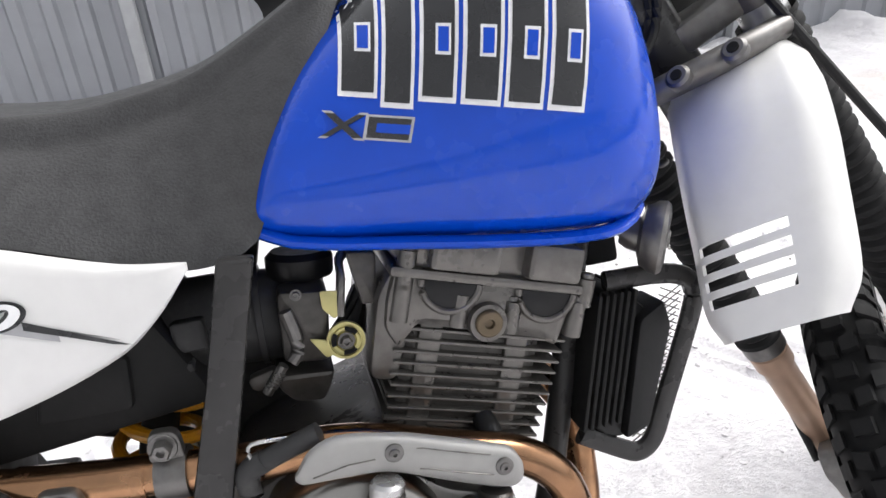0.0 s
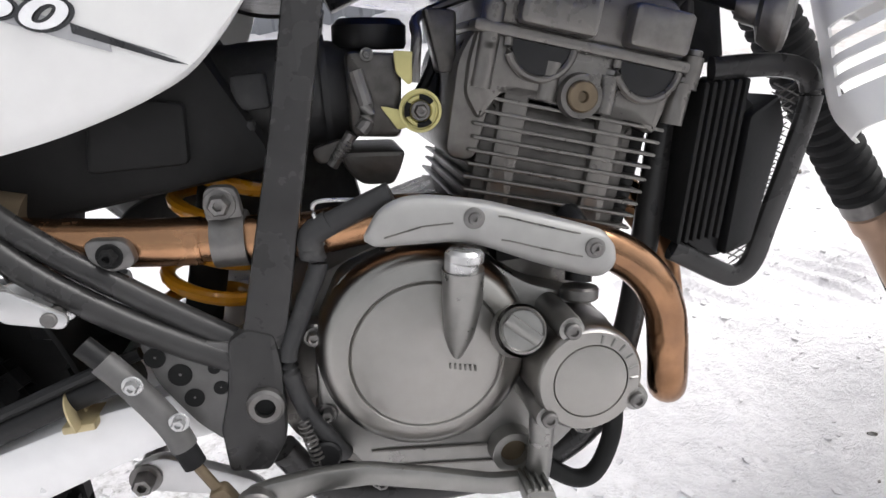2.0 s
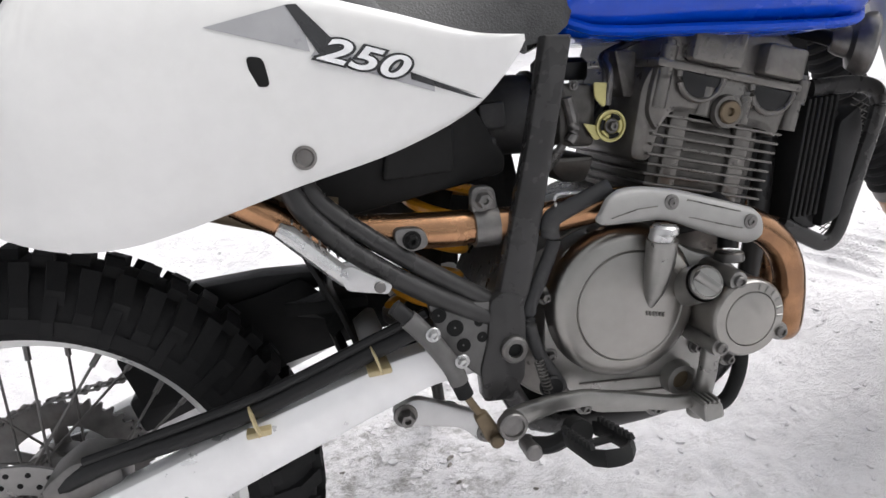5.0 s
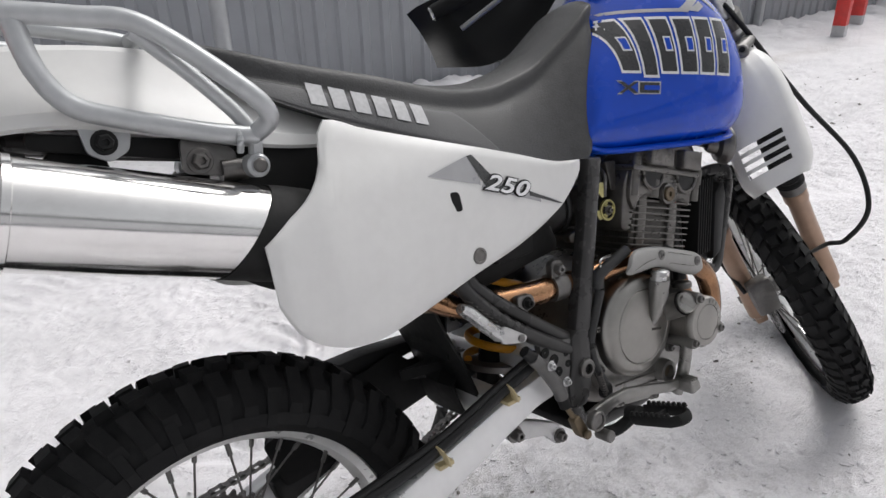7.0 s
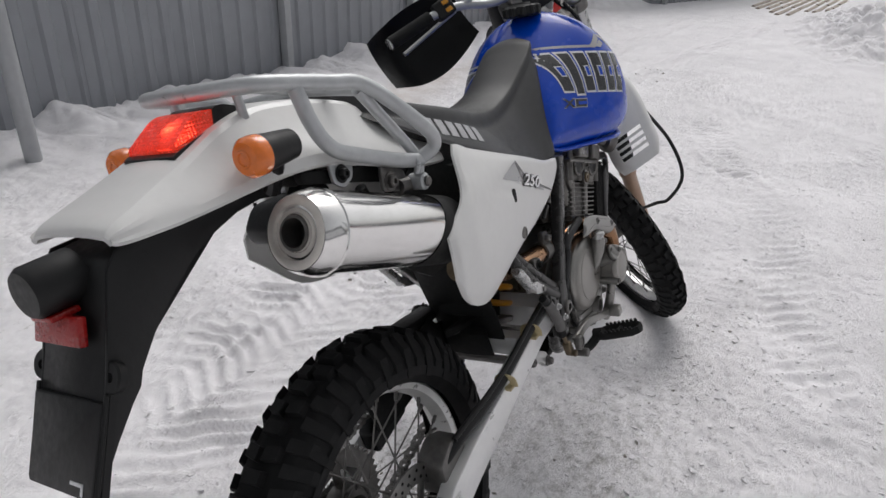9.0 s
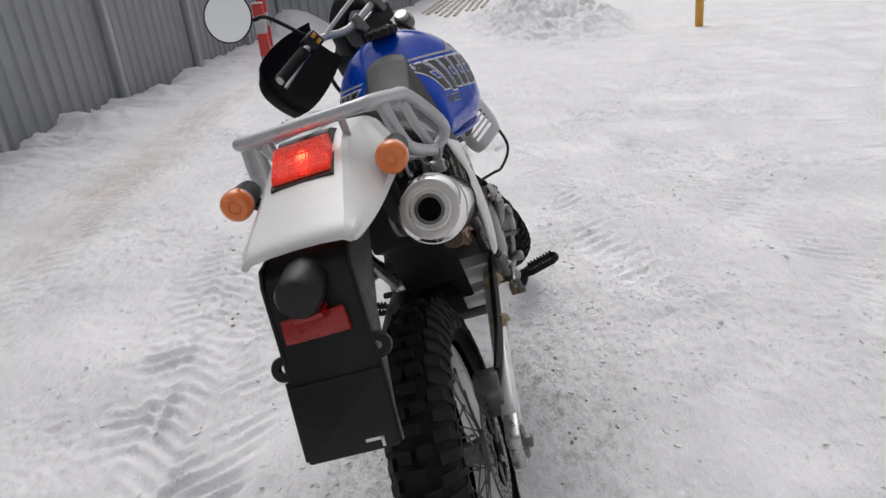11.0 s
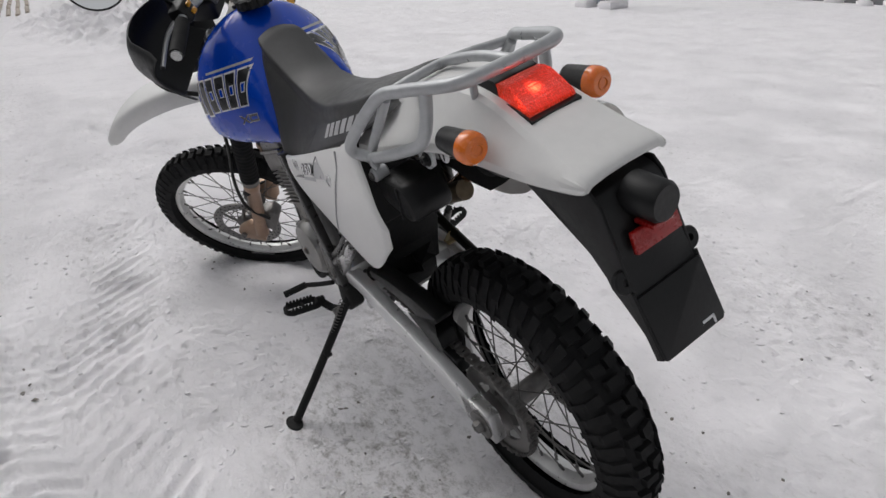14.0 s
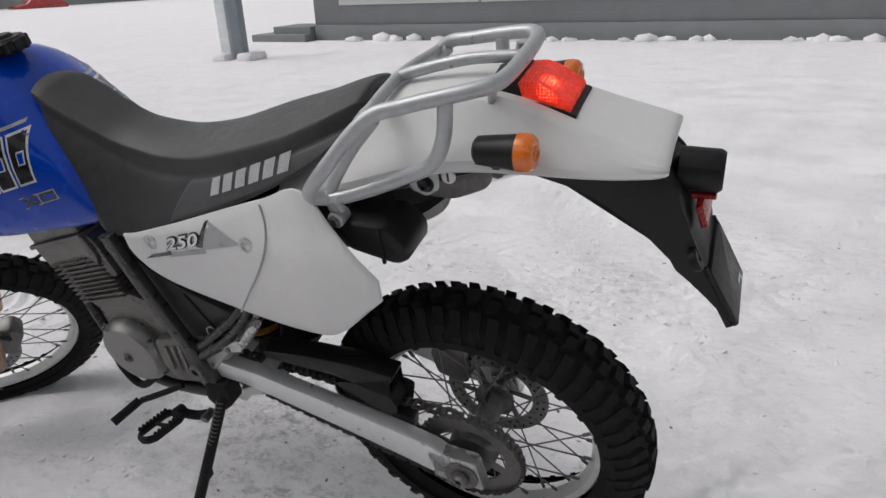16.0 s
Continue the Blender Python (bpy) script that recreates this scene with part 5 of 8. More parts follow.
shield = part("heat_shield", panel([(0.664, 0.620), (0.672, 0.614), (0.704, 0.611), (0.745, 0.606), (0.80, 0.580), (0.845, 0.561), (0.858, 0.562), (0.866, 0.574)], [(0.664, 0.624), (0.678, 0.642), (0.704, 0.649), (0.753, 0.640), (0.80, 0.623), (0.85, 0.603), (0.860, 0.597), (0.866, 0.585)], shield_y, 0.003, 40, 10, 0.004), M_SHIELD, bike, "satin aluminium heat shield")
sh_tree = tree_of(shield)
for bx, bz in ((0.750, 0.627), (0.847, 0.588)):
    y = on_side(sh_tree, bx, bz, -1, 0).y
    part("shield_bolt", lathe([(0, 0.0085), (0.002, 0.0085), (0.003, 0.007), (0.003, 0.005), (0.0045, 0.0045), (0.005, 0.002), (0.003, 0.002), (0.003, 0)], (bx, y + 0.001, bz), (0, -1, 0), 24), M_STEEL, shield, "socket bolt")
groove = [(0.772, 0.616), (0.80, 0.605), (0.835, 0.592)]
for dz in (0.0095, -0.0095):
    part("groove", sweep(bmesh.new(), [on_side(sh_tree, x, z + dz, -1, 0.0004) for x, z in [(0.770 + 0.0066 * i, lerp_at(groove, 0.770 + 0.0066 * i)) for i in range(11)]], 0.0007, None, 6), M_ENG, shield)
part("groove", sweep(bmesh.new(), [on_side(sh_tree, 0.679 + 0.006 * i, 0.6215 + 0.001 * i - 0.0012 * max(0, i - 5), -1, 0.0004) for i in range(10)], 0.0007, None, 6), M_ENG, shield)

# -- wheels --
def knob(bm, r_in, tops, y0, y1, arc, tilt=0.0):
    """One tread block on a wheel's rim round y, its outer face at radius tops[0] (at y0) to tops[1] (at y1)."""
    vs = []
    for top, k in ((0, 1.06), (1, 0.92)):
        for sy, sa in ((0, -1), (1, -1), (1, 1), (0, 1)):
            y = y0 + (y1 - y0) * (0.5 + (sy - 0.5) * k)
            a = sa * arc * 0.5 * k + tilt * (sy - 0.5)
            r = tops[sy] if top else tops[sy] - r_in
            vs.append(bm.verts.new((r * math.cos(a), y, r * math.sin(a))))
    for f in ((4, 5, 6, 7), (0, 1, 5, 4), (1, 2, 6, 5), (2, 3, 7, 6), (3, 0, 4, 7)):
        bm.faces.new([vs[i] for i in f])


def wheel(parent_name, c, r_rim, r_tyre, half, label, n_knob, m=None, rim_half=0.026):
    """Spoked wheel with its axle along y at c. m: a turn applied to all of it."""
    m = m or Matrix.Identity(4)
    w = part(parent_name, moved(lathe([(-rim_half, r_rim), (-rim_half - 0.002, r_rim - 0.004), (-rim_half + 0.002, r_rim - 0.016), (-0.010, r_rim - 0.022), (0, r_rim - 0.026), (0.010, r_rim - 0.022), (rim_half - 0.002, r_rim - 0.016), (rim_half + 0.002, r_rim - 0.004), (rim_half, r_rim), (rim_half - 0.004, r_rim), (0, r_rim - 0.012), (-rim_half + 0.004, r_rim), (-rim_half, r_rim)], c, (0, 1, 0), 96), m), M_RIM, bike, label)
    # tyre
    def carcass(y):
        q = min(1.0, abs(y) / half)
        return r_rim - 0.003 + (r_tyre - 0.012 - r_rim) * (1 - q ** 3.2) ** 0.5

    prof = [(-half, r_rim + 0.012), (-half * 0.62, r_rim - 0.003)][::-1] + [(-half * math.cos(math.pi * i / 20), carcass(half * math.cos(math.pi * i / 20))) for i in range(1, 20)] + [(half, r_rim + 0.012), (half * 0.62, r_rim - 0.003)]
    prof[1] = (-half * 1.0, r_rim + 0.03)
    prof[-2] = (half * 1.0, r_rim + 0.03)
    part("tyre", moved(lathe(prof, c, (0, 1, 0), 96), m), M_RUB, w, "black knobby off-road tyre", 30)
    # tread blocks
    st = 2 * math.pi / n_knob
    kinds = {"left_middle": (-0.45, -0.06, 0.60, 0.012), "right_middle": (0.06, 0.45, 0.60, -0.012), "middle": (-0.25, 0.25, 0.58, 0.0)}
    for sd in (-1, 1):
        kinds["odd", sd] = (sd * 0.54, sd * 0.86, 0.60, 0.02 * sd)
        kinds["even", sd] = (sd * 0.60, sd * 0.95, 0.60, 0.02 * sd)
        kinds["side", sd] = (sd * 0.90, sd * 0.985, 0.45, 0.0)
    meshes = {}
    for key, (ya, yb, arc, tilt) in kinds.items():
        b2 = bmesh.new()
        knob(b2, 0.016, (min(r_tyre, carcass(half * ya) + 0.0125), min(r_tyre, carcass(half * yb) + 0.0125)), half * ya, half * yb * 1.04, st * arc, tilt)
        bmesh.ops.recalc_face_normals(b2, faces=b2.faces)
        me = bpy.data.meshes.new("tread_block")
        b2.to_mesh(me)
        b2.free()
        me.materials.append(M_RUB)
        meshes[key] = me
    for k in range(n_knob):
        a = st * k
        todo = [("left_middle", a), ("right_middle", a + st * 0.08)] if k % 2 == 0 else [("middle", a)]
        for sd in (-1, 1):
            todo.append((("odd" if k % 2 else "even", sd), a + st * 0.4))
            if k % 2:
                todo.append((("side", sd), a + st * 0.4))
        for key, ang in todo:
            ob = new("tread_block", meshes[key])
            ob.parent = w
            ob.matrix_local = m @ pose(*c) @ Matrix.Rotation(-ang, 4, "Y")
    # hub and spokes
    part("hub", moved(lathe([(-0.068, 0.012), (-0.068, 0.040), (-0.056, 0.044), (-0.050, 0.030), (-0.03, 0.024), (0.03, 0.024), (0.050, 0.030), (0.056, 0.044), (0.068, 0.040), (0.068, 0.012)], c, (0, 1, 0), 36), m), M_STEEL, w, "grey cast hub")
    ns = 36
    metas = {}
    for k in range(ns):
        side = 1 if k % 2 else -1
        sense = 1 if (k // 2) % 2 else -1
        key = (side, sense)
        if key not in metas:
            a0, a1 = 0.0, sense * 1.05
            p0 = V(0.040 * math.cos(a1), side * 0.054, 0.040 * math.sin(a1))
            p1 = V((r_rim - 0.022) * math.cos(a0), side * 0.006, (r_rim - 0.022) * math.sin(a0))
            b2 = tube([p0, p1], 0.0017, 1, 6, smooth=False)
            d = (p0 - p1).normalized()
            tube([p1, p1 + d * 0.018], 0.0036, 1, 6, smooth=False, bm=b2)
            me = bpy.data.meshes.new("spoke")
            bmesh.ops.recalc_face_normals(b2, faces=b2.faces)
            b2.to_mesh(me)
            b2.free()
            me.materials.append(M_STEEL)
            metas[key] = me
        ob = new("spoke", metas[key])
        ob.parent = w
        ob.matrix_local = m @ pose(*c) @ Matrix.Rotation(2 * math.pi * k / ns, 4, "Y")
    return w


def brake_disc(parent, c, r, y, m=None, waves=0):
    m = m or Matrix.Identity(4)
    bm = lathe([(-0.002, r - 0.034), (-0.002, r), (0.002, r), (0.002, r - 0.034), (-0.002, r - 0.034)], (c[0], y, c[2]), (0, 1, 0), 60)
    part("brake_disc", moved(bm, m), M_DISC, parent, "drilled steel brake disc")
    bm = bmesh.new()
    for k in range(30):
        for j in range(2):
            a = 2 * math.pi * (k + 0.35 * j) / 30
            q = V(c[0] + (r - 0.010 - 0.013 * j) * math.cos(a), y - 0.0026, c[2] + (r - 0.010 - 0.013 * j) * math.sin(a))
            disc(0.0032, 0.0052, q, (0, 1, 0), 8, 0.0002, bm)
    part("disc_hole", moved(bm, m), M_DARK, parent, "rows of drilled holes")
    bm = bmesh.new()
    for k in range(6):
        a = 2 * math.pi * k / 6
        tube([V(c[0] + 0.03 * math.cos(a - 0.4), y, c[2] + 0.03 * math.sin(a - 0.4)), V(c[0] + (r - 0.03) * math.cos(a), y, c[2] + (r - 0.03) * math.sin(a))], 0.007, 2, 8, bm=bm, rb=0.003, up=(0, 1, 0))
    part("disc_carrier", moved(bm, m), M_STEEL, parent)


RW = (-0.003, 0.0, 0.335)
rear_wheel = wheel("rear_wheel", RW, 0.245, 0.341, 0.066, "spoked rear wheel with silver rim", 58)
brake_disc(rear_wheel, RW, 0.112, -0.078)
# sprocket with teeth and slots, on the left
SPY = 0.088
bm = bmesh.new()
outl = []
nt_ = 44
for i in range(nt_):
    for da, rr in ((0.0, 0.104), (0.30, 0.104), (0.5, 0.112), (0.7, 0.112)):
        a = 2 * math.pi * (i + da) / nt_
        outl.append((RW[0] + rr * math.cos(a), RW[2] + rr * math.sin(a)))
ring_o = outl
vo = [[bm.verts.new((x, yy, z)) for x, z in ring_o] for yy in (SPY - 0.003, SPY + 0.003)]
vi = [[bm.verts.new((RW[0] + 0.072 * math.cos(2 * math.pi * i / len(ring_o)), yy, RW[2] + 0.072 * math.sin(2 * math.pi * i / len(ring_o)))) for i in range(len(ring_o))] for yy in (SPY - 0.003, SPY + 0.003)]
for a, b in ((vo[0], vo[1]), (vo[1], vi[1]), (vi[1], vi[0]), (vi[0], vo[0])):
    for i in range(len(a)):
        j = (i + 1) % len(a)
        bm.faces.new((a[i], a[j], b[j], b[i]))
arm_bms = [bmesh.new() for _ in range(6)]
for k in range(6):
    a = 2 * math.pi * k / 6 + 0.3
    tube([V(RW[0] + 0.035 * math.cos(a), SPY, RW[2] + 0.035 * math.sin(a)), V(RW[0] + 0.076 * math.cos(a + 0.12), SPY, RW[2] + 0.076 * math.sin(a + 0.12))], 0.011, 2, 8, bm=arm_bms[k], rb=0.003, up=(0, 1, 0))
sprocket = part("sprocket", bm, M_STEEL, rear_wheel, "dirty steel rear sprocket")
for b2 in arm_bms:
    part("sprocket_arm", b2, M_STEEL, rear_wheel)
part("sprocket_hub", lathe([(0.056, 0.030), (0.056, 0.052), (0.092, 0.048), (0.094, 0.03), (0.094, 0)], (RW[0], 0, RW[2]), (0, 1, 0), 36), M_STEEL, rear_wheel)

# chain: outer and inner plates round both sprockets
def chain_path():
    c1, r1, c2, r2 = V(RW[0], SPY, RW[2]), 0.108, V(0.625, SPY, 0.468), 0.034
    d = c2 - c1
    base = math.atan2(d.z, d.x)
    off = math.acos((r1 - r2) / math.hypot(d.x, d.z))
    pts = []
    for i in range(25):
        a = base + off + (2 * math.pi - 2 * off) * i / 24
        pts.append(c1 + V(r1 * math.cos(a), 0, r1 * math.sin(a)))
    for i in range(11):
        a = base - off + 2 * off * i / 10
        pts.append(c2 + V(r2 * math.cos(a), 0, r2 * math.sin(a)))
    pts.append(pts[0])
    out, carry = [pts[0]], 0.0
    for a, b in zip(pts, pts[1:]):
        L = (b - a).length
        s = 0.0158 - carry
        while s < L:
            out.append(a + (b - a) * (s / L))
            s += 0.0158
        carry = L - (s - 0.0158)
    return out


cp = chain_path()
bm = bmesh.new()
for i, (a, b) in enumerate(zip(cp, cp[1:])):
    dy = 0.0075 if i % 2 else 0.0050
    for sd in (-1, 1):
        t = (b - a).normalized()
        mid = [a - t * 0.004, a + t * 0.001, a.lerp(b, 0.5), b - t * 0.001, b + t * 0.004]
        sweep(bm, [p + V(0, sd * dy, 0) for p in mid], 0.0012, 0.0068, 6, up=(0, 1, 0), radii=[0.6, 1, 0.7, 1, 0.6])
    disc(0.0045, 0.014, a - V(0, 0.007, 0), (0, 1, 0), 8, 0.0005, bm)
part("chain", bm, M_STEEL, bike, "dark oily drive chain")

# -- swing arm: box-section silver arms --
def arm(side, y):
    top = [(0.56, 0.515), (0.47, 0.500), (0.433, 0.496), (0.274, 0.458), (0.124, 0.418), (0.05, 0.395), (0.02, 0.372)]
    low = [(0.02, 0.325), (0.06, 0.322), (0.12, 0.345), (0.278, 0.396), (0.42, 0.440), (0.47, 0.455), (0.56, 0.462)]
    return prism(rounded(top + low, 0.012, 3), y - 0.016, y + 0.016, 0.004)


swing = part("swing_arm", arm(-1, -0.122), M_SWING, bike, "silver box-section swing arm")
part("left_arm", arm(1, 0.122), M_SWING, swing)
part("pivot_cross", box((0.50, -0.13, 0.462), (0.575, 0.13, 0.515), 0.01), M_SWING, swing)
part("arm_cross", box((0.40, -0.12, 0.445), (0.44, 0.12, 0.49), 0.01), M_SWING, swing)
for sd in (-1, 1):
    part("axle_block", prism(rounded([(-0.045, 0.30), (0.055, 0.31), (0.065, 0.385), (-0.035, 0.375)], 0.008, 3), sd * 0.108, sd * 0.138, 0.003), M_ALU, swing, "cast axle holder")
    part("axle_nut", bolt((RW[0], sd * 0.139, RW[2]), (0, sd, 0), 0.015, 0.014), M_STEEL, swing)
    part("adjuster", lathe([(0, 0.034), (0.004, 0.034), (0.004, 0.014), (0, 0.014)], (RW[0], sd * 0.1385, RW[2]), (0, sd, 0), 24), M_STEEL, swing, "snail adjuster plate")
    part("lower_brace", tube([(-0.03, sd * 0.122, 0.305), (0.06, sd * 0.122, 0.325), (0.15, sd * 0.122, 0.352)], 0.008, 4, 8), M_ALU, swing)
# brake hose guard with cream clips, on the right arm
hoseR = [(0.47, -0.140, 0.530), (0.41, -0.137, 0.512), (0.33, -0.134, 0.487), (0.274, -0.132, 0.472), (0.20, -0.128, 0.458), (0.12, -0.120, 0.445), (0.07, -0.108, 0.425)]
part("hose_guard", tube(hoseR, 0.0105, 6, 12), M_BLACK, swing, "black brake hose guard")
part("brake_hose", tube([(x + 0.005, y - 0.004, z + 0.016) for x, y, z in hoseR[:-2]] + [(0.10, -0.118, 0.452)], 0.0055, 6, 10), M_BLACK, swing)
for cx, cz in ((0.417, 0.498), (0.281, 0.459)):
    part("hose_clip", box((cx - 0.014, -0.150, cz - 0.010), (cx + 0.012, -0.112, cz - 0.003), 0.002), M_CREAM, swing, "cream nylon clip base")
    part("clip_loop", tube([(cx, -0.151, cz - 0.005), (cx - 0.003, -0.150, cz + 0.011), (cx - 0.005, -0.138, cz + 0.016), (cx - 0.004, -0.122, cz + 0.011), (cx - 0.002, -0.118, cz - 0.004)], 0.0085, 6, 8, rb=0.0018, up=(0.95, 0, 0.25)), M_CREAM, swing, "cream nylon clip loop")
caliper = part("rear_caliper", prism(rounded([(0.055, 0.36), (0.125, 0.375), (0.135, 0.44), (0.09, 0.455), (0.05, 0.43)], 0.012, 3), -0.118, -0.062, 0.006), M_STEEL, swing, "dirty rear brake caliper")
part("chain_guard", prism(rounded([(0.20, 0.56), (0.30, 0.56), (0.40, 0.55), (0.40, 0.53), (0.24, 0.52), (0.13, 0.49), (0.12, 0.46), (0.14, 0.445), (0.24, 0.50), (0.12, 0.53), (0.11, 0.55)][::1], 0.006, 2), 0.075, 0.12, 0.004), M_BLACK, swing, "black chain guard")
part("inner_guard", prism(rounded([(0.10, 0.49), (0.247, 0.529), (0.308, 0.540), (0.350, 0.550), (0.372, 0.522), (0.455, 0.526), (0.475, 0.46), (0.32, 0.435), (0.20, 0.415), (0.12, 0.41)], 0.008, 2), 0.0655, 0.0695, 0.001), M_MATT, swing, "black plastic inner chain guard")
part("chain_guide", prism(rounded([(0.10, 0.425), (0.20, 0.45), (0.215, 0.405), (0.11, 0.375)], 0.008, 3), 0.07, 0.106, 0.004), M_BLACK, swing, "black chain guide")
part("wheel_hugger", tube([(0.42, 0.0, 0.72), (0.385, 0.0, 0.62), (0.375, 0, 0.52), (0.39, 0, 0.45)], 0.055, 6, 12, rb=0.006, up=(0, 0, 1)), M_MATT, bike, "black splash guard before the wheel")
# suspension link and spring
shock = part("shock_absorber", tube([(0.565, -0.005, 0.75), (0.47, -0.005, 0.43)], 0.019, 1, 18, smooth=False), M_DARK, bike, "black damper body")
part("spring", helix((0.557, -0.005, 0.715), (0.492, -0.005, 0.495), 0.041, 6.2, 0.0072), M_SPRING, shock, "yellow coil spring")
for s0 in ((0.558, 0.722), (0.490, 0.488)):
    part("spring_seat", lathe([(-0.006, 0.02), (-0.006, 0.048), (0.004, 0.05), (0.006, 0.02)], (s0[0], -0.005, s0[1]), (0.28, 0, 0.96), 28), M_STEEL, shock)
link = part("suspension_link", prism(rounded([(0.425, 0.418), (0.455, 0.428), (0.50, 0.405), (0.535, 0.385), (0.555, 0.352), (0.530, 0.345), (0.505, 0.375), (0.43, 0.398)], 0.010, 3), -0.105, -0.09, 0.003), M_ALU, bike, "cast aluminium suspension link")
part("second_plate", prism(rounded([(0.425, 0.418), (0.455, 0.428), (0.50, 0.405), (0.535, 0.385), (0.555, 0.352), (0.530, 0.345), (0.505, 0.375), (0.43, 0.398)], 0.010, 3), 0.09, 0.105, 0.003), M_ALU, link)
part("link_bolt", bolt((0.440, -0.105, 0.410), (0, -1, 0), 0.010, 0.014), M_STEEL, link)
part("link_bolt", bolt((0.535, -0.105, 0.362), (0, -1, 0), 0.009, 0.010), M_STEEL, link)
part("link_arm", prism(rounded([(0.455, 0.455), (0.50, 0.462), (0.54, 0.43), (0.52, 0.40), (0.47, 0.42)], 0.012, 3), -0.04, 0.04, 0.006), M_STEEL, link, "dark cast rocker")
part("link_tube", tube([(0.44, -0.1, 0.41), (0.44, 0.1, 0.41)], 0.010, 1, 12, smooth=False), M_STEEL, link)

# black mud shield between the tyre and the shock
part("mud_shield", prism([(0.330, 0.700), (0.362, 0.600), (0.385, 0.540), (0.402, 0.480), (0.407, 0.482), (0.390, 0.542), (0.367, 0.602), (0.336, 0.702)], -0.078, 0.078, 0.001), M_MATT, bike, "black rubber mud shield ahead of the tyre")

# -- engine --
case_low = [(0.560, 0.50), (0.570, 0.43), (0.600, 0.395), (0.655, 0.368), (0.74, 0.352), (0.795, 0.365), (0.835, 0.395), (0.870, 0.43), (0.882, 0.49), (0.86, 0.535), (0.90, 0.575), (0.76, 0.62), (0.68, 0.60), (0.60, 0.57)]
engine = part("engine", prism(rounded(case_low, 0.02, 3), -0.105, 0.10, 0.008), M_ENG, bike, "grey cast engine case")
# right cover: plate, round clutch lid, small round lid
plate_r = [(0.605, 0.465), (0.630, 0.412), (0.662, 0.372), (0.74, 0.354), (0.793, 0.366), (0.833, 0.397), (0.872, 0.44), (0.878, 0.50), (0.845, 0.535), (0.80, 0.552), (0.76, 0.585), (0.70, 0.602), (0.64, 0.585), (0.612, 0.535)]
cov = part("right_case_cover", prism(rounded(plate_r, 0.012, 3), -0.142, -0.105, 0.005), M_COVER, engine, "pale cast aluminium case cover")
CC = (0.703, 0.512)
part("clutch_lid", lathe([(-0.140, 0.092), (-0.152, 0.090), (-0.160, 0.086), (-0.166, 0.078), (-0.1685, 0.066), (-0.1670, 0.0645), (-0.1690, 0.063), (-0.171, 0.055), (-0.172, 0)], (CC[0], 0, CC[1]), (0, 1, 0), 72), M_LID, engine, "round brushed clutch lid")
SC = (0.830, 0.482)
part("filter_lid", lathe([(-0.140, 0.047), (-0.186, 0.045), (-0.190, 0.0445), (-0.192, 0.0465), (-0.200, 0.0460), (-0.204, 0.043), (-0.205, 0.0325), (-0.2035, 0.0318), (-0.205, 0.0310), (-0.206, 0.028), (-0.206, 0)], (SC[0], 0, SC[1]), (0, 1, 0), 56), M_LID, engine, "small round filter lid")
for bx, bz in ((0.817, 0.529), (0.870, 0.457), (0.793, 0.454)):
    part("lid_lug", lathe([(-0.140, 0.012), (-0.196, 0.0115), (-0.202, 0.0105), (-0.203, 0)], (bx, 0, bz), (0, 1, 0), 22), M_COVER, engine, "cast lug at the lid's edge")
    part("lid_bolt", lathe([(0, 0.0068), (0.005, 0.0068), (0.0062, 0.0055), (0.0062, 0.0035), (0.004, 0.003), (0.004, 0)], (bx, -0.202, bz), (0, -1, 0), 18), M_STEEL, engine, "dark socket bolt")
# raised bars where the lid bears a mark
for k in range(6):
    a = 1.25 - k * 0.27
    c, s = math.cos(a), math.sin(a)
    o = V(SC[0] + 0.0375 * c, -0.2045, SC[1] + 0.0375 * s)
    part("raised_bar", tube([o + V(-0.0035 * c, 0, -0.0035 * s), o + V(0.0035 * c, 0, 0.0035 * s)], 0.0016, 1, 6, smooth=False), M_COVER, engine, "raised cast bar")
for k in range(6):
    part("raised_bar", box((0.7195 + 0.0042 * k, -0.1731, 0.499 - 0.0012 * k), (0.7212 + 0.0042 * k, -0.1715, 0.504 - 0.0012 * k), 0.0003), M_ENG, engine, "small raised cast bar")
# posts cast on the clutch lid
part("cover_post", sweep(bmesh.new(), [V(0.7375, -0.182, 0.588), V(0.735, -0.179, 0.560), V(0.730, -0.172, 0.528), V(0.727, -0.166, 0.508)], 0.017, 0.017, 18, radii=[1.0, 0.97, 0.72, 0.35]), M_COVER, engine, "cast boss for the pull rod")
part("oil_cap_post", tube([(0.734, -0.180, 0.570), (0.738, -0.183, 0.600)], 0.014, 1, 20, smooth=False), M_ALU, engine)
part("post_cap", disc(0.0155, 0.012, (0.7385, -0.183, 0.592), (0.16, 0, 0.98), 20, 0.003), M_ALU, engine, "bright cap")
bolts_r = [(0.687, 0.593, -0.146), (0.845, 0.403, -0.142), (0.612, 0.535, -0.142), (0.742, 0.360, -0.142), (0.612, 0.462, -0.142), (0.775, 0.555, -0.142), (0.65, 0.385, -0.142), (0.80, 0.43, -0.142)]
for bx, bz, by in bolts_r:
    part("boss", disc(0.0105, abs(by) - 0.12, (bx, -0.12, bz), (0, -1, 0), 18, 0.002), M_COVER, engine)
    part("case_bolt", bolt((bx, by, bz), (0, -1, 0), 0.0062, 0.007), M_STEEL, engine, "dark case bolt")
part("oil_window", lathe([(-0.140, 0.022), (-0.158, 0.020), (-0.158, 0.013), (-0.148, 0.012)], (0.772, 0, 0.397), (0, 1, 0), 28), M_COVER, engine, "oil sight ring")
part("oil_glass", disc(0.0125, 0.003, (0.772, -0.147, 0.397), (0, -1, 0), 20, 0.0005), M_BRASS, engine)
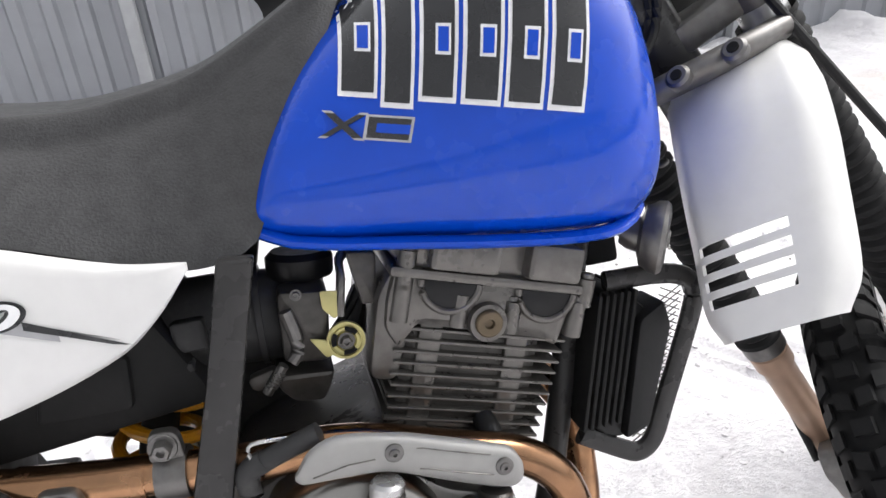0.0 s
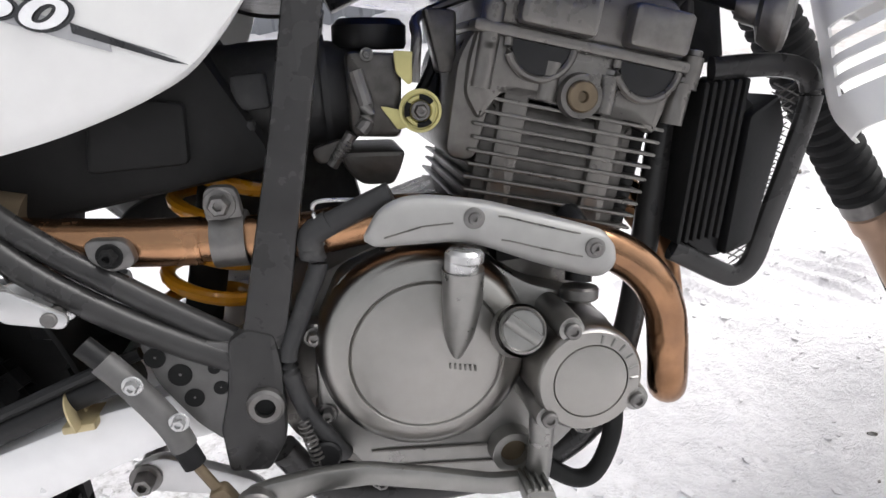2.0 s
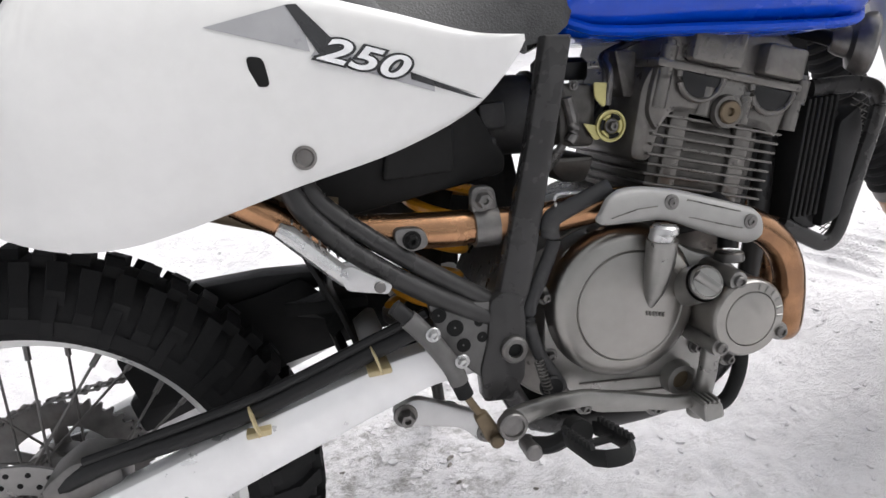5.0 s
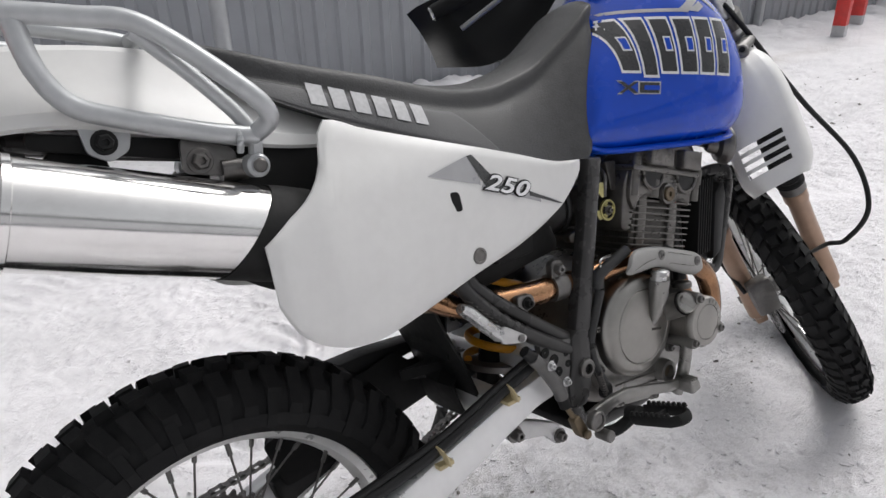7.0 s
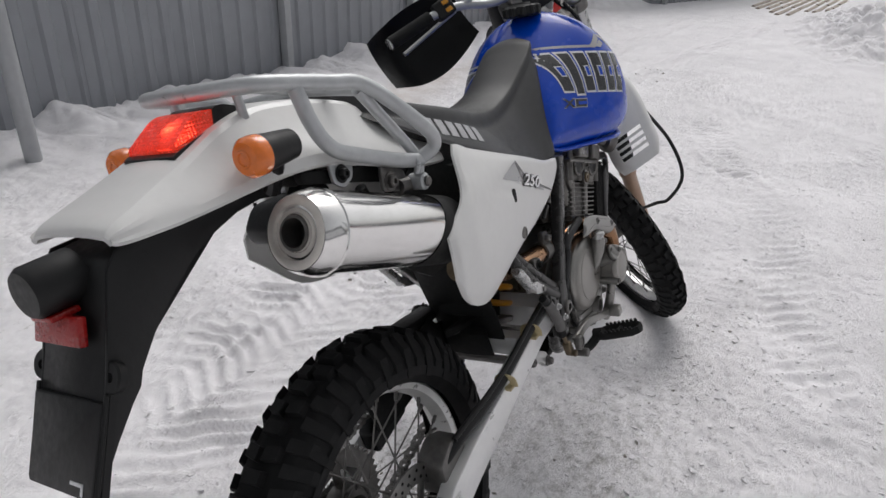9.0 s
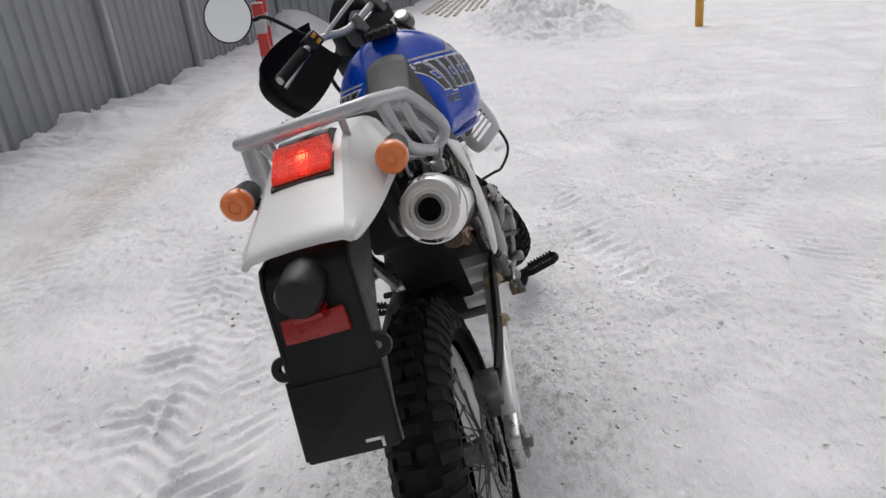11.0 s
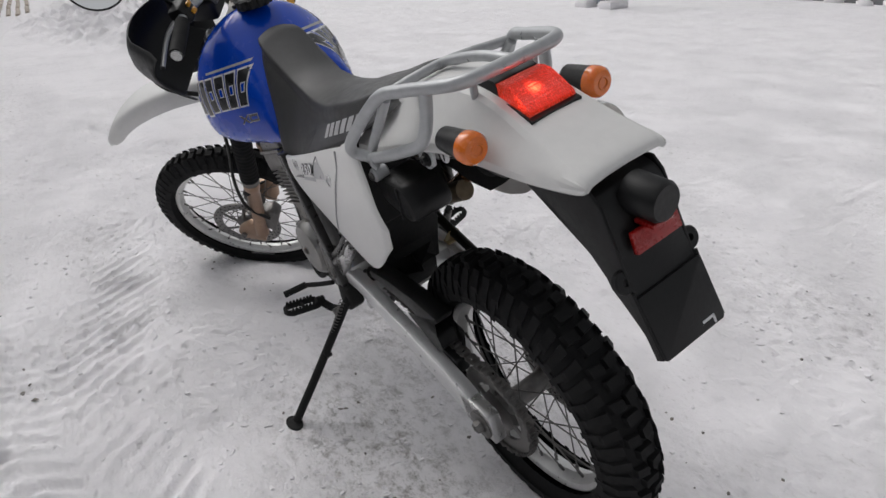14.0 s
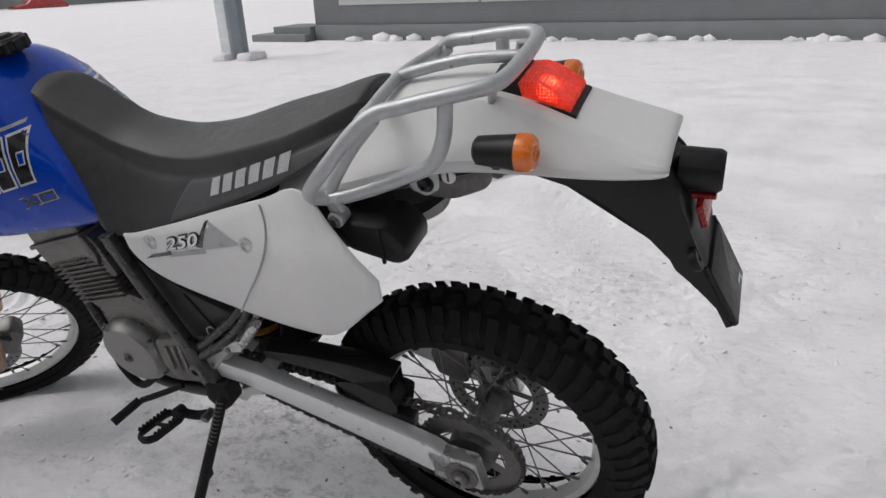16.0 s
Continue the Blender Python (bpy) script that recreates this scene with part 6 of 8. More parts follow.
part("filler_neck", lathe([(-0.035, 0.024), (0.030, 0.022), (0.052, 0.0215)], (0.780, -0.150, 0.513), (-0.06, -0.90, 0.40), 28), M_COVER, engine, "cast oil filler neck")
filler_axis = V(-0.06, -0.90, 0.40).normalized()
fl = V(0.780, -0.150, 0.513) + filler_axis * 0.052
part("filler_plug", lathe([(0, 0.0185), (0.006, 0.019), (0.009, 0.017), (0.0075, 0.0155), (0.0075, 0)], fl, tuple(filler_axis), 28), M_COVER, engine, "oil filler plug")
part("filler_grip", tube([fl + filler_axis * 0.009 + V(-0.011, 0.004, 0.010), fl + filler_axis * 0.009 + V(0.011, -0.004, -0.010)], 0.0030, 1, 8, smooth=False, rb=0.006), M_COVER, engine, "raised grip across the plug")
part("case_rib", tube([(0.793, -0.185, 0.452), (0.790, -0.176, 0.40), (0.786, -0.160, 0.352)], 0.011, 3, 14), M_COVER, engine, "cast web")
for zz in (0.405, 0.388):
    part("case_groove", tube([(0.645, -0.1425, zz + 0.012), (0.69, -0.1425, zz + 0.006), (0.755, -0.1425, zz - 0.004)], 0.0014, 3, 6), M_ENG, engine)
part("hole_plug", disc(0.014, 0.010, (0.606, -0.150, 0.430), (0, -1, 0), 18, 0.002), M_BLACK, engine, "black rubber plug")
# left covers
part("generator_lid", lathe([(0.095, 0.088), (0.118, 0.085), (0.132, 0.074), (0.137, 0.05), (0.138, 0)], (0.80, 0, 0.45), (0, 1, 0), 56), M_COVER, engine, "round cast generator cover")
part("generator_bolt", bolt((0.80, 0.137, 0.45), (0, 1, 0), 0.010, 0.006), M_STEEL, engine)
part("sprocket_cover", prism(rounded([(0.59, 0.43), (0.68, 0.39), (0.71, 0.44), (0.70, 0.52), (0.62, 0.54), (0.585, 0.50)], 0.02, 4), 0.10, 0.128, 0.008), M_ENG, engine, "grey ribbed sprocket cover")
for i in range(3):
    part("cover_rib", tube([(0.622 + 0.022 * i, 0.130, 0.52 - 0.006 * i), (0.630 + 0.022 * i, 0.130, 0.44)], 0.0035, 1, 6, smooth=False), M_COVER, engine)
for bx, bz in ((0.735, 0.40), (0.87, 0.41), (0.73, 0.50), (0.86, 0.51)):
    part("case_bolt", bolt((bx, 0.112, bz), (0, 1, 0), 0.0065, 0.008), M_STEEL, engine)

# cylinder, leaning ahead: u along, v up in its own frame
E1, E2, EO = V(0.958, 0, -0.287), V(0.287, 0, 0.958), V(0.853, 0, 0.690)


def cy(u, y, v):
    return EO + E1 * u + V(0, y, 0) + E2 * v


def cprism(outline, y0, y1, edge=0.003, bm=None):
    return prism(outline, y0, y1, edge, bm, to=lambda u, y, v: cy(u, y, v))


YR, YL = -0.118, 0.112
# core in a darker alloy than the fins, so the gaps look shaded
cyl = part("cylinder", cprism(rounded([(-0.072, -0.105), (0.074, -0.105), (0.074, 0.005), (-0.072, 0.005)], 0.012), YR + 0.014, YL - 0.012, 0.012), M_CARB, engine, "finned cylinder, core coloured dark for the shade between fins")
for i in range(10):
    v = -0.102 + 0.0115 * i
    wu = 0.078 + 0.002 * (i % 2)
    wf = 0.084 + 0.0012 * i
    part("fin", cprism(rounded([(-wu, v - 0.0016), (wf, v - 0.0016), (wf, v + 0.0016), (-wu, v + 0.0016)], 0.0012, 1), YR + 0.004, YL - 0.004, 0.0012), M_ENG, cyl)
for uu in (-0.045, 0.045):
    part("stud_column", cprism(rounded([(uu - 0.012, -0.10), (uu + 0.012, -0.10), (uu + 0.012, 0.015), (uu - 0.012, 0.015)], 0.006), YR + 0.008, YR + 0.03, 0.004), M_ENG, cyl)
head = part("cylinder_head", cprism(rounded([(-0.092, 0.0), (-0.075, -0.02), (-0.06, 0.008), (0.06, 0.008), (0.085, -0.006), (0.092, 0.03), (0.090, 0.062), (-0.090, 0.062), (-0.094, 0.03)], 0.008), YR + 0.002, YL, 0.006), M_ENG, engine, "grey cylinder head")
part("head_side", cprism(rounded([(-0.098, -0.055), (-0.070, -0.055), (-0.062, 0.045), (-0.090, 0.060), (-0.102, 0.03)], 0.012), YR + 0.010, YL - 0.01, 0.006), M_ENG, head)
part("cover_flange", cprism(rounded([(-0.096, 0.052), (0.100, 0.052), (0.100, 0.062), (-0.096, 0.062)], 0.004), YR - 0.004, YL + 0.004, 0.003), M_ENG, head)
part("cam_cover", cprism(rounded([(-0.090, 0.058), (0.092, 0.058), (0.085, 0.108), (0.02, 0.122), (-0.055, 0.122), (-0.085, 0.108)], 0.012), YR + 0.004, YL - 0.004, 0.008), M_ENG, head, "grey cam cover")
for u0, u1, v0, v1 in ((-0.062, 0.006, 0.064, 0.106), (0.034, 0.090, 0.064, 0.100)):
    part("cover_panel", cprism(rounded([(u0, v0), (u1, v0), (u1, v1), (u0, v1)], 0.006), YR - 0.014, YR + 0.012, 0.005), M_ENG, head, "raised cover panel")
for uu in (-0.036, 0.062):
    bm = bmesh.new()
    half_moon = [(uu + 0.026 * math.cos(math.pi + math.pi * k / 14), 0.052 + 0.026 * math.sin(math.pi + math.pi * k / 14)) for k in range(15)]
    part("cam_plug", cprism(half_moon, YR - 0.0015, YR + 0.01, 0.001, bm), M_BLACK, head, "dark half-moon rubber plug")
    rim = [cy(uu + 0.029 * math.cos(math.pi + math.pi * k / 14), YR - 0.001, 0.052 + 0.029 * math.sin(math.pi + math.pi * k / 14)) for k in range(15)]
    part("plug_rim", sweep(bmesh.new(), rim, 0.0035, None, 8), M_ENG, head)
part("head_plug", lathe([(0, 0.0135), (-0.006, 0.0135), (-0.0075, 0.012), (-0.0065, 0.005), (-0.003, 0.004), (-0.003, 0)], cy(0.0065, YR - 0.003, 0.0165), (0, 1, 0), 28), M_BRASS, head, "dull brass plug")
part("plug_ring", lathe([(0, 0.020), (-0.007, 0.0185), (-0.007, 0.0138), (-0.002, 0.0135)], cy(0.0065, YR + 0.001, 0.0165), (0, 1, 0), 28), M_ENG, head)
for uu, v, h in ((-0.080, 0.062, 0.03), (-0.080, 0.03, 0.03), (0.100, 0.03, 0.028), (0.105, 0.062, 0.012), (-0.022, 0.03, 0.02), (0.032, 0.028, 0.02)):
    part("head_stud", tube([cy(uu, YR + 0.006, v - 0.022), cy(uu, YR + 0.006, v + h * 0.5)], 0.0095, 1, 14, smooth=False), M_ENG, head)
    part("head_bolt", disc(0.007, 0.006, cy(uu, YR + 0.006, v + h * 0.5), E2, 14, 0.001), M_STEEL, head)
part("base_block", box((0.765, -0.10, 0.585), (0.835, -0.05, 0.612), 0.004), M_ENG, engine)
part("oil_union", tube([(0.845, -0.145, 0.548), (0.852, -0.135, 0.585), (0.85, -0.11, 0.60)], 0.012, 4, 12), M_BLACK, engine, "black oil union")
part("union_ring", disc(0.017, 0.012, (0.843, -0.150, 0.533), (0.12, 0.1, 1), 20, 0.002), M_STEEL, engine)
part("terminal_block", box((0.775, -0.135, 0.572), (0.835, -0.10, 0.59), 0.004), M_MATT, engine)
part("intake", tube([(0.772, -0.01, 0.70), (0.745, -0.015, 0.712)], 0.028, 1, 20, smooth=False), M_MATT, engine)
# clutch breather hose in front of the clutch lid
hose = part("breather_hose", tube([(0.69, -0.160, 0.651), (0.655, -0.155, 0.638), (0.630, -0.152, 0.628)], 0.0095, 6, 14), M_HOSE, bike, "thick grey rubber hose")
part("hose_bend", tube([(0.640, -0.153, 0.633), (0.624, -0.151, 0.624), (0.622, -0.150, 0.606)], 0.0105, 6, 14), M_HOSE, hose)
part("hose_run", tube([(0.623, -0.150, 0.61), (0.625, -0.150, 0.598), (0.607, -0.150, 0.562), (0.589, -0.150, 0.522), (0.595, -0.150, 0.476), (0.614, -0.148, 0.437), (0.622, -0.142, 0.42)], 0.0078, 7, 14), M_HOSE, hose)
part("wire_hook", tube([(0.665, -0.15, 0.647), (0.632, -0.155, 0.651), (0.629, -0.155, 0.638), (0.632, -0.15, 0.615)], 0.0018, 4, 6), M_ALU, hose, "bent wire hook")

# -- carburettor --
carb = part("carburettor", prism(rounded([(0.668, 0.690), (0.712, 0.684), (0.720, 0.755), (0.672, 0.762)], 0.008), -0.086, 0.03, 0.006), M_CARB, bike, "grey cast carburettor")
part("carb_top", lathe([(0, 0.032), (0.004, 0.034), (0.020, 0.034), (0.026, 0.028), (0.026, 0)], (0.697, -0.03, 0.762), (0.1, 0, 1), 28), M_BLACK, carb, "black carburettor top")
part("float_bowl", prism(rounded([(0.655, 0.678), (0.715, 0.672), (0.708, 0.655), (0.70, 0.642), (0.672, 0.646), (0.66, 0.66)], 0.006), -0.080, 0.02, 0.005), M_CARB, carb)
part("carb_ear", prism(rounded([(0.632, 0.684), (0.66, 0.69), (0.662, 0.672), (0.636, 0.670)], 0.006), -0.09, -0.075, 0.002), M_CARB, carb)
part("idle_screw", tube([(0.648, -0.092, 0.668), (0.668, -0.096, 0.694)], 0.005, 1, 10, smooth=False), M_STEEL, carb, "spring-loaded idle screw")
part("screw_spring", helix((0.652, -0.0925, 0.673), (0.664, -0.095, 0.688), 0.0055, 6, 0.001, 5, 10), M_STEEL, carb)
part("choke_rod", tube([(0.678, -0.094, 0.745), (0.684, -0.094, 0.708), (0.676, -0.095, 0.695)], 0.0065, 4, 10), M_STEEL, carb)
part("carb_screw", bolt((0.690, -0.088, 0.757), (0, -1, 0), 0.004, 0.003), M_STEEL, carb)
part("throttle_wheel", lathe([(0, 0.005), (-0.003, 0.005), (-0.003, 0.0085), (-0.001, 0.009), (-0.003, 0.0105), (-0.003, 0.013), (-0.001, 0.0138), (-0.001, 0.0155), (-0.003, 0.016), (-0.003, 0.0185), (0.002, 0.0185), (0.002, 0.005)], (0.729, -0.094, 0.706), (0, 1, 0), 40), M_GOLD, carb, "yellow zinc throttle wheel")
for a0 in (0.5, 2.4, 4.4):
    arcs = [V(0.729 + 0.0118 * math.cos(a0 + 0.13 * q), -0.0975, 0.706 + 0.0118 * math.sin(a0 + 0.13 * q)) for q in range(9)]
    part("wheel_cutout", sweep(bmesh.new(), arcs, 0.0026, 0.0008, 8, up=(0, 1, 0)), M_DARK, carb, "dark arc cut-out")
part("throttle_nut", bolt((0.729, -0.097, 0.706), (0, -1, 0), 0.006, 0.006), M_STEEL, carb)
part("cable_bracket", prism(rounded([(0.712, 0.758), (0.735, 0.754), (0.730, 0.735), (0.722, 0.728), (0.712, 0.74)], 0.003), -0.094, -0.091, 0.0008), M_GOLD, carb, "yellow zinc cable bracket")
part("bracket_arm", prism(rounded([(0.695, 0.714), (0.715, 0.708), (0.722, 0.694), (0.708, 0.692)], 0.003), -0.095, -0.092, 0.0008), M_GOLD, carb)
for y in (-0.092, -0.08):
    part("throttle_cable", tube([(0.728, y, 0.73), (0.734, y, 0.765), (0.742, y + 0.02, 0.785), (0.80, y + 0.03, 0.80)], 0.004, 6, 8), M_STEEL, carb, "grey throttle cable")
part("fuel_hose", tube([(0.72, -0.05, 0.70), (0.75, -0.05, 0.74), (0.765, -0.05, 0.79)], 0.005, 5, 8), M_BLACK, carb)
part("fuel_tap", prism(rounded([(0.742, 0.79), (0.77, 0.785), (0.765, 0.735), (0.75, 0.735)], 0.004), -0.09, -0.06, 0.003), M_CARB, carb)
# rubber duct and air box
part("intake_duct", tube([(0.672, -0.02, 0.722), (0.645, -0.03, 0.728), (0.60, -0.035, 0.732), (0.52, -0.03, 0.728)], 0.047, 6, 24), M_HOSE, bike, "ribbed black rubber intake duct")
duct = bpy.data.objects["intake_duct"]
for xx in (0.655, 0.585, 0.568):
    part("duct_rib", tube([(xx, -0.031, 0.7285), (xx - 0.006, -0.031, 0.7287)], 0.0505, 1, 24, smooth=False), M_HOSE, duct)
part("duct_panel", box((0.535, -0.098, 0.690), (0.59, -0.078, 0.715), 0.004), M_HOSE, duct)
part("duct_panel", box((0.575, -0.092, 0.722), (0.605, -0.075, 0.752), 0.004), M_HOSE, duct)
airbox = part("air_box", prism(rounded([(0.30, 0.70), (0.33, 0.86), (0.54, 0.81), (0.600, 0.690), (0.595, 0.672), (0.50, 0.662), (0.40, 0.652)], 0.012), -0.10, 0.10, 0.01), M_MATT, bike, "matt black air box")
part("air_box_ribs", prism(rounded([(0.455, 0.688), (0.535, 0.686), (0.54, 0.735), (0.47, 0.748)], 0.006), -0.108, -0.09, 0.004), M_MATT, airbox)
part("left_side_box", prism(rounded([(0.655, 0.745), (0.56, 0.68), (0.42, 0.625), (0.40, 0.60), (0.47, 0.575), (0.655, 0.52), (0.675, 0.60)], 0.012), 0.075, 0.118, 0.006), M_HOSE, airbox, "dark grey plastic side box")
part("left_box_line", tube([(0.548, 0.1185, 0.668), (0.505, 0.1185, 0.585)], 0.003, 1, 6, smooth=False), M_MATT, airbox)
part("round_badge", lathe([(0, 0.017), (0.002, 0.017), (0.002, 0.0145), (0, 0.0145)], (0.515, 0.1185, 0.572), (0, 1, 0), 28), M_DECW, airbox, "pale ring mark")
part("red_edge", tube([(0.545, 0.124, 0.735), (0.50, 0.124, 0.722)], 0.005, 1, 6, smooth=False), M_REDS, airbox, "red edge strip")

# added dark filler: keeps bright snow from showing between the fin ends
part("gap_block", cprism(rounded([(0.070, -0.105), (0.094, -0.10), (0.094, 0.02), (0.070, 0.02)], 0.006), -0.085, 0.075, 0.006), M_MATT, engine, "dark block added before the cylinder to close bright gaps")

# -- frame and controls --
FR = "dark painted steel frame"
frame_part = part("frame", tube([(1.06, 0, 0.93), (1.0, 0, 0.88), (0.90, 0, 0.86), (0.76, 0, 0.85), (0.66, 0, 0.82)], 0.024, 6, 14), M_FRAME, bike, FR)
for sd in (-1, 1):
    y = sd * 0.143
    part("side_bar", prism(rounded([(0.634, 0.815), (0.664, 0.812), (0.634, 0.700), (0.592, 0.545), (0.578, 0.520), (0.549, 0.527), (0.604, 0.705)], 0.003, 2), y - sd * 0.012, y + sd * 0.010, 0.004), M_FRAME, frame_part, "flat dark frame bar")
    part("side_plate", prism(rounded([(0.545, 0.548), (0.560, 0.556), (0.582, 0.547), (0.584, 0.52), (0.582, 0.50), (0.576, 0.45), (0.558, 0.425), (0.525, 0.43), (0.525, 0.47), (0.536, 0.50)], 0.005, 3), y - sd * 0.012, y + sd * 0.013, 0.004), M_FRAME, frame_part, "dark welded frame plate")
    part("pivot_ring", lathe([(0, 0.016), (0.006, 0.0155), (0.008, 0.013), (0.008, 0.0085), (-0.002, 0.0085)], (0.565, y + sd * 0.013, 0.488), (0, sd, 0), 28), M_STEEL, frame_part, "hollow pivot nut")
    part("pivot_dark", disc(0.0087, 0.002, (0.565, y + sd * 0.0135, 0.488), (0, sd, 0), 20, 0.0003), M_DARK, frame_part)
    part("rear_tube", tube([(0.552, y, 0.522), (0.512, y * 1.02, 0.547), (0.465, y * 1.03, 0.580), (0.413, y * 1.03, 0.624), (0.372, y * 1.0, 0.672), (0.356, y * 0.95, 0.708), (0.33, y * 0.85, 0.77), (0.28, y * 0.8, 0.86)], 0.0115, 7, 14), M_FRAME, frame_part)
    part("upper_tube", tube([(0.552, y * 0.97, 0.540), (0.522, y * 0.98, 0.562), (0.478, y * 0.99, 0.597), (0.426, y * 0.99, 0.641), (0.386, y * 0.96, 0.681), (0.370, y * 0.91, 0.714), (0.345, y * 0.82, 0.775)], 0.0105, 6, 12), M_FRAME, frame_part)
    part("seat_tube", tube([(0.66, sd * 0.09, 0.82), (0.50, sd * 0.10, 0.845), (0.25, sd * 0.10, 0.90), (0.0, sd * 0.085, 0.955), (-0.12, sd * 0.06, 0.985)], 0.011, 6, 12), M_FRAME, frame_part)
    part("down_tube", tube([(1.035, sd * 0.015, 0.86), (0.985, sd * 0.045, 0.70), (0.945, sd * 0.068, 0.55), (0.915, sd * 0.080, 0.45), (0.88, sd * 0.088, 0.375), (0.80, sd * 0.092, 0.335), (0.68, sd * 0.094, 0.335), (0.60, sd * 0.10, 0.36), (0.565, sd * 0.115, 0.42)], 0.014, 7, 14), M_FRAME, frame_part)
    part("guard_loop", tube([(0.889, sd * 0.104, 0.47), (0.889, sd * 0.110, 0.41), (0.884, sd * 0.112, 0.365), (0.866, sd * 0.112, 0.328), (0.843, sd * 0.110, 0.322), (0.81, sd * 0.105, 0.345), (0.79, sd * 0.10, 0.36)], 0.0095, 7, 12), M_MATT, frame_part, "black looped engine guard")
part("skid_plate", prism(rounded([(0.60, 0.325), (0.84, 0.325), (0.87, 0.36), (0.60, 0.345)], 0.01), -0.075, 0.075, 0.004), M_MATT, frame_part)
# drilled foot bracket, right
hole_at = [(0.487, 0.543), (0.503, 0.525), (0.530, 0.526), (0.510, 0.503), (0.532, 0.508)]
brk = part("foot_bracket", prism(rounded([(0.476, 0.560), (0.515, 0.552), (0.575, 0.540), (0.575, 0.47), (0.566, 0.44), (0.545, 0.438), (0.508, 0.478), (0.484, 0.520)], 0.010, 3), -0.152, -0.138, 0.003), M_PLATE, bike, "grey drilled foot bracket")
for (hx, hz), hr in zip(hole_at, (0.0085, 0.0095, 0.005, 0.008, 0.006)):
    part("hole", lathe([(-0.0005, hr), (0.0012, hr), (0.0012, hr * 0.82), (0, 0)], (hx, -0.1518, hz), (0, -1, 0), 20), M_DARK, brk, "dark round hole")
# rear brake master cylinder and pedal
master = part("brake_cylinder", tube([(0.452, -0.162, 0.551), (0.470, -0.164, 0.526), (0.490, -0.165, 0.490), (0.497, -0.165, 0.468)], 0.0108, 5, 18), M_PLATE, bike, "grey brake master cylinder")
part("cylinder_top", tube([(0.440, -0.160, 0.566), (0.455, -0.162, 0.548)], 0.009, 2, 14), M_BLACK, master)
part("dust_boot", tube([(0.496, -0.165, 0.470), (0.502, -0.165, 0.450)], 0.0095, 2, 14), M_RUB, master, "black dust boot")
part("push_rod", tube([(0.500, -0.165, 0.455), (0.517, -0.166, 0.420)], 0.0045, 2, 12), M_BRASS, master, "dull brassy push rod")
part("clevis", prism(rounded([(0.507, 0.424), (0.522, 0.428), (0.538, 0.396), (0.532, 0.382), (0.518, 0.390)], 0.006, 3), -0.174, -0.158, 0.003), M_BRASS, master, "yellow zinc clevis")
part("clevis_pin", disc(0.008, 0.008, (0.528, -0.174, 0.393), (0, -1, 0), 18, 0.002), M_BRASS, master)
for bx, bz in ((0.474, 0.533), (0.501, 0.496)):
    part("bracket_bolt", bolt((bx, -0.176, bz), (0, -1, 0), 0.0056, 0.006), M_ALU, master, "bright flanged bolt")
pedal = part("brake_pedal", prism(rounded([(0.538, 0.424), (0.56, 0.428), (0.60, 0.430), (0.64, 0.427), (0.70, 0.408), (0.745, 0.392), (0.785, 0.386), (0.786, 0.370), (0.745, 0.373), (0.69, 0.391), (0.64, 0.407), (0.60, 0.410), (0.565, 0.403), (0.548, 0.398)], 0.006, 3), -0.180, -0.168, 0.004), M_COVER, bike, "worn aluminium brake pedal")
part("pedal_pivot", lathe([(0, 0.0165), (0.010, 0.0165), (0.012, 0.015), (0.012, 0.012), (0.009, 0.0115), (0.010, 0.004), (0.008, 0)], (0.546, -0.178, 0.411), (0, -1, 0), 30), M_STEEL, pedal, "round pedal pivot")
part("pedal_pad", prism(rounded([(0.768, 0.389), (0.794, 0.385), (0.797, 0.366), (0.770, 0.364)], 0.005, 3), -0.205, -0.168, 0.004), M_COVER, pedal, "serrated pedal tip")
for i in range(4):
    part("pad_tooth", box((0.770 + 0.006 * i, -0.203, 0.383), (0.773 + 0.006 * i, -0.17, 0.3905), 0.001), M_COVER, pedal)
part("return_spring", helix((0.592, -0.158, 0.468), (0.600, -0.160, 0.428), 0.005, 9, 0.0012, 5, 10), M_STEEL, pedal, "thin return spring")
part("switch_wire", tube([(0.600, -0.160, 0.428), (0.602, -0.162, 0.410)], 0.001, 1, 5, smooth=False), M_STEEL, pedal)


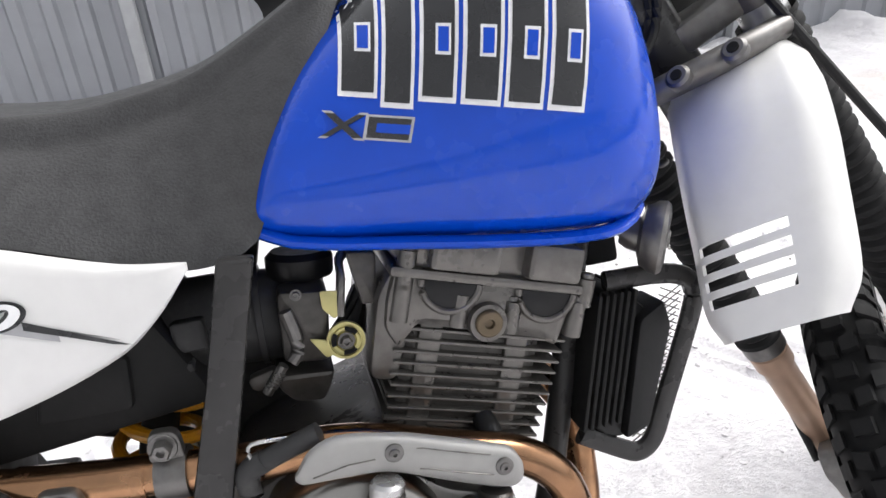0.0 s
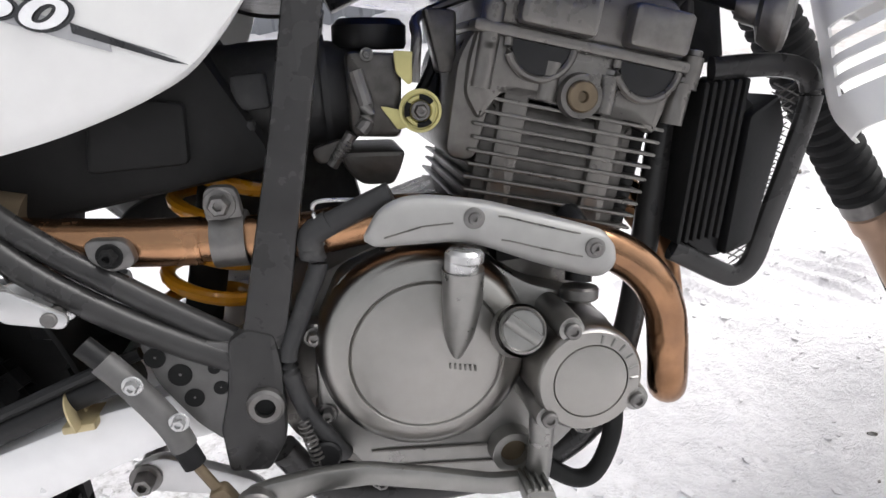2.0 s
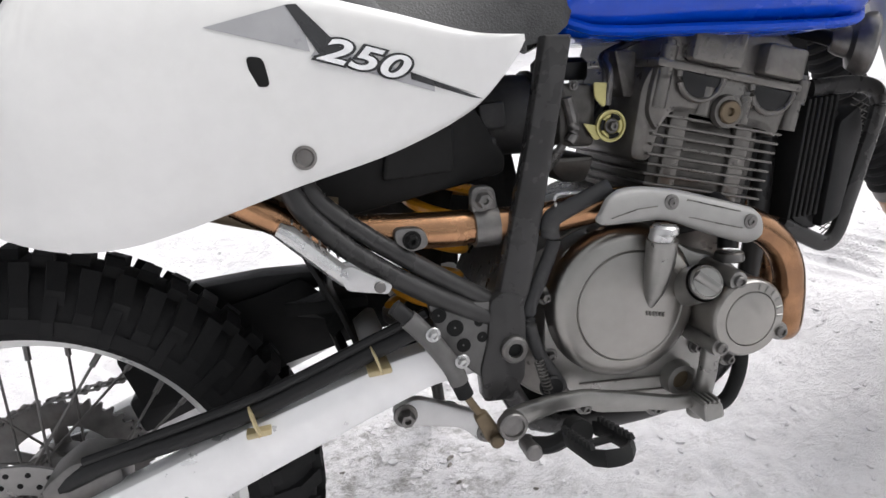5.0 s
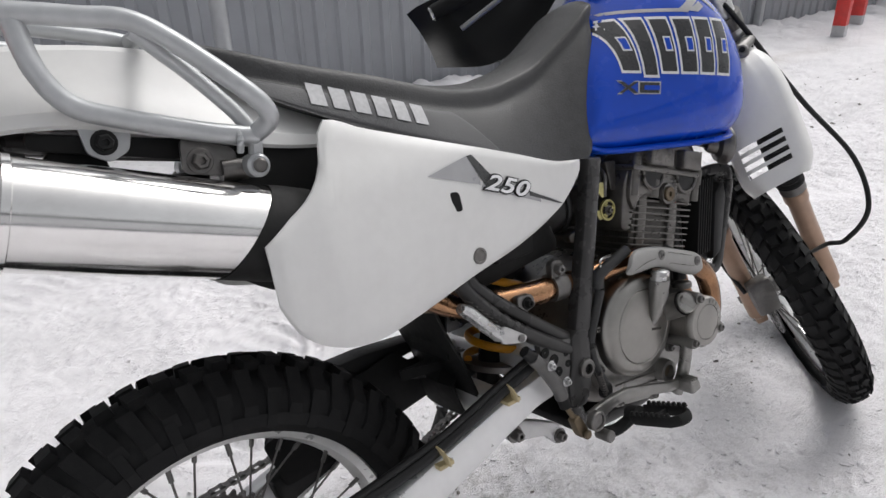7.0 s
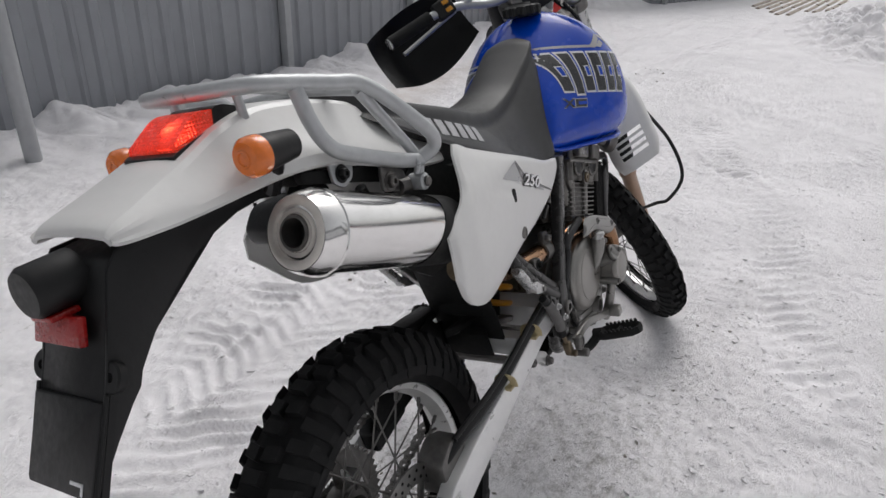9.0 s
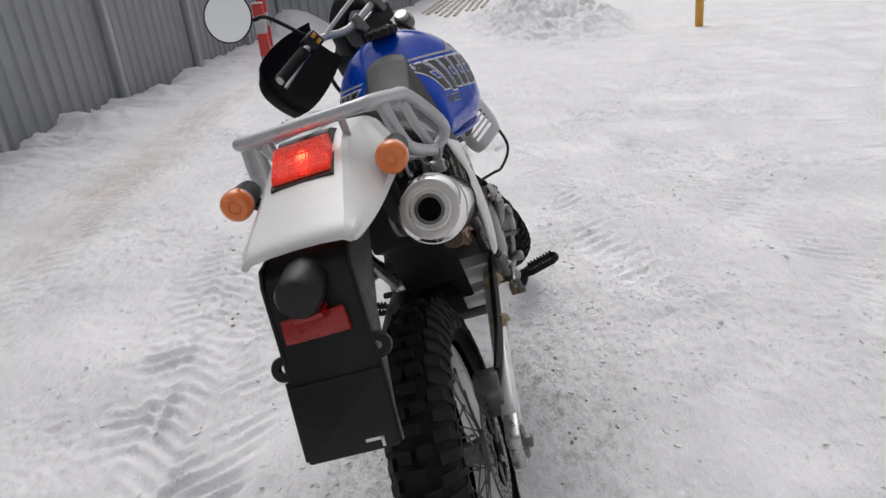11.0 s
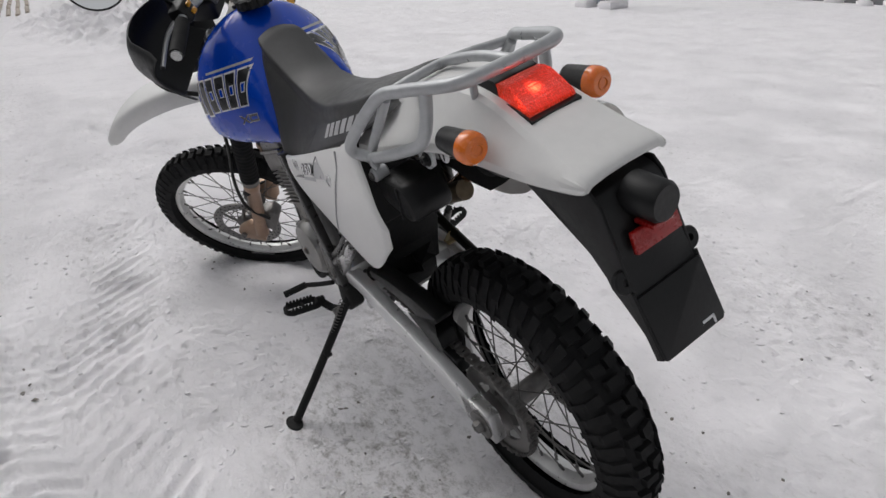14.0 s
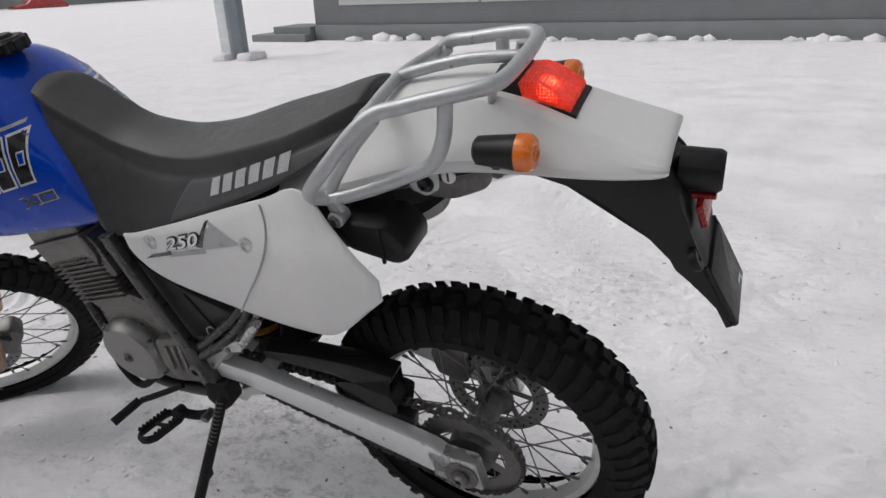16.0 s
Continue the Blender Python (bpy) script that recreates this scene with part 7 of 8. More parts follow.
def footpeg(side, base, tip, bracket):
    """A toothed steel peg from base to tip."""
    d = (tip - base).normalized()
    fwd = V(1, 0, 0)
    fwd = (fwd - d * fwd.dot(d)).normalized()
    up = d.cross(fwd)
    if up.z < 0:
        up = -up
    p = part("footpeg", tube([base - d * 0.01, base + d * 0.012], 0.014, 1, 12, smooth=False), M_MATT, bike, "black toothed steel footpeg")
    L = (tip - base).length
    w = 0.021
    for sg in (-1, 1):
        part("peg_rail", sweep(bmesh.new(), [base + d * 0.008 + fwd * sg * w * 0.8, base + d * 0.02 + fwd * sg * w, tip - d * 0.012 + fwd * sg * w, tip + fwd * sg * w * 0.55], 0.0035, 0.009, 8, up=tuple(up)), M_MATT, p)
        n = 8
        for i in range(n):
            o = base + d * (0.018 + (L - 0.03) * i / (n - 1)) + fwd * sg * w + up * 0.008
            part("tooth", lathe([(0, 0.0045), (0.006, 0.0028), (0.006, 0)], o, up, 6), M_MATT, p)
    part("peg_end", sweep(bmesh.new(), [tip + fwd * w * 0.6, tip + d * 0.004, tip - fwd * w * 0.6], 0.0035, 0.009, 8, up=tuple(up)), M_MATT, p)
    part("peg_web", tube([base.lerp(tip, 0.5) + fwd * w, base.lerp(tip, 0.5) - fwd * w], 0.0045, 1, 8, smooth=False), M_MATT, p)
    part("peg_arm", tube([bracket, bracket.lerp(base, 0.5) + V(0, 0, -0.008), base], 0.012, 5, 10, rb=0.009), M_MATT, p)
    part("peg_pin", disc(0.010, 0.03, bracket + V(0, -side * 0.01, 0), (0, side, 0), 14, 0.002), M_STEEL, p)
    return p


footpeg(-1, V(0.612, -0.205, 0.400), V(0.612, -0.300, 0.425), V(0.565, -0.175, 0.376))
footpeg(1, V(0.612, 0.205, 0.400), V(0.612, 0.300, 0.425), V(0.565, 0.175, 0.376))


def passenger_peg(side):
    """Folded aluminium peg on its lug."""
    y = side * 0.160
    p = part("passenger_peg", sweep(bmesh.new(), [V(0.340, y, 0.668), V(0.350, y, 0.660), V(0.375, y, 0.632), V(0.398, y, 0.606)], 0.010, 0.013, 10, up=(0, 1, 0), radii=[0.75, 1, 1, 0.95]), M_ALU, bike, "folded aluminium passenger peg")
    for i in range(6):
        a = V(0.349 + 0.0075 * i, y, 0.6665 - 0.0082 * i)
        part("peg_groove", tube([a + V(0.006, -side * 0.009, 0.006), a + V(0.006, side * 0.009, 0.006)], 0.0012, 1, 6, smooth=False), M_STEEL, p)
    part("peg_fork", prism(rounded([(0.388, 0.617), (0.402, 0.622), (0.442, 0.593), (0.436, 0.584), (0.395, 0.596)], 0.005, 3), y - 0.012, y - 0.006, 0.002), M_ALU, p)
    part("peg_fork", prism(rounded([(0.388, 0.617), (0.402, 0.622), (0.442, 0.593), (0.436, 0.584), (0.395, 0.596)], 0.005, 3), y + 0.006, y + 0.012, 0.002), M_ALU, p)
    part("peg_pin", disc(0.006, 0.03, (0.428, y - 0.015, 0.594), (0, 1, 0), 12, 0.001), M_STEEL, p)


passenger_peg(-1)
passenger_peg(1)
part("left_bracket", prism(rounded([(0.345, 0.672), (0.36, 0.678), (0.575, 0.488), (0.56, 0.472), (0.54, 0.474)], 0.008, 3), 0.128, 0.145, 0.004), M_ALU, bike, "pale aluminium left bracket")
# shift lever
shift = part("shift_lever", tube([(0.66, 0.14, 0.40), (0.71, 0.165, 0.385), (0.75, 0.19, 0.378)], 0.007, 5, 10), M_MATT, bike, "black shift lever")
part("shift_rubber", tube([(0.755, 0.19, 0.377), (0.775, 0.255, 0.370)], 0.010, 2, 12), M_RUB, shift)
# side stand, foot on the snow
foot = V(0.574, 0.419, 0.109)
stand = part("side_stand", tube([(0.525, 0.150, 0.425), (0.530, 0.19, 0.38), (0.55, 0.30, 0.245), (0.570, 0.405, 0.120)], 0.0115, 7, 14), M_MATT, bike, "black tubular side stand")
part("stand_foot", moved(disc(0.024, 0.008, (0, 0, 0), (0, 0, 1), 20, 0.002), Matrix.Translation(foot + V(0, -0.004, -0.001)) @ Matrix.Rotation(radians(13.8), 4, "X") @ Matrix.Diagonal((1.4, 0.9, 1, 1))), M_MATT, stand)
part("stand_bracket", prism(rounded([(0.50, 0.46), (0.56, 0.455), (0.575, 0.40), (0.54, 0.37), (0.505, 0.40)], 0.012, 3), 0.118, 0.160, 0.006), M_MATT, stand)
part("stand_spring", helix((0.515, 0.175, 0.43), (0.545, 0.25, 0.30), 0.007, 16, 0.0013, 5, 10), M_STEEL, stand)
part("stand_lug", prism(rounded([(0.53, 0.30), (0.545, 0.305), (0.548, 0.28), (0.535, 0.275)], 0.004, 2), 0.25, 0.27, 0.002), M_MATT, stand)
# tool box under the left cover, bits under the seat
tool = part("tool_box", prism(rounded([(0.13, 0.905), (0.035, 0.905), (0.006, 0.872), (0.010, 0.846), (0.030, 0.838), (0.11, 0.857)], 0.014, 4), 0.062, 0.150, 0.012), M_BLACK, bike, "black plastic tool box")
part("tool_strap", box((0.045, 0.148, 0.842), (0.05, 0.153, 0.905), 0.001), M_BLACK, tool)
tray = part("tail_bracket", prism(rounded([(0.15, 0.945), (-0.10, 0.99), (-0.10, 0.978), (0.02, 0.95), (0.12, 0.915)], 0.006, 2), 0.085, 0.095, 0.002), M_MATT, bike, "dark under-seat bracket")
part("key_plate", disc(0.011, 0.004, (-0.052, 0.095, 0.968), (0, 1, 0), 20, 0.001), M_DECW, tray, "white round plate")
part("key_mark", box((-0.0535, 0.0985, 0.961), (-0.0505, 0.1, 0.975), 0.0003), M_DECK, tray)
part("small_plate", box((-0.030, 0.095, 0.958), (-0.018, 0.097, 0.968), 0.0006), M_LGREY, tray)
part("bracket_bolt", bolt((0.0, 0.095, 0.952), (0, 1, 0), 0.010, 0.006), M_STEEL, tray)
part("right_tail_rail", prism(rounded([(0.19, 0.925), (-0.09, 0.985), (-0.09, 0.968), (0.0, 0.945), (0.18, 0.895)], 0.006, 2), -0.105, -0.092, 0.002), M_MATT, tray)
part("rear_lock_tube", tube([(0.08, -0.125, 0.913), (0.11, -0.125, 0.910)], 0.012, 1, 16, smooth=False), M_STEEL, tray)
part("evap_cover", prism(rounded([(-0.02, 0.86), (-0.07, 0.90), (-0.085, 0.95), (-0.06, 0.975), (-0.02, 0.95)], 0.01, 3), -0.085, -0.06, 0.004), M_MATT, tray)
part("back_heat_plate", prism(rounded([(-0.06, 0.905), (0.10, 0.87), (0.08, 0.835), (0.02, 0.83), (-0.05, 0.86)], 0.02, 4), -0.062, -0.055, 0.002), M_STEEL, tray, "grey inner heat plate")

# -- oil cooler with guard, right front --
cooler = part("oil_cooler", prism(rounded([(0.972, 0.555), (0.992, 0.705), (1.020, 0.700), (1.055, 0.665), (1.012, 0.53), (0.985, 0.535)], 0.008, 3), -0.098, -0.030, 0.006), M_BLACK, bike, "black oil cooler")
for i in range(6):
    part("cooler_fin", prism(rounded([(0.958 + 0.008 * i, 0.555), (0.962 + 0.008 * i, 0.553), (0.992 + 0.008 * i, 0.700), (0.988 + 0.008 * i, 0.702)], 0.001, 1), -0.108, -0.03, 0.001), M_MATT, cooler)
part("cooler_tank", prism(rounded([(1.005, 0.535), (1.035, 0.545), (1.066, 0.655), (1.060, 0.685), (1.03, 0.668)], 0.006, 3), -0.112, -0.060, 0.005), M_BLACK, cooler)
loop = [(1.000, 0.712), (1.055, 0.710), (1.090, 0.702), (1.103, 0.685), (1.098, 0.655), (1.062, 0.560), (1.046, 0.520), (1.028, 0.508), (1.008, 0.516), (0.96, 0.546)]
part("guard_frame", tube([(x, -0.095, z) for x, z in loop], 0.0075, 7, 14, rb=0.011, power=0.8), M_FRAME, cooler, "black flattened cooler guard")
bm = bmesh.new()
for i in range(22):
    t = i / 21
    for (xa, za, xb, zb) in ((1.066 - 0.046 * t, 0.692 - 0.160 * t, 1.092 - 0.046 * t, 0.678 - 0.160 * t), (1.066 - 0.046 * t, 0.678 - 0.160 * t, 1.092 - 0.046 * t, 0.692 - 0.160 * t)):
        tube([(xa, -0.092, za), (xb, -0.092, zb)], 0.0008, 1, 5, smooth=False, bm=bm)
part("guard_mesh", bm, M_STEEL, cooler, "fine wire mesh")
part("cooler_hose", tube([(0.965, -0.06, 0.70), (0.95, -0.07, 0.735), (0.975, -0.05, 0.775), (1.02, -0.03, 0.80)], 0.016, 6, 12), M_MATT, cooler)
part("coil_block", prism(rounded([(0.985, 0.715), (1.045, 0.715), (1.04, 0.775), (0.995, 0.785)], 0.008, 3), -0.045, 0.045, 0.005), M_MATT, bike, "black ignition block")
horn = part("horn", lathe([(-0.018, 0), (-0.018, 0.012), (-0.010, 0.016), (0.0, 0.018), (0.004, 0.030), (0.010, 0.033), (0.014, 0.036), (0.022, 0.037), (0.026, 0.034), (0.028, 0.024), (0.026, 0.010), (0.030, 0.008), (0.030, 0)], (1.030, -0.118, 0.762), (0.80, -0.55, -0.20), 36), M_STEEL, bike, "grey ringed horn")
part("horn_post", tube([(1.022, -0.112, 0.765), (1.005, -0.06, 0.785)], 0.009, 2, 12), M_BLACK, horn)

# -- front end, turned to the left about the steering axis --
RAKE = radians(30.7)
AXIS = V(-math.sin(RAKE), 0, math.cos(RAKE))
AHEAD = V(math.cos(RAKE), 0, math.sin(RAKE))
FOOT = V(1.688, -0.008, 0)
STEER = Matrix.Translation(FOOT) @ Matrix.Rotation(radians(48.7), 4, AXIS) @ Matrix.Translation(-FOOT)
BARS = STEER @ Matrix.Translation((0.077, -0.005, 0.039))


def fk(s, f, y):
    """A place on the unturned fork: s up the steering axis, f ahead of it, y to the left."""
    return FOOT + AXIS * s + AHEAD * f + V(0, y, 0)


def fpart(name, bm, material, parent, label="", angle=35.0):
    return part(name, moved(bm, STEER), material, parent, label, angle)


def bpart(name, bm, material, parent, label="", angle=35.0):
    return part(name, moved(bm, BARS), material, parent, label, angle)


FW = fk(0.275, 0.111, 0)
front_wheel = wheel("front_wheel", tuple(FW), 0.290, 0.370, 0.051, "spoked front wheel with silver rim", 62, STEER, 0.022)
brake_disc(front_wheel, tuple(FW), 0.132, 0.058, STEER)
fork = fpart("front_fork", tube([fk(0.97, 0.0, 0), fk(1.24, 0.0, 0)], 0.028, 1, 18, smooth=False), M_MATT, bike, "long-travel front fork")
for sd in (-1, 1):
    y = sd * 0.100
    fpart("slider", lathe([(0.0, 0.018), (0.01, 0.026), (0.06, 0.0265), (0.10, 0.0245), (0.30, 0.0245), (0.31, 0.029), (0.335, 0.029), (0.34, 0.024)], fk(0.262, 0.045, y), AXIS, 28), M_FORK, fork, "bronze fork slider")
    fpart("axle_lug", prism(rounded([(0.235, 0.03), (0.36, 0.025), (0.34, 0.09), (0.29, 0.137), (0.245, 0.12)], 0.012, 3), y - 0.016, y + 0.016, 0.005, to=lambda s, yy, f: fk(s, f, yy)), M_FORK, fork)
    fpart("clamp_ring", lathe([(0, 0.031), (0.022, 0.031), (0.022, 0.026), (0, 0.026), (0, 0.031)], fk(0.603, 0.045, y), AXIS, 28), M_STEEL, fork, "steel boot clamp")
    bel = []
    for i in range(25):
        bel += [(0.0175 * i, 0.029), (0.0175 * i + 0.005, 0.0335), (0.0175 * i + 0.0115, 0.0335)]
    fpart("fork_boot", lathe(bel, fk(0.622, 0.045, y), AXIS, 28), M_RUB, fork, "black rubber bellows boot")
    fpart("upper_tube", lathe([(0, 0.026), (0.33, 0.026), (0.335, 0.02), (0.335, 0)], fk(0.93, 0.045, y), AXIS, 26), M_ALU, fork, "silver upper fork tube")
    for s0 in (1.075, 1.22):
        fpart("clamp", lathe([(0, 0.034), (0.03, 0.034), (0.03, 0.027), (0, 0.027), (0, 0.034)], fk(s0, 0.045, y), AXIS, 26), M_STEEL, fork)
for s0, h in ((1.075, 0.032), (1.22, 0.024)):
    fpart("triple_clamp", prism(rounded([(-0.10, 0.02), (-0.03, -0.02), (0.03, -0.02), (0.10, 0.02), (0.10, 0.06), (0.03, 0.045), (-0.03, 0.045), (-0.10, 0.06)], 0.012, 3), 0, h, 0.004, to=lambda y, s, f, s0=s0: fk(s0 + s, f, y)), M_STEEL, fork, "grey cast fork clamp")
fpart("axle", tube([tuple(FW + V(0, -0.125, 0)), tuple(FW + V(0, 0.125, 0))], 0.011, 1, 16, smooth=False), M_STEEL, fork)
fpart("front_caliper", prism(rounded([(0.30, -0.01), (0.40, -0.035), (0.43, -0.01), (0.41, 0.035), (0.33, 0.055)], 0.012, 3), 0.045, 0.105, 0.008, to=lambda s, y, f: fk(s, f, y)), M_STEEL, fork, "grey front brake caliper")
fpart("front_hose", tube([fk(0.40, 0.0, 0.112), fk(0.48, 0.07, 0.125), fk(0.62, 0.095, 0.12), fk(0.8, 0.09, 0.11), fk(1.0, 0.10, 0.10), fk(1.2, 0.10, 0.12)], 0.006, 8, 10), M_BLACK, fork, "black front brake hose")
fpart("hose_bracket", box(tuple(fk(0.56, 0.06, 0.118) - V(0.012, 0.01, 0.01)), tuple(fk(0.56, 0.06, 0.118) + V(0.012, 0.01, 0.01)), 0.003), M_BLACK, fork)
part("speedometer_cable", tube([tuple(STEER @ fk(1.16, 0.06, -0.10)), (1.20, -0.08, 0.99), (1.33, -0.14, 0.80), (1.42, -0.20, 0.66), (1.405, -0.235, 0.55), (1.40, -0.19, 0.475), (1.413, -0.142, 0.456), tuple(STEER @ fk(0.33, 0.10, -0.085))], 0.0055, 10, 10), M_BLACK, fork, "black looped speedometer cable")

# fender with louvred tail
FF = [  # x, height, half width, sideways shift
    (1.80, 0.845, 0.020, 0.036), (1.765, 0.882, 0.042, 0.036), (1.68, 0.932, 0.060, 0.030), (1.57, 0.962, 0.068, 0.022), (1.44, 0.970, 0.072, 0.010), (1.31, 0.950, 0.074, -0.012), (1.20, 0.922, 0.074, -0.040), (1.125, 0.888, 0.076, -0.058), (1.082, 0.842, 0.076, -0.060),
    (1.058, 0.785, 0.076, -0.055), (1.043, 0.72, 0.074, -0.045), (1.030, 0.655, 0.071, -0.033), (1.024, 0.622, 0.056, -0.026)]
FFT = [[(i, r[c]) for i, r in enumerate(FF)] for c in range(4)]


def ff_at(k):
    return [smooth_at(col, k) for col in FFT]


def ff_where(z):
    """Place along the tail where it has the height z."""
    lo, hi = 8.0, 12.0
    for _ in range(40):
        mid = (lo + hi) / 2
        lo, hi = (mid, hi) if ff_at(mid)[1] > z else (lo, mid)
    return lo


slot_k = [(ff_where(0.7175 - 0.0172 * i), ff_where(0.7075 - 0.0172 * i)) for i in range(4)]
ks = sorted([i / 6 for i in range(73)] + [k for pair in slot_k for k in pair])
us = [-1, -0.97, -0.92, -0.86, -0.78, -0.66, -0.52, -0.38, -0.2, 0.0, 0.2, 0.4, 0.55, 0.68, 0.76, 0.82, 0.88, 0.93, 0.97, 1]
bm = bmesh.new()
sheets = []
for inner in (0, 1):
    g = []
    for k in ks:
        x, z, w, off = ff_at(k)
        nx, pv = ff_at(min(k + 0.1, 12)), ff_at(max(k - 0.1, 0))
        t = V(nx[0] - pv[0], 0, nx[1] - pv[1]).normalized()
        nrm = V(t.z, 0, -t.x)
        if (V(x, 0, z) - V(1.6, 0, 0.3)).dot(nrm) < 0:
            nrm = -nrm
        rim = min(1.0, 0.2 + 0.5 * k)
        dome = 0.010 * max(0, min(1, (k - 5) / 2)) * max(0, min(1, (10.3 - k) / 2))
        row = []
        for e, u in [(1, -1.01)] + [(0, u) for u in us] + [(1, 1.01)]:
            q = max(0.0, (abs(u) - 0.62) / 0.38)
            drop = rim * (0.006 * u * u + 0.024 * q ** 2.2 + 0.022 * e) - dome * math.exp(-(u / 0.42) ** 4)
            row.append(bm.verts.new(V(x, off + (w - 0.003 * inner * abs(u)) * u, z) - nrm * (drop + 0.0035 * inner * (1 - e))))
        g.append(row)
    for ka, kb, r0, r1 in zip(ks, ks[1:], g, g[1:]):
        for i in range(len(r0) - 1):
            if 1 <= i < len(r0) - 2 and -0.39 < us[i - 1] and us[i] < 0.83 and any(pa - 1e-6 <= ka and kb <= pb + 1e-6 for pa, pb in slot_k):
                continue
            bm.faces.new((r0[i], r0[i + 1], r1[i + 1], r1[i]))
    sheets.append(g)
ga, gb = sheets
for a, b in ((ga[0], gb[0]), (ga[-1], gb[-1]), ([r[0] for r in ga], [r[0] for r in gb]), ([r[-1] for r in ga], [r[-1] for r in gb])):
    for i in range(len(a) - 1):
        bm.faces.new((a[i], a[i + 1], b[i + 1], b[i]))
# thickness at the edges of the slots
iu0, iu1 = us.index(-0.38) + 1, us.index(0.82) + 1
for pa, pb in slot_k:
    ja, jb = ks.index(pa), ks.index(pb)
    for j in (ja, jb):
        for i in range(iu0, iu1):
            bm.faces.new((ga[j][i], ga[j][i + 1], gb[j][i + 1], gb[j][i]))
    for i in (iu0, iu1):
        for j in range(ja, jb):
            bm.faces.new((ga[j][i], ga[j + 1][i], gb[j + 1][i], gb[j][i]))
ffen = fpart("front_fender", bm, M_WHITE, bike, "white front fender with louvred tail", 40)
lower = fpart("lower_clamp", tube([(1.15, 0.115, 0.905), (1.10, 0.07, 0.890), (1.082, 0.02, 0.886), (1.078, -0.03, 0.884), (1.10, -0.08, 0.888), (1.15, -0.118, 0.900)], 0.020, 7, 14, rb=0.014), M_STEEL, fork, "grey cast lower fork clamp")
for yy in (-0.03, 0.02, -0.085):
    fpart("clamp_boss", disc(0.013, 0.014, (1.066 + 0.3 * max(0, abs(yy) - 0.05), yy, 0.880), (-0.9, 0, 0.42), 18, 0.003), M_STEEL, fork)
    fpart("clamp_hole", disc(0.006, 0.002, (1.0535 + 0.3 * max(0, abs(yy) - 0.05), yy, 0.8857), (-0.9, 0, 0.42), 14, 0.0004), M_DARK, fork)
fpart("fender_bolt", disc(0.008, 0.006, fk(0.975, -0.02, 0.06), -AXIS, 14, 0.002), M_STEEL, ffen)

# bar, grips, guards, mirror
BAR = [(0.885, 0.395, 1.222), (0.915, 0.27, 1.222), (0.945, 0.19, 1.208), (0.975, 0.11, 1.172), (0.985, 0.05, 1.160), (0.985, -0.05, 1.160), (0.975, -0.11, 1.172), (0.945, -0.19, 1.208), (0.915, -0.27, 1.222), (0.885, -0.395, 1.222)]
bar = bpart("handlebar", tube(BAR, 0.011, 8, 14), M_RACK, bike, "silver handlebar with cross brace")
bpart("bar_brace", tube([(0.946, 0.185, 1.205), (0.955, 0.0, 1.215), (0.946, -0.185, 1.205)], 0.0065, 6, 10), M_RACK, bar)
for sd in (-1, 1):
    bpart("bar_clamp", prism(rounded([(0.962, 1.12), (1.008, 1.12), (1.008, 1.175), (0.965, 1.18)], 0.008, 3), sd * 0.035, sd * 0.06, 0.004), M_STEEL, bar)
    bpart("grip", tube([(0.884, sd * 0.398, 1.222), (0.895, sd * 0.35, 1.222), (0.912, sd * 0.275, 1.222)], 0.0165, 4, 16), M_RUB, bar, "black rubber grip")
    bpart("bar_end", disc(0.014, 0.008, (0.884, sd * 0.395, 1.222), (-0.2, sd * 0.97, 0), 20, 0.002), M_ALU, bar, "round bar end")
    bpart("switch_box", prism(rounded([(0.905, 1.20), (0.95, 1.20), (0.95, 1.245), (0.91, 1.245)], 0.008, 3), sd * 0.205, sd * 0.255, 0.006), M_BLACK, bar, "black switch box")
    for dz in (0.0, 0.02):
        bpart("switch_button", box((0.900, sd * 0.215, 1.207 + dz), (0.906, sd * 0.232, 1.218 + dz), 0.002), M_SPRING, bar, "yellow switch button")
    bpart("lever", tube([(0.960, sd * 0.20, 1.205), (0.985, sd * 0.26, 1.20), (0.97, sd * 0.37, 1.188)], 0.006, 6, 8), M_ALU, bar, "aluminium lever")
    # guard shell in front of the grip
    sec = []
    for k in range(13):
        t = k / 12
        yy = sd * (0.175 + 0.27 * t)
        xc = 1.01 + 0.040 * math.sin(math.pi * min(1, t * 1.1)) - 0.07 * max(0, t - 0.72) / 0.28
        h_up, h_dn = 0.035 + 0.045 * math.sin(math.pi * (0.15 + 0.75 * t)), 0.06 + 0.055 * math.sin(math.pi * (0.1 + 0.8 * t))
        ring = []
        for j in range(9):
            v = -1 + 2 * j / 8
            zz = 1.205 + (h_up * v if v > 0 else h_dn * v)
            ring.append(V(xc - 0.045 * v * v, yy, zz))
        ring += [p - V(0.005, 0, 0) for p in ring[::-1]]
        sec.append(ring)
    bpart("hand_guard", loft(sec), M_BLACK, bar, "black plastic hand guard", 50)
MIR = V(0.749, 0.353, 1.294)
mdir = (V(-1.0, 0.35, 1.62) - MIR).normalized()
part("mirror_stem", tube([tuple(BARS @ V(0.94, 0.215, 1.225)), tuple(BARS @ V(0.945, 0.225, 1.255)), (0.775, 0.262, 1.262), (0.772, 0.30, 1.268), tuple(MIR - mdir * 0.016)], 0.0055, 7, 10), M_BLACK, bar, "black mirror stem")
part("mirror_shell", lathe([(-0.020, 0), (-0.020, 0.025), (-0.011, 0.056), (0.0, 0.067), (0.003, 0.067), (0.003, 0.063)], MIR, mdir, 44), M_BLACK, bar, "round black mirror shell")
part("mirror_glass", disc(0.0635, 0.002, MIR + mdir * 0.0012, mdir, 44, 0.0004), M_MIRROR, bar, "round mirror glass")
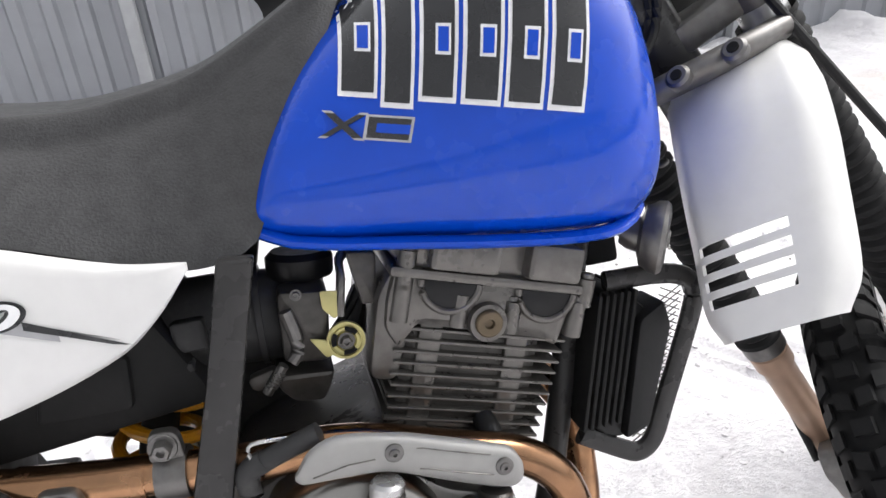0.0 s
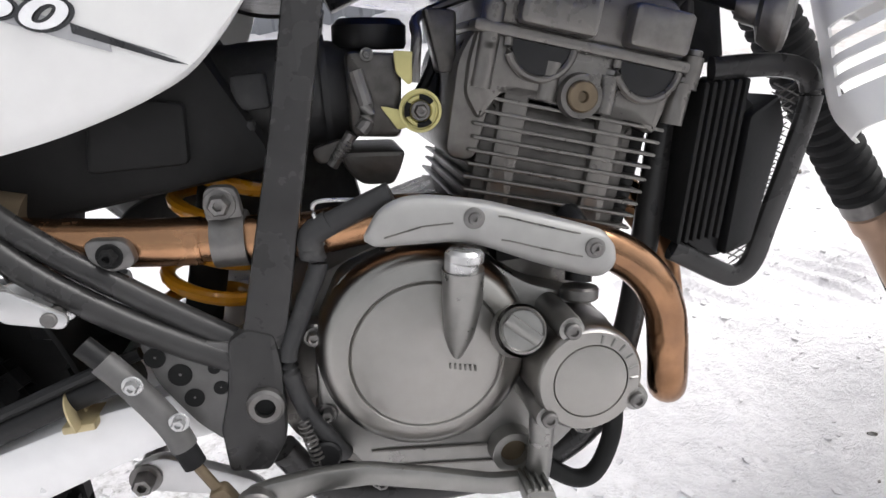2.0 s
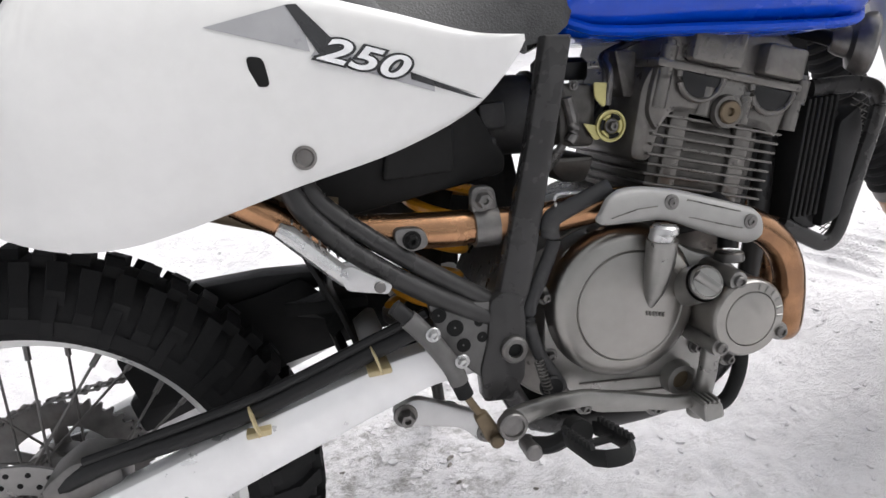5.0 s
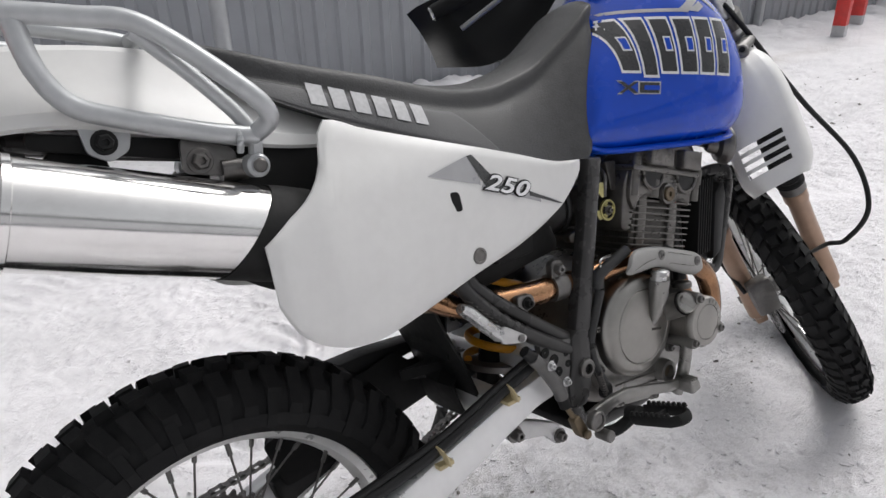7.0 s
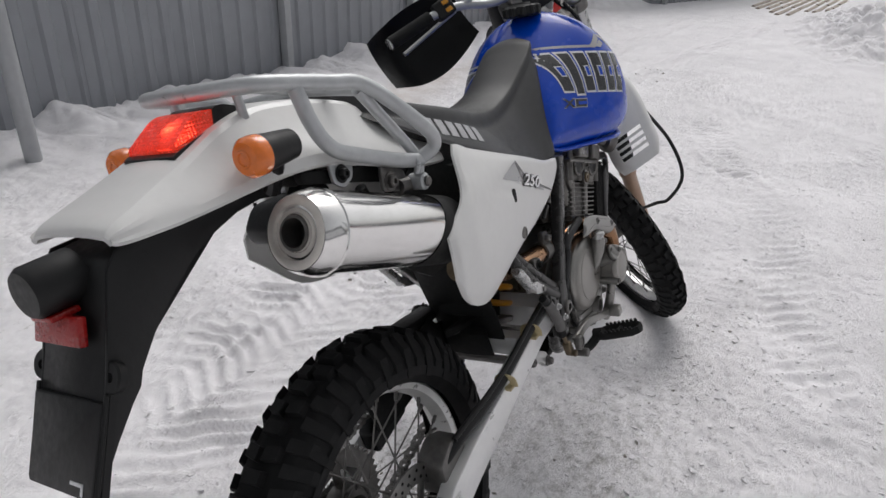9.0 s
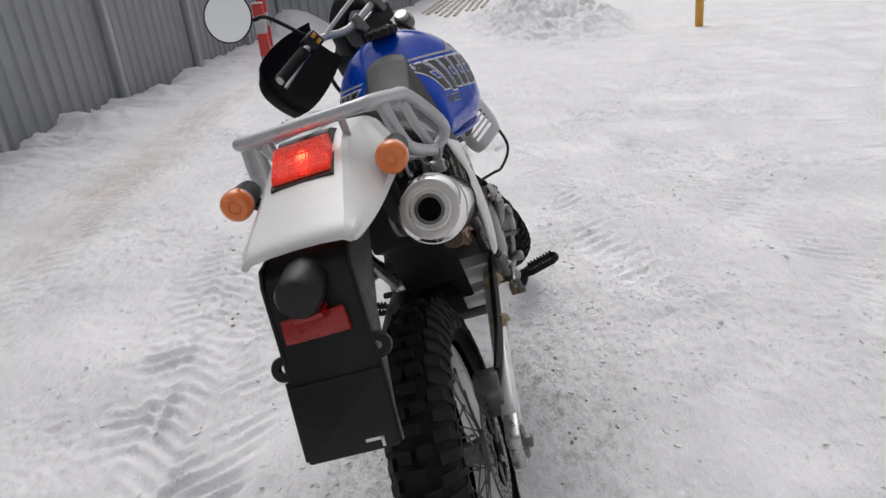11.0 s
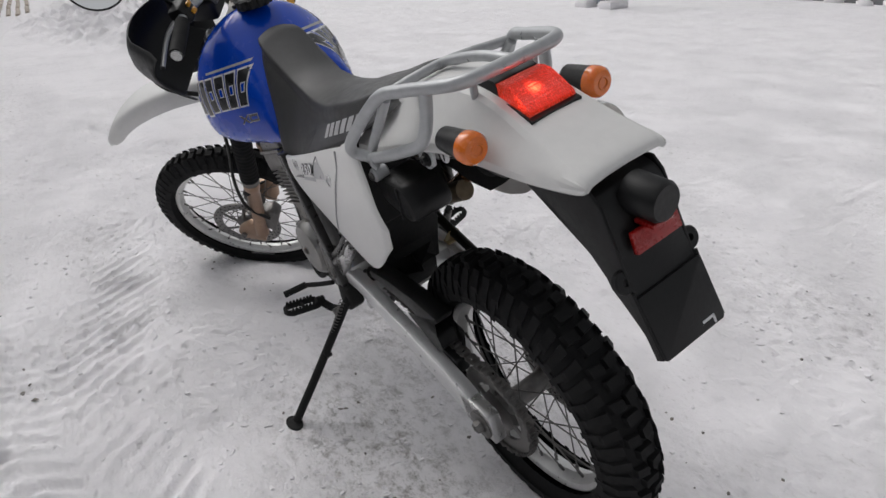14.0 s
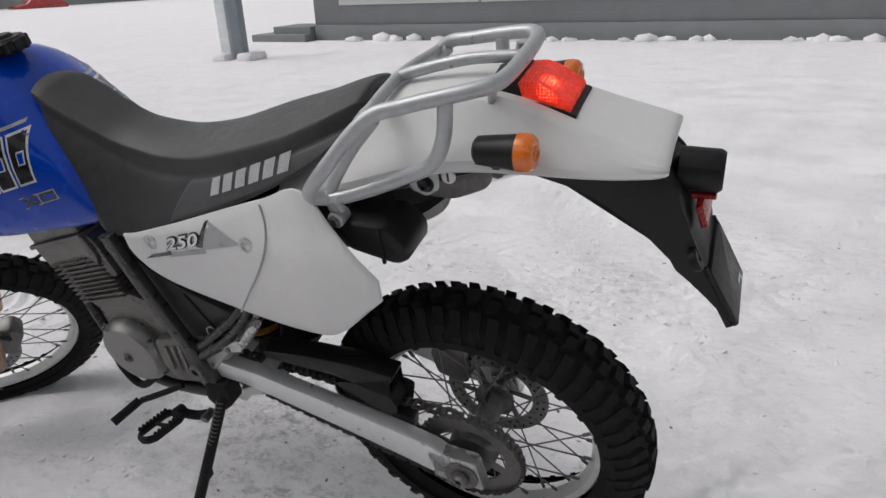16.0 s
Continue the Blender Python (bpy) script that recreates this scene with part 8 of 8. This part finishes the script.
# headlamp and instruments
lampb = fpart("headlamp", lathe([(-0.09, 0), (-0.085, 0.05), (-0.05, 0.085), (0.0, 0.100), (0.02, 0.102), (0.024, 0.096)], fk(1.14, 0.185, 0), V(1, 0, 0.02), 40), M_BLACK, bike, "round headlamp in black shell")
fpart("headlamp_glass", lathe([(0.020, 0.096), (0.032, 0.07), (0.038, 0.03), (0.039, 0)], fk(1.14, 0.185, 0), V(1, 0, 0.02), 40), M_DISPLAY, lampb)
for sd in (-1, 1):
    fpart("lamp_guard", tube([fk(1.0, 0.08, sd * 0.08), fk(1.02, 0.23, sd * 0.10), fk(1.12, 0.27, sd * 0.105), fk(1.23, 0.20, sd * 0.09), fk(1.24, 0.06, sd * 0.075)], 0.007, 6, 10), M_MATT, lampb, "black tube lamp guard")
meter = fpart("instrument_panel", prism(rounded([(-0.075, -0.04), (0.075, -0.04), (0.085, 0.03), (0.06, 0.055), (-0.06, 0.055), (-0.085, 0.03)], 0.014, 4), 0, 0.055, 0.01, to=lambda y, d, v: fk(1.33, 0.085, 0) + V(-0.35, 0, 0.94) * (-d) + V(0.94, 0, 0.35) * v + V(0, y, 0)), M_BLACK, bike, "black instrument panel")
fpart("display", prism(rounded([(-0.05, -0.022), (0.05, -0.022), (0.05, 0.028), (-0.05, 0.028)], 0.005, 3), 0, 0.003, 0.001, to=lambda y, d, v: fk(1.33, 0.085, 0) + V(-0.35, 0, 0.94) * (0.0015 - d * 0.5) + V(0.94, 0, 0.35) * v + V(0, y, 0)), M_DISPLAY, meter, "grey instrument display")
fpart("cowl", tube([fk(1.24, 0.14, -0.085), fk(1.32, 0.155, -0.06), fk(1.36, 0.16, 0), fk(1.32, 0.155, 0.06), fk(1.24, 0.14, 0.085)], 0.012, 7, 10, rb=0.03), M_BLACK, meter, "small black cowl")
for y0 in (-0.03, 0.0, 0.035):
    part("control_cable", tube([tuple(STEER @ fk(1.27, 0.02, y0 * 2)), (1.07, -0.05 + y0, 1.06), (1.10, -0.035 + y0 * 0.6, 0.97), (1.05, -0.03 + y0, 0.90), (0.98, -0.03 + y0 * 0.5, 0.84)], 0.0055, 8, 8), M_BLACK, bar, "black control cable")
part("steering_head", tube([tuple(fk(1.0, 0, 0)), tuple(fk(1.175, 0, 0))], 0.033, 1, 20, smooth=False), M_FRAME, bpy.data.objects["frame"])
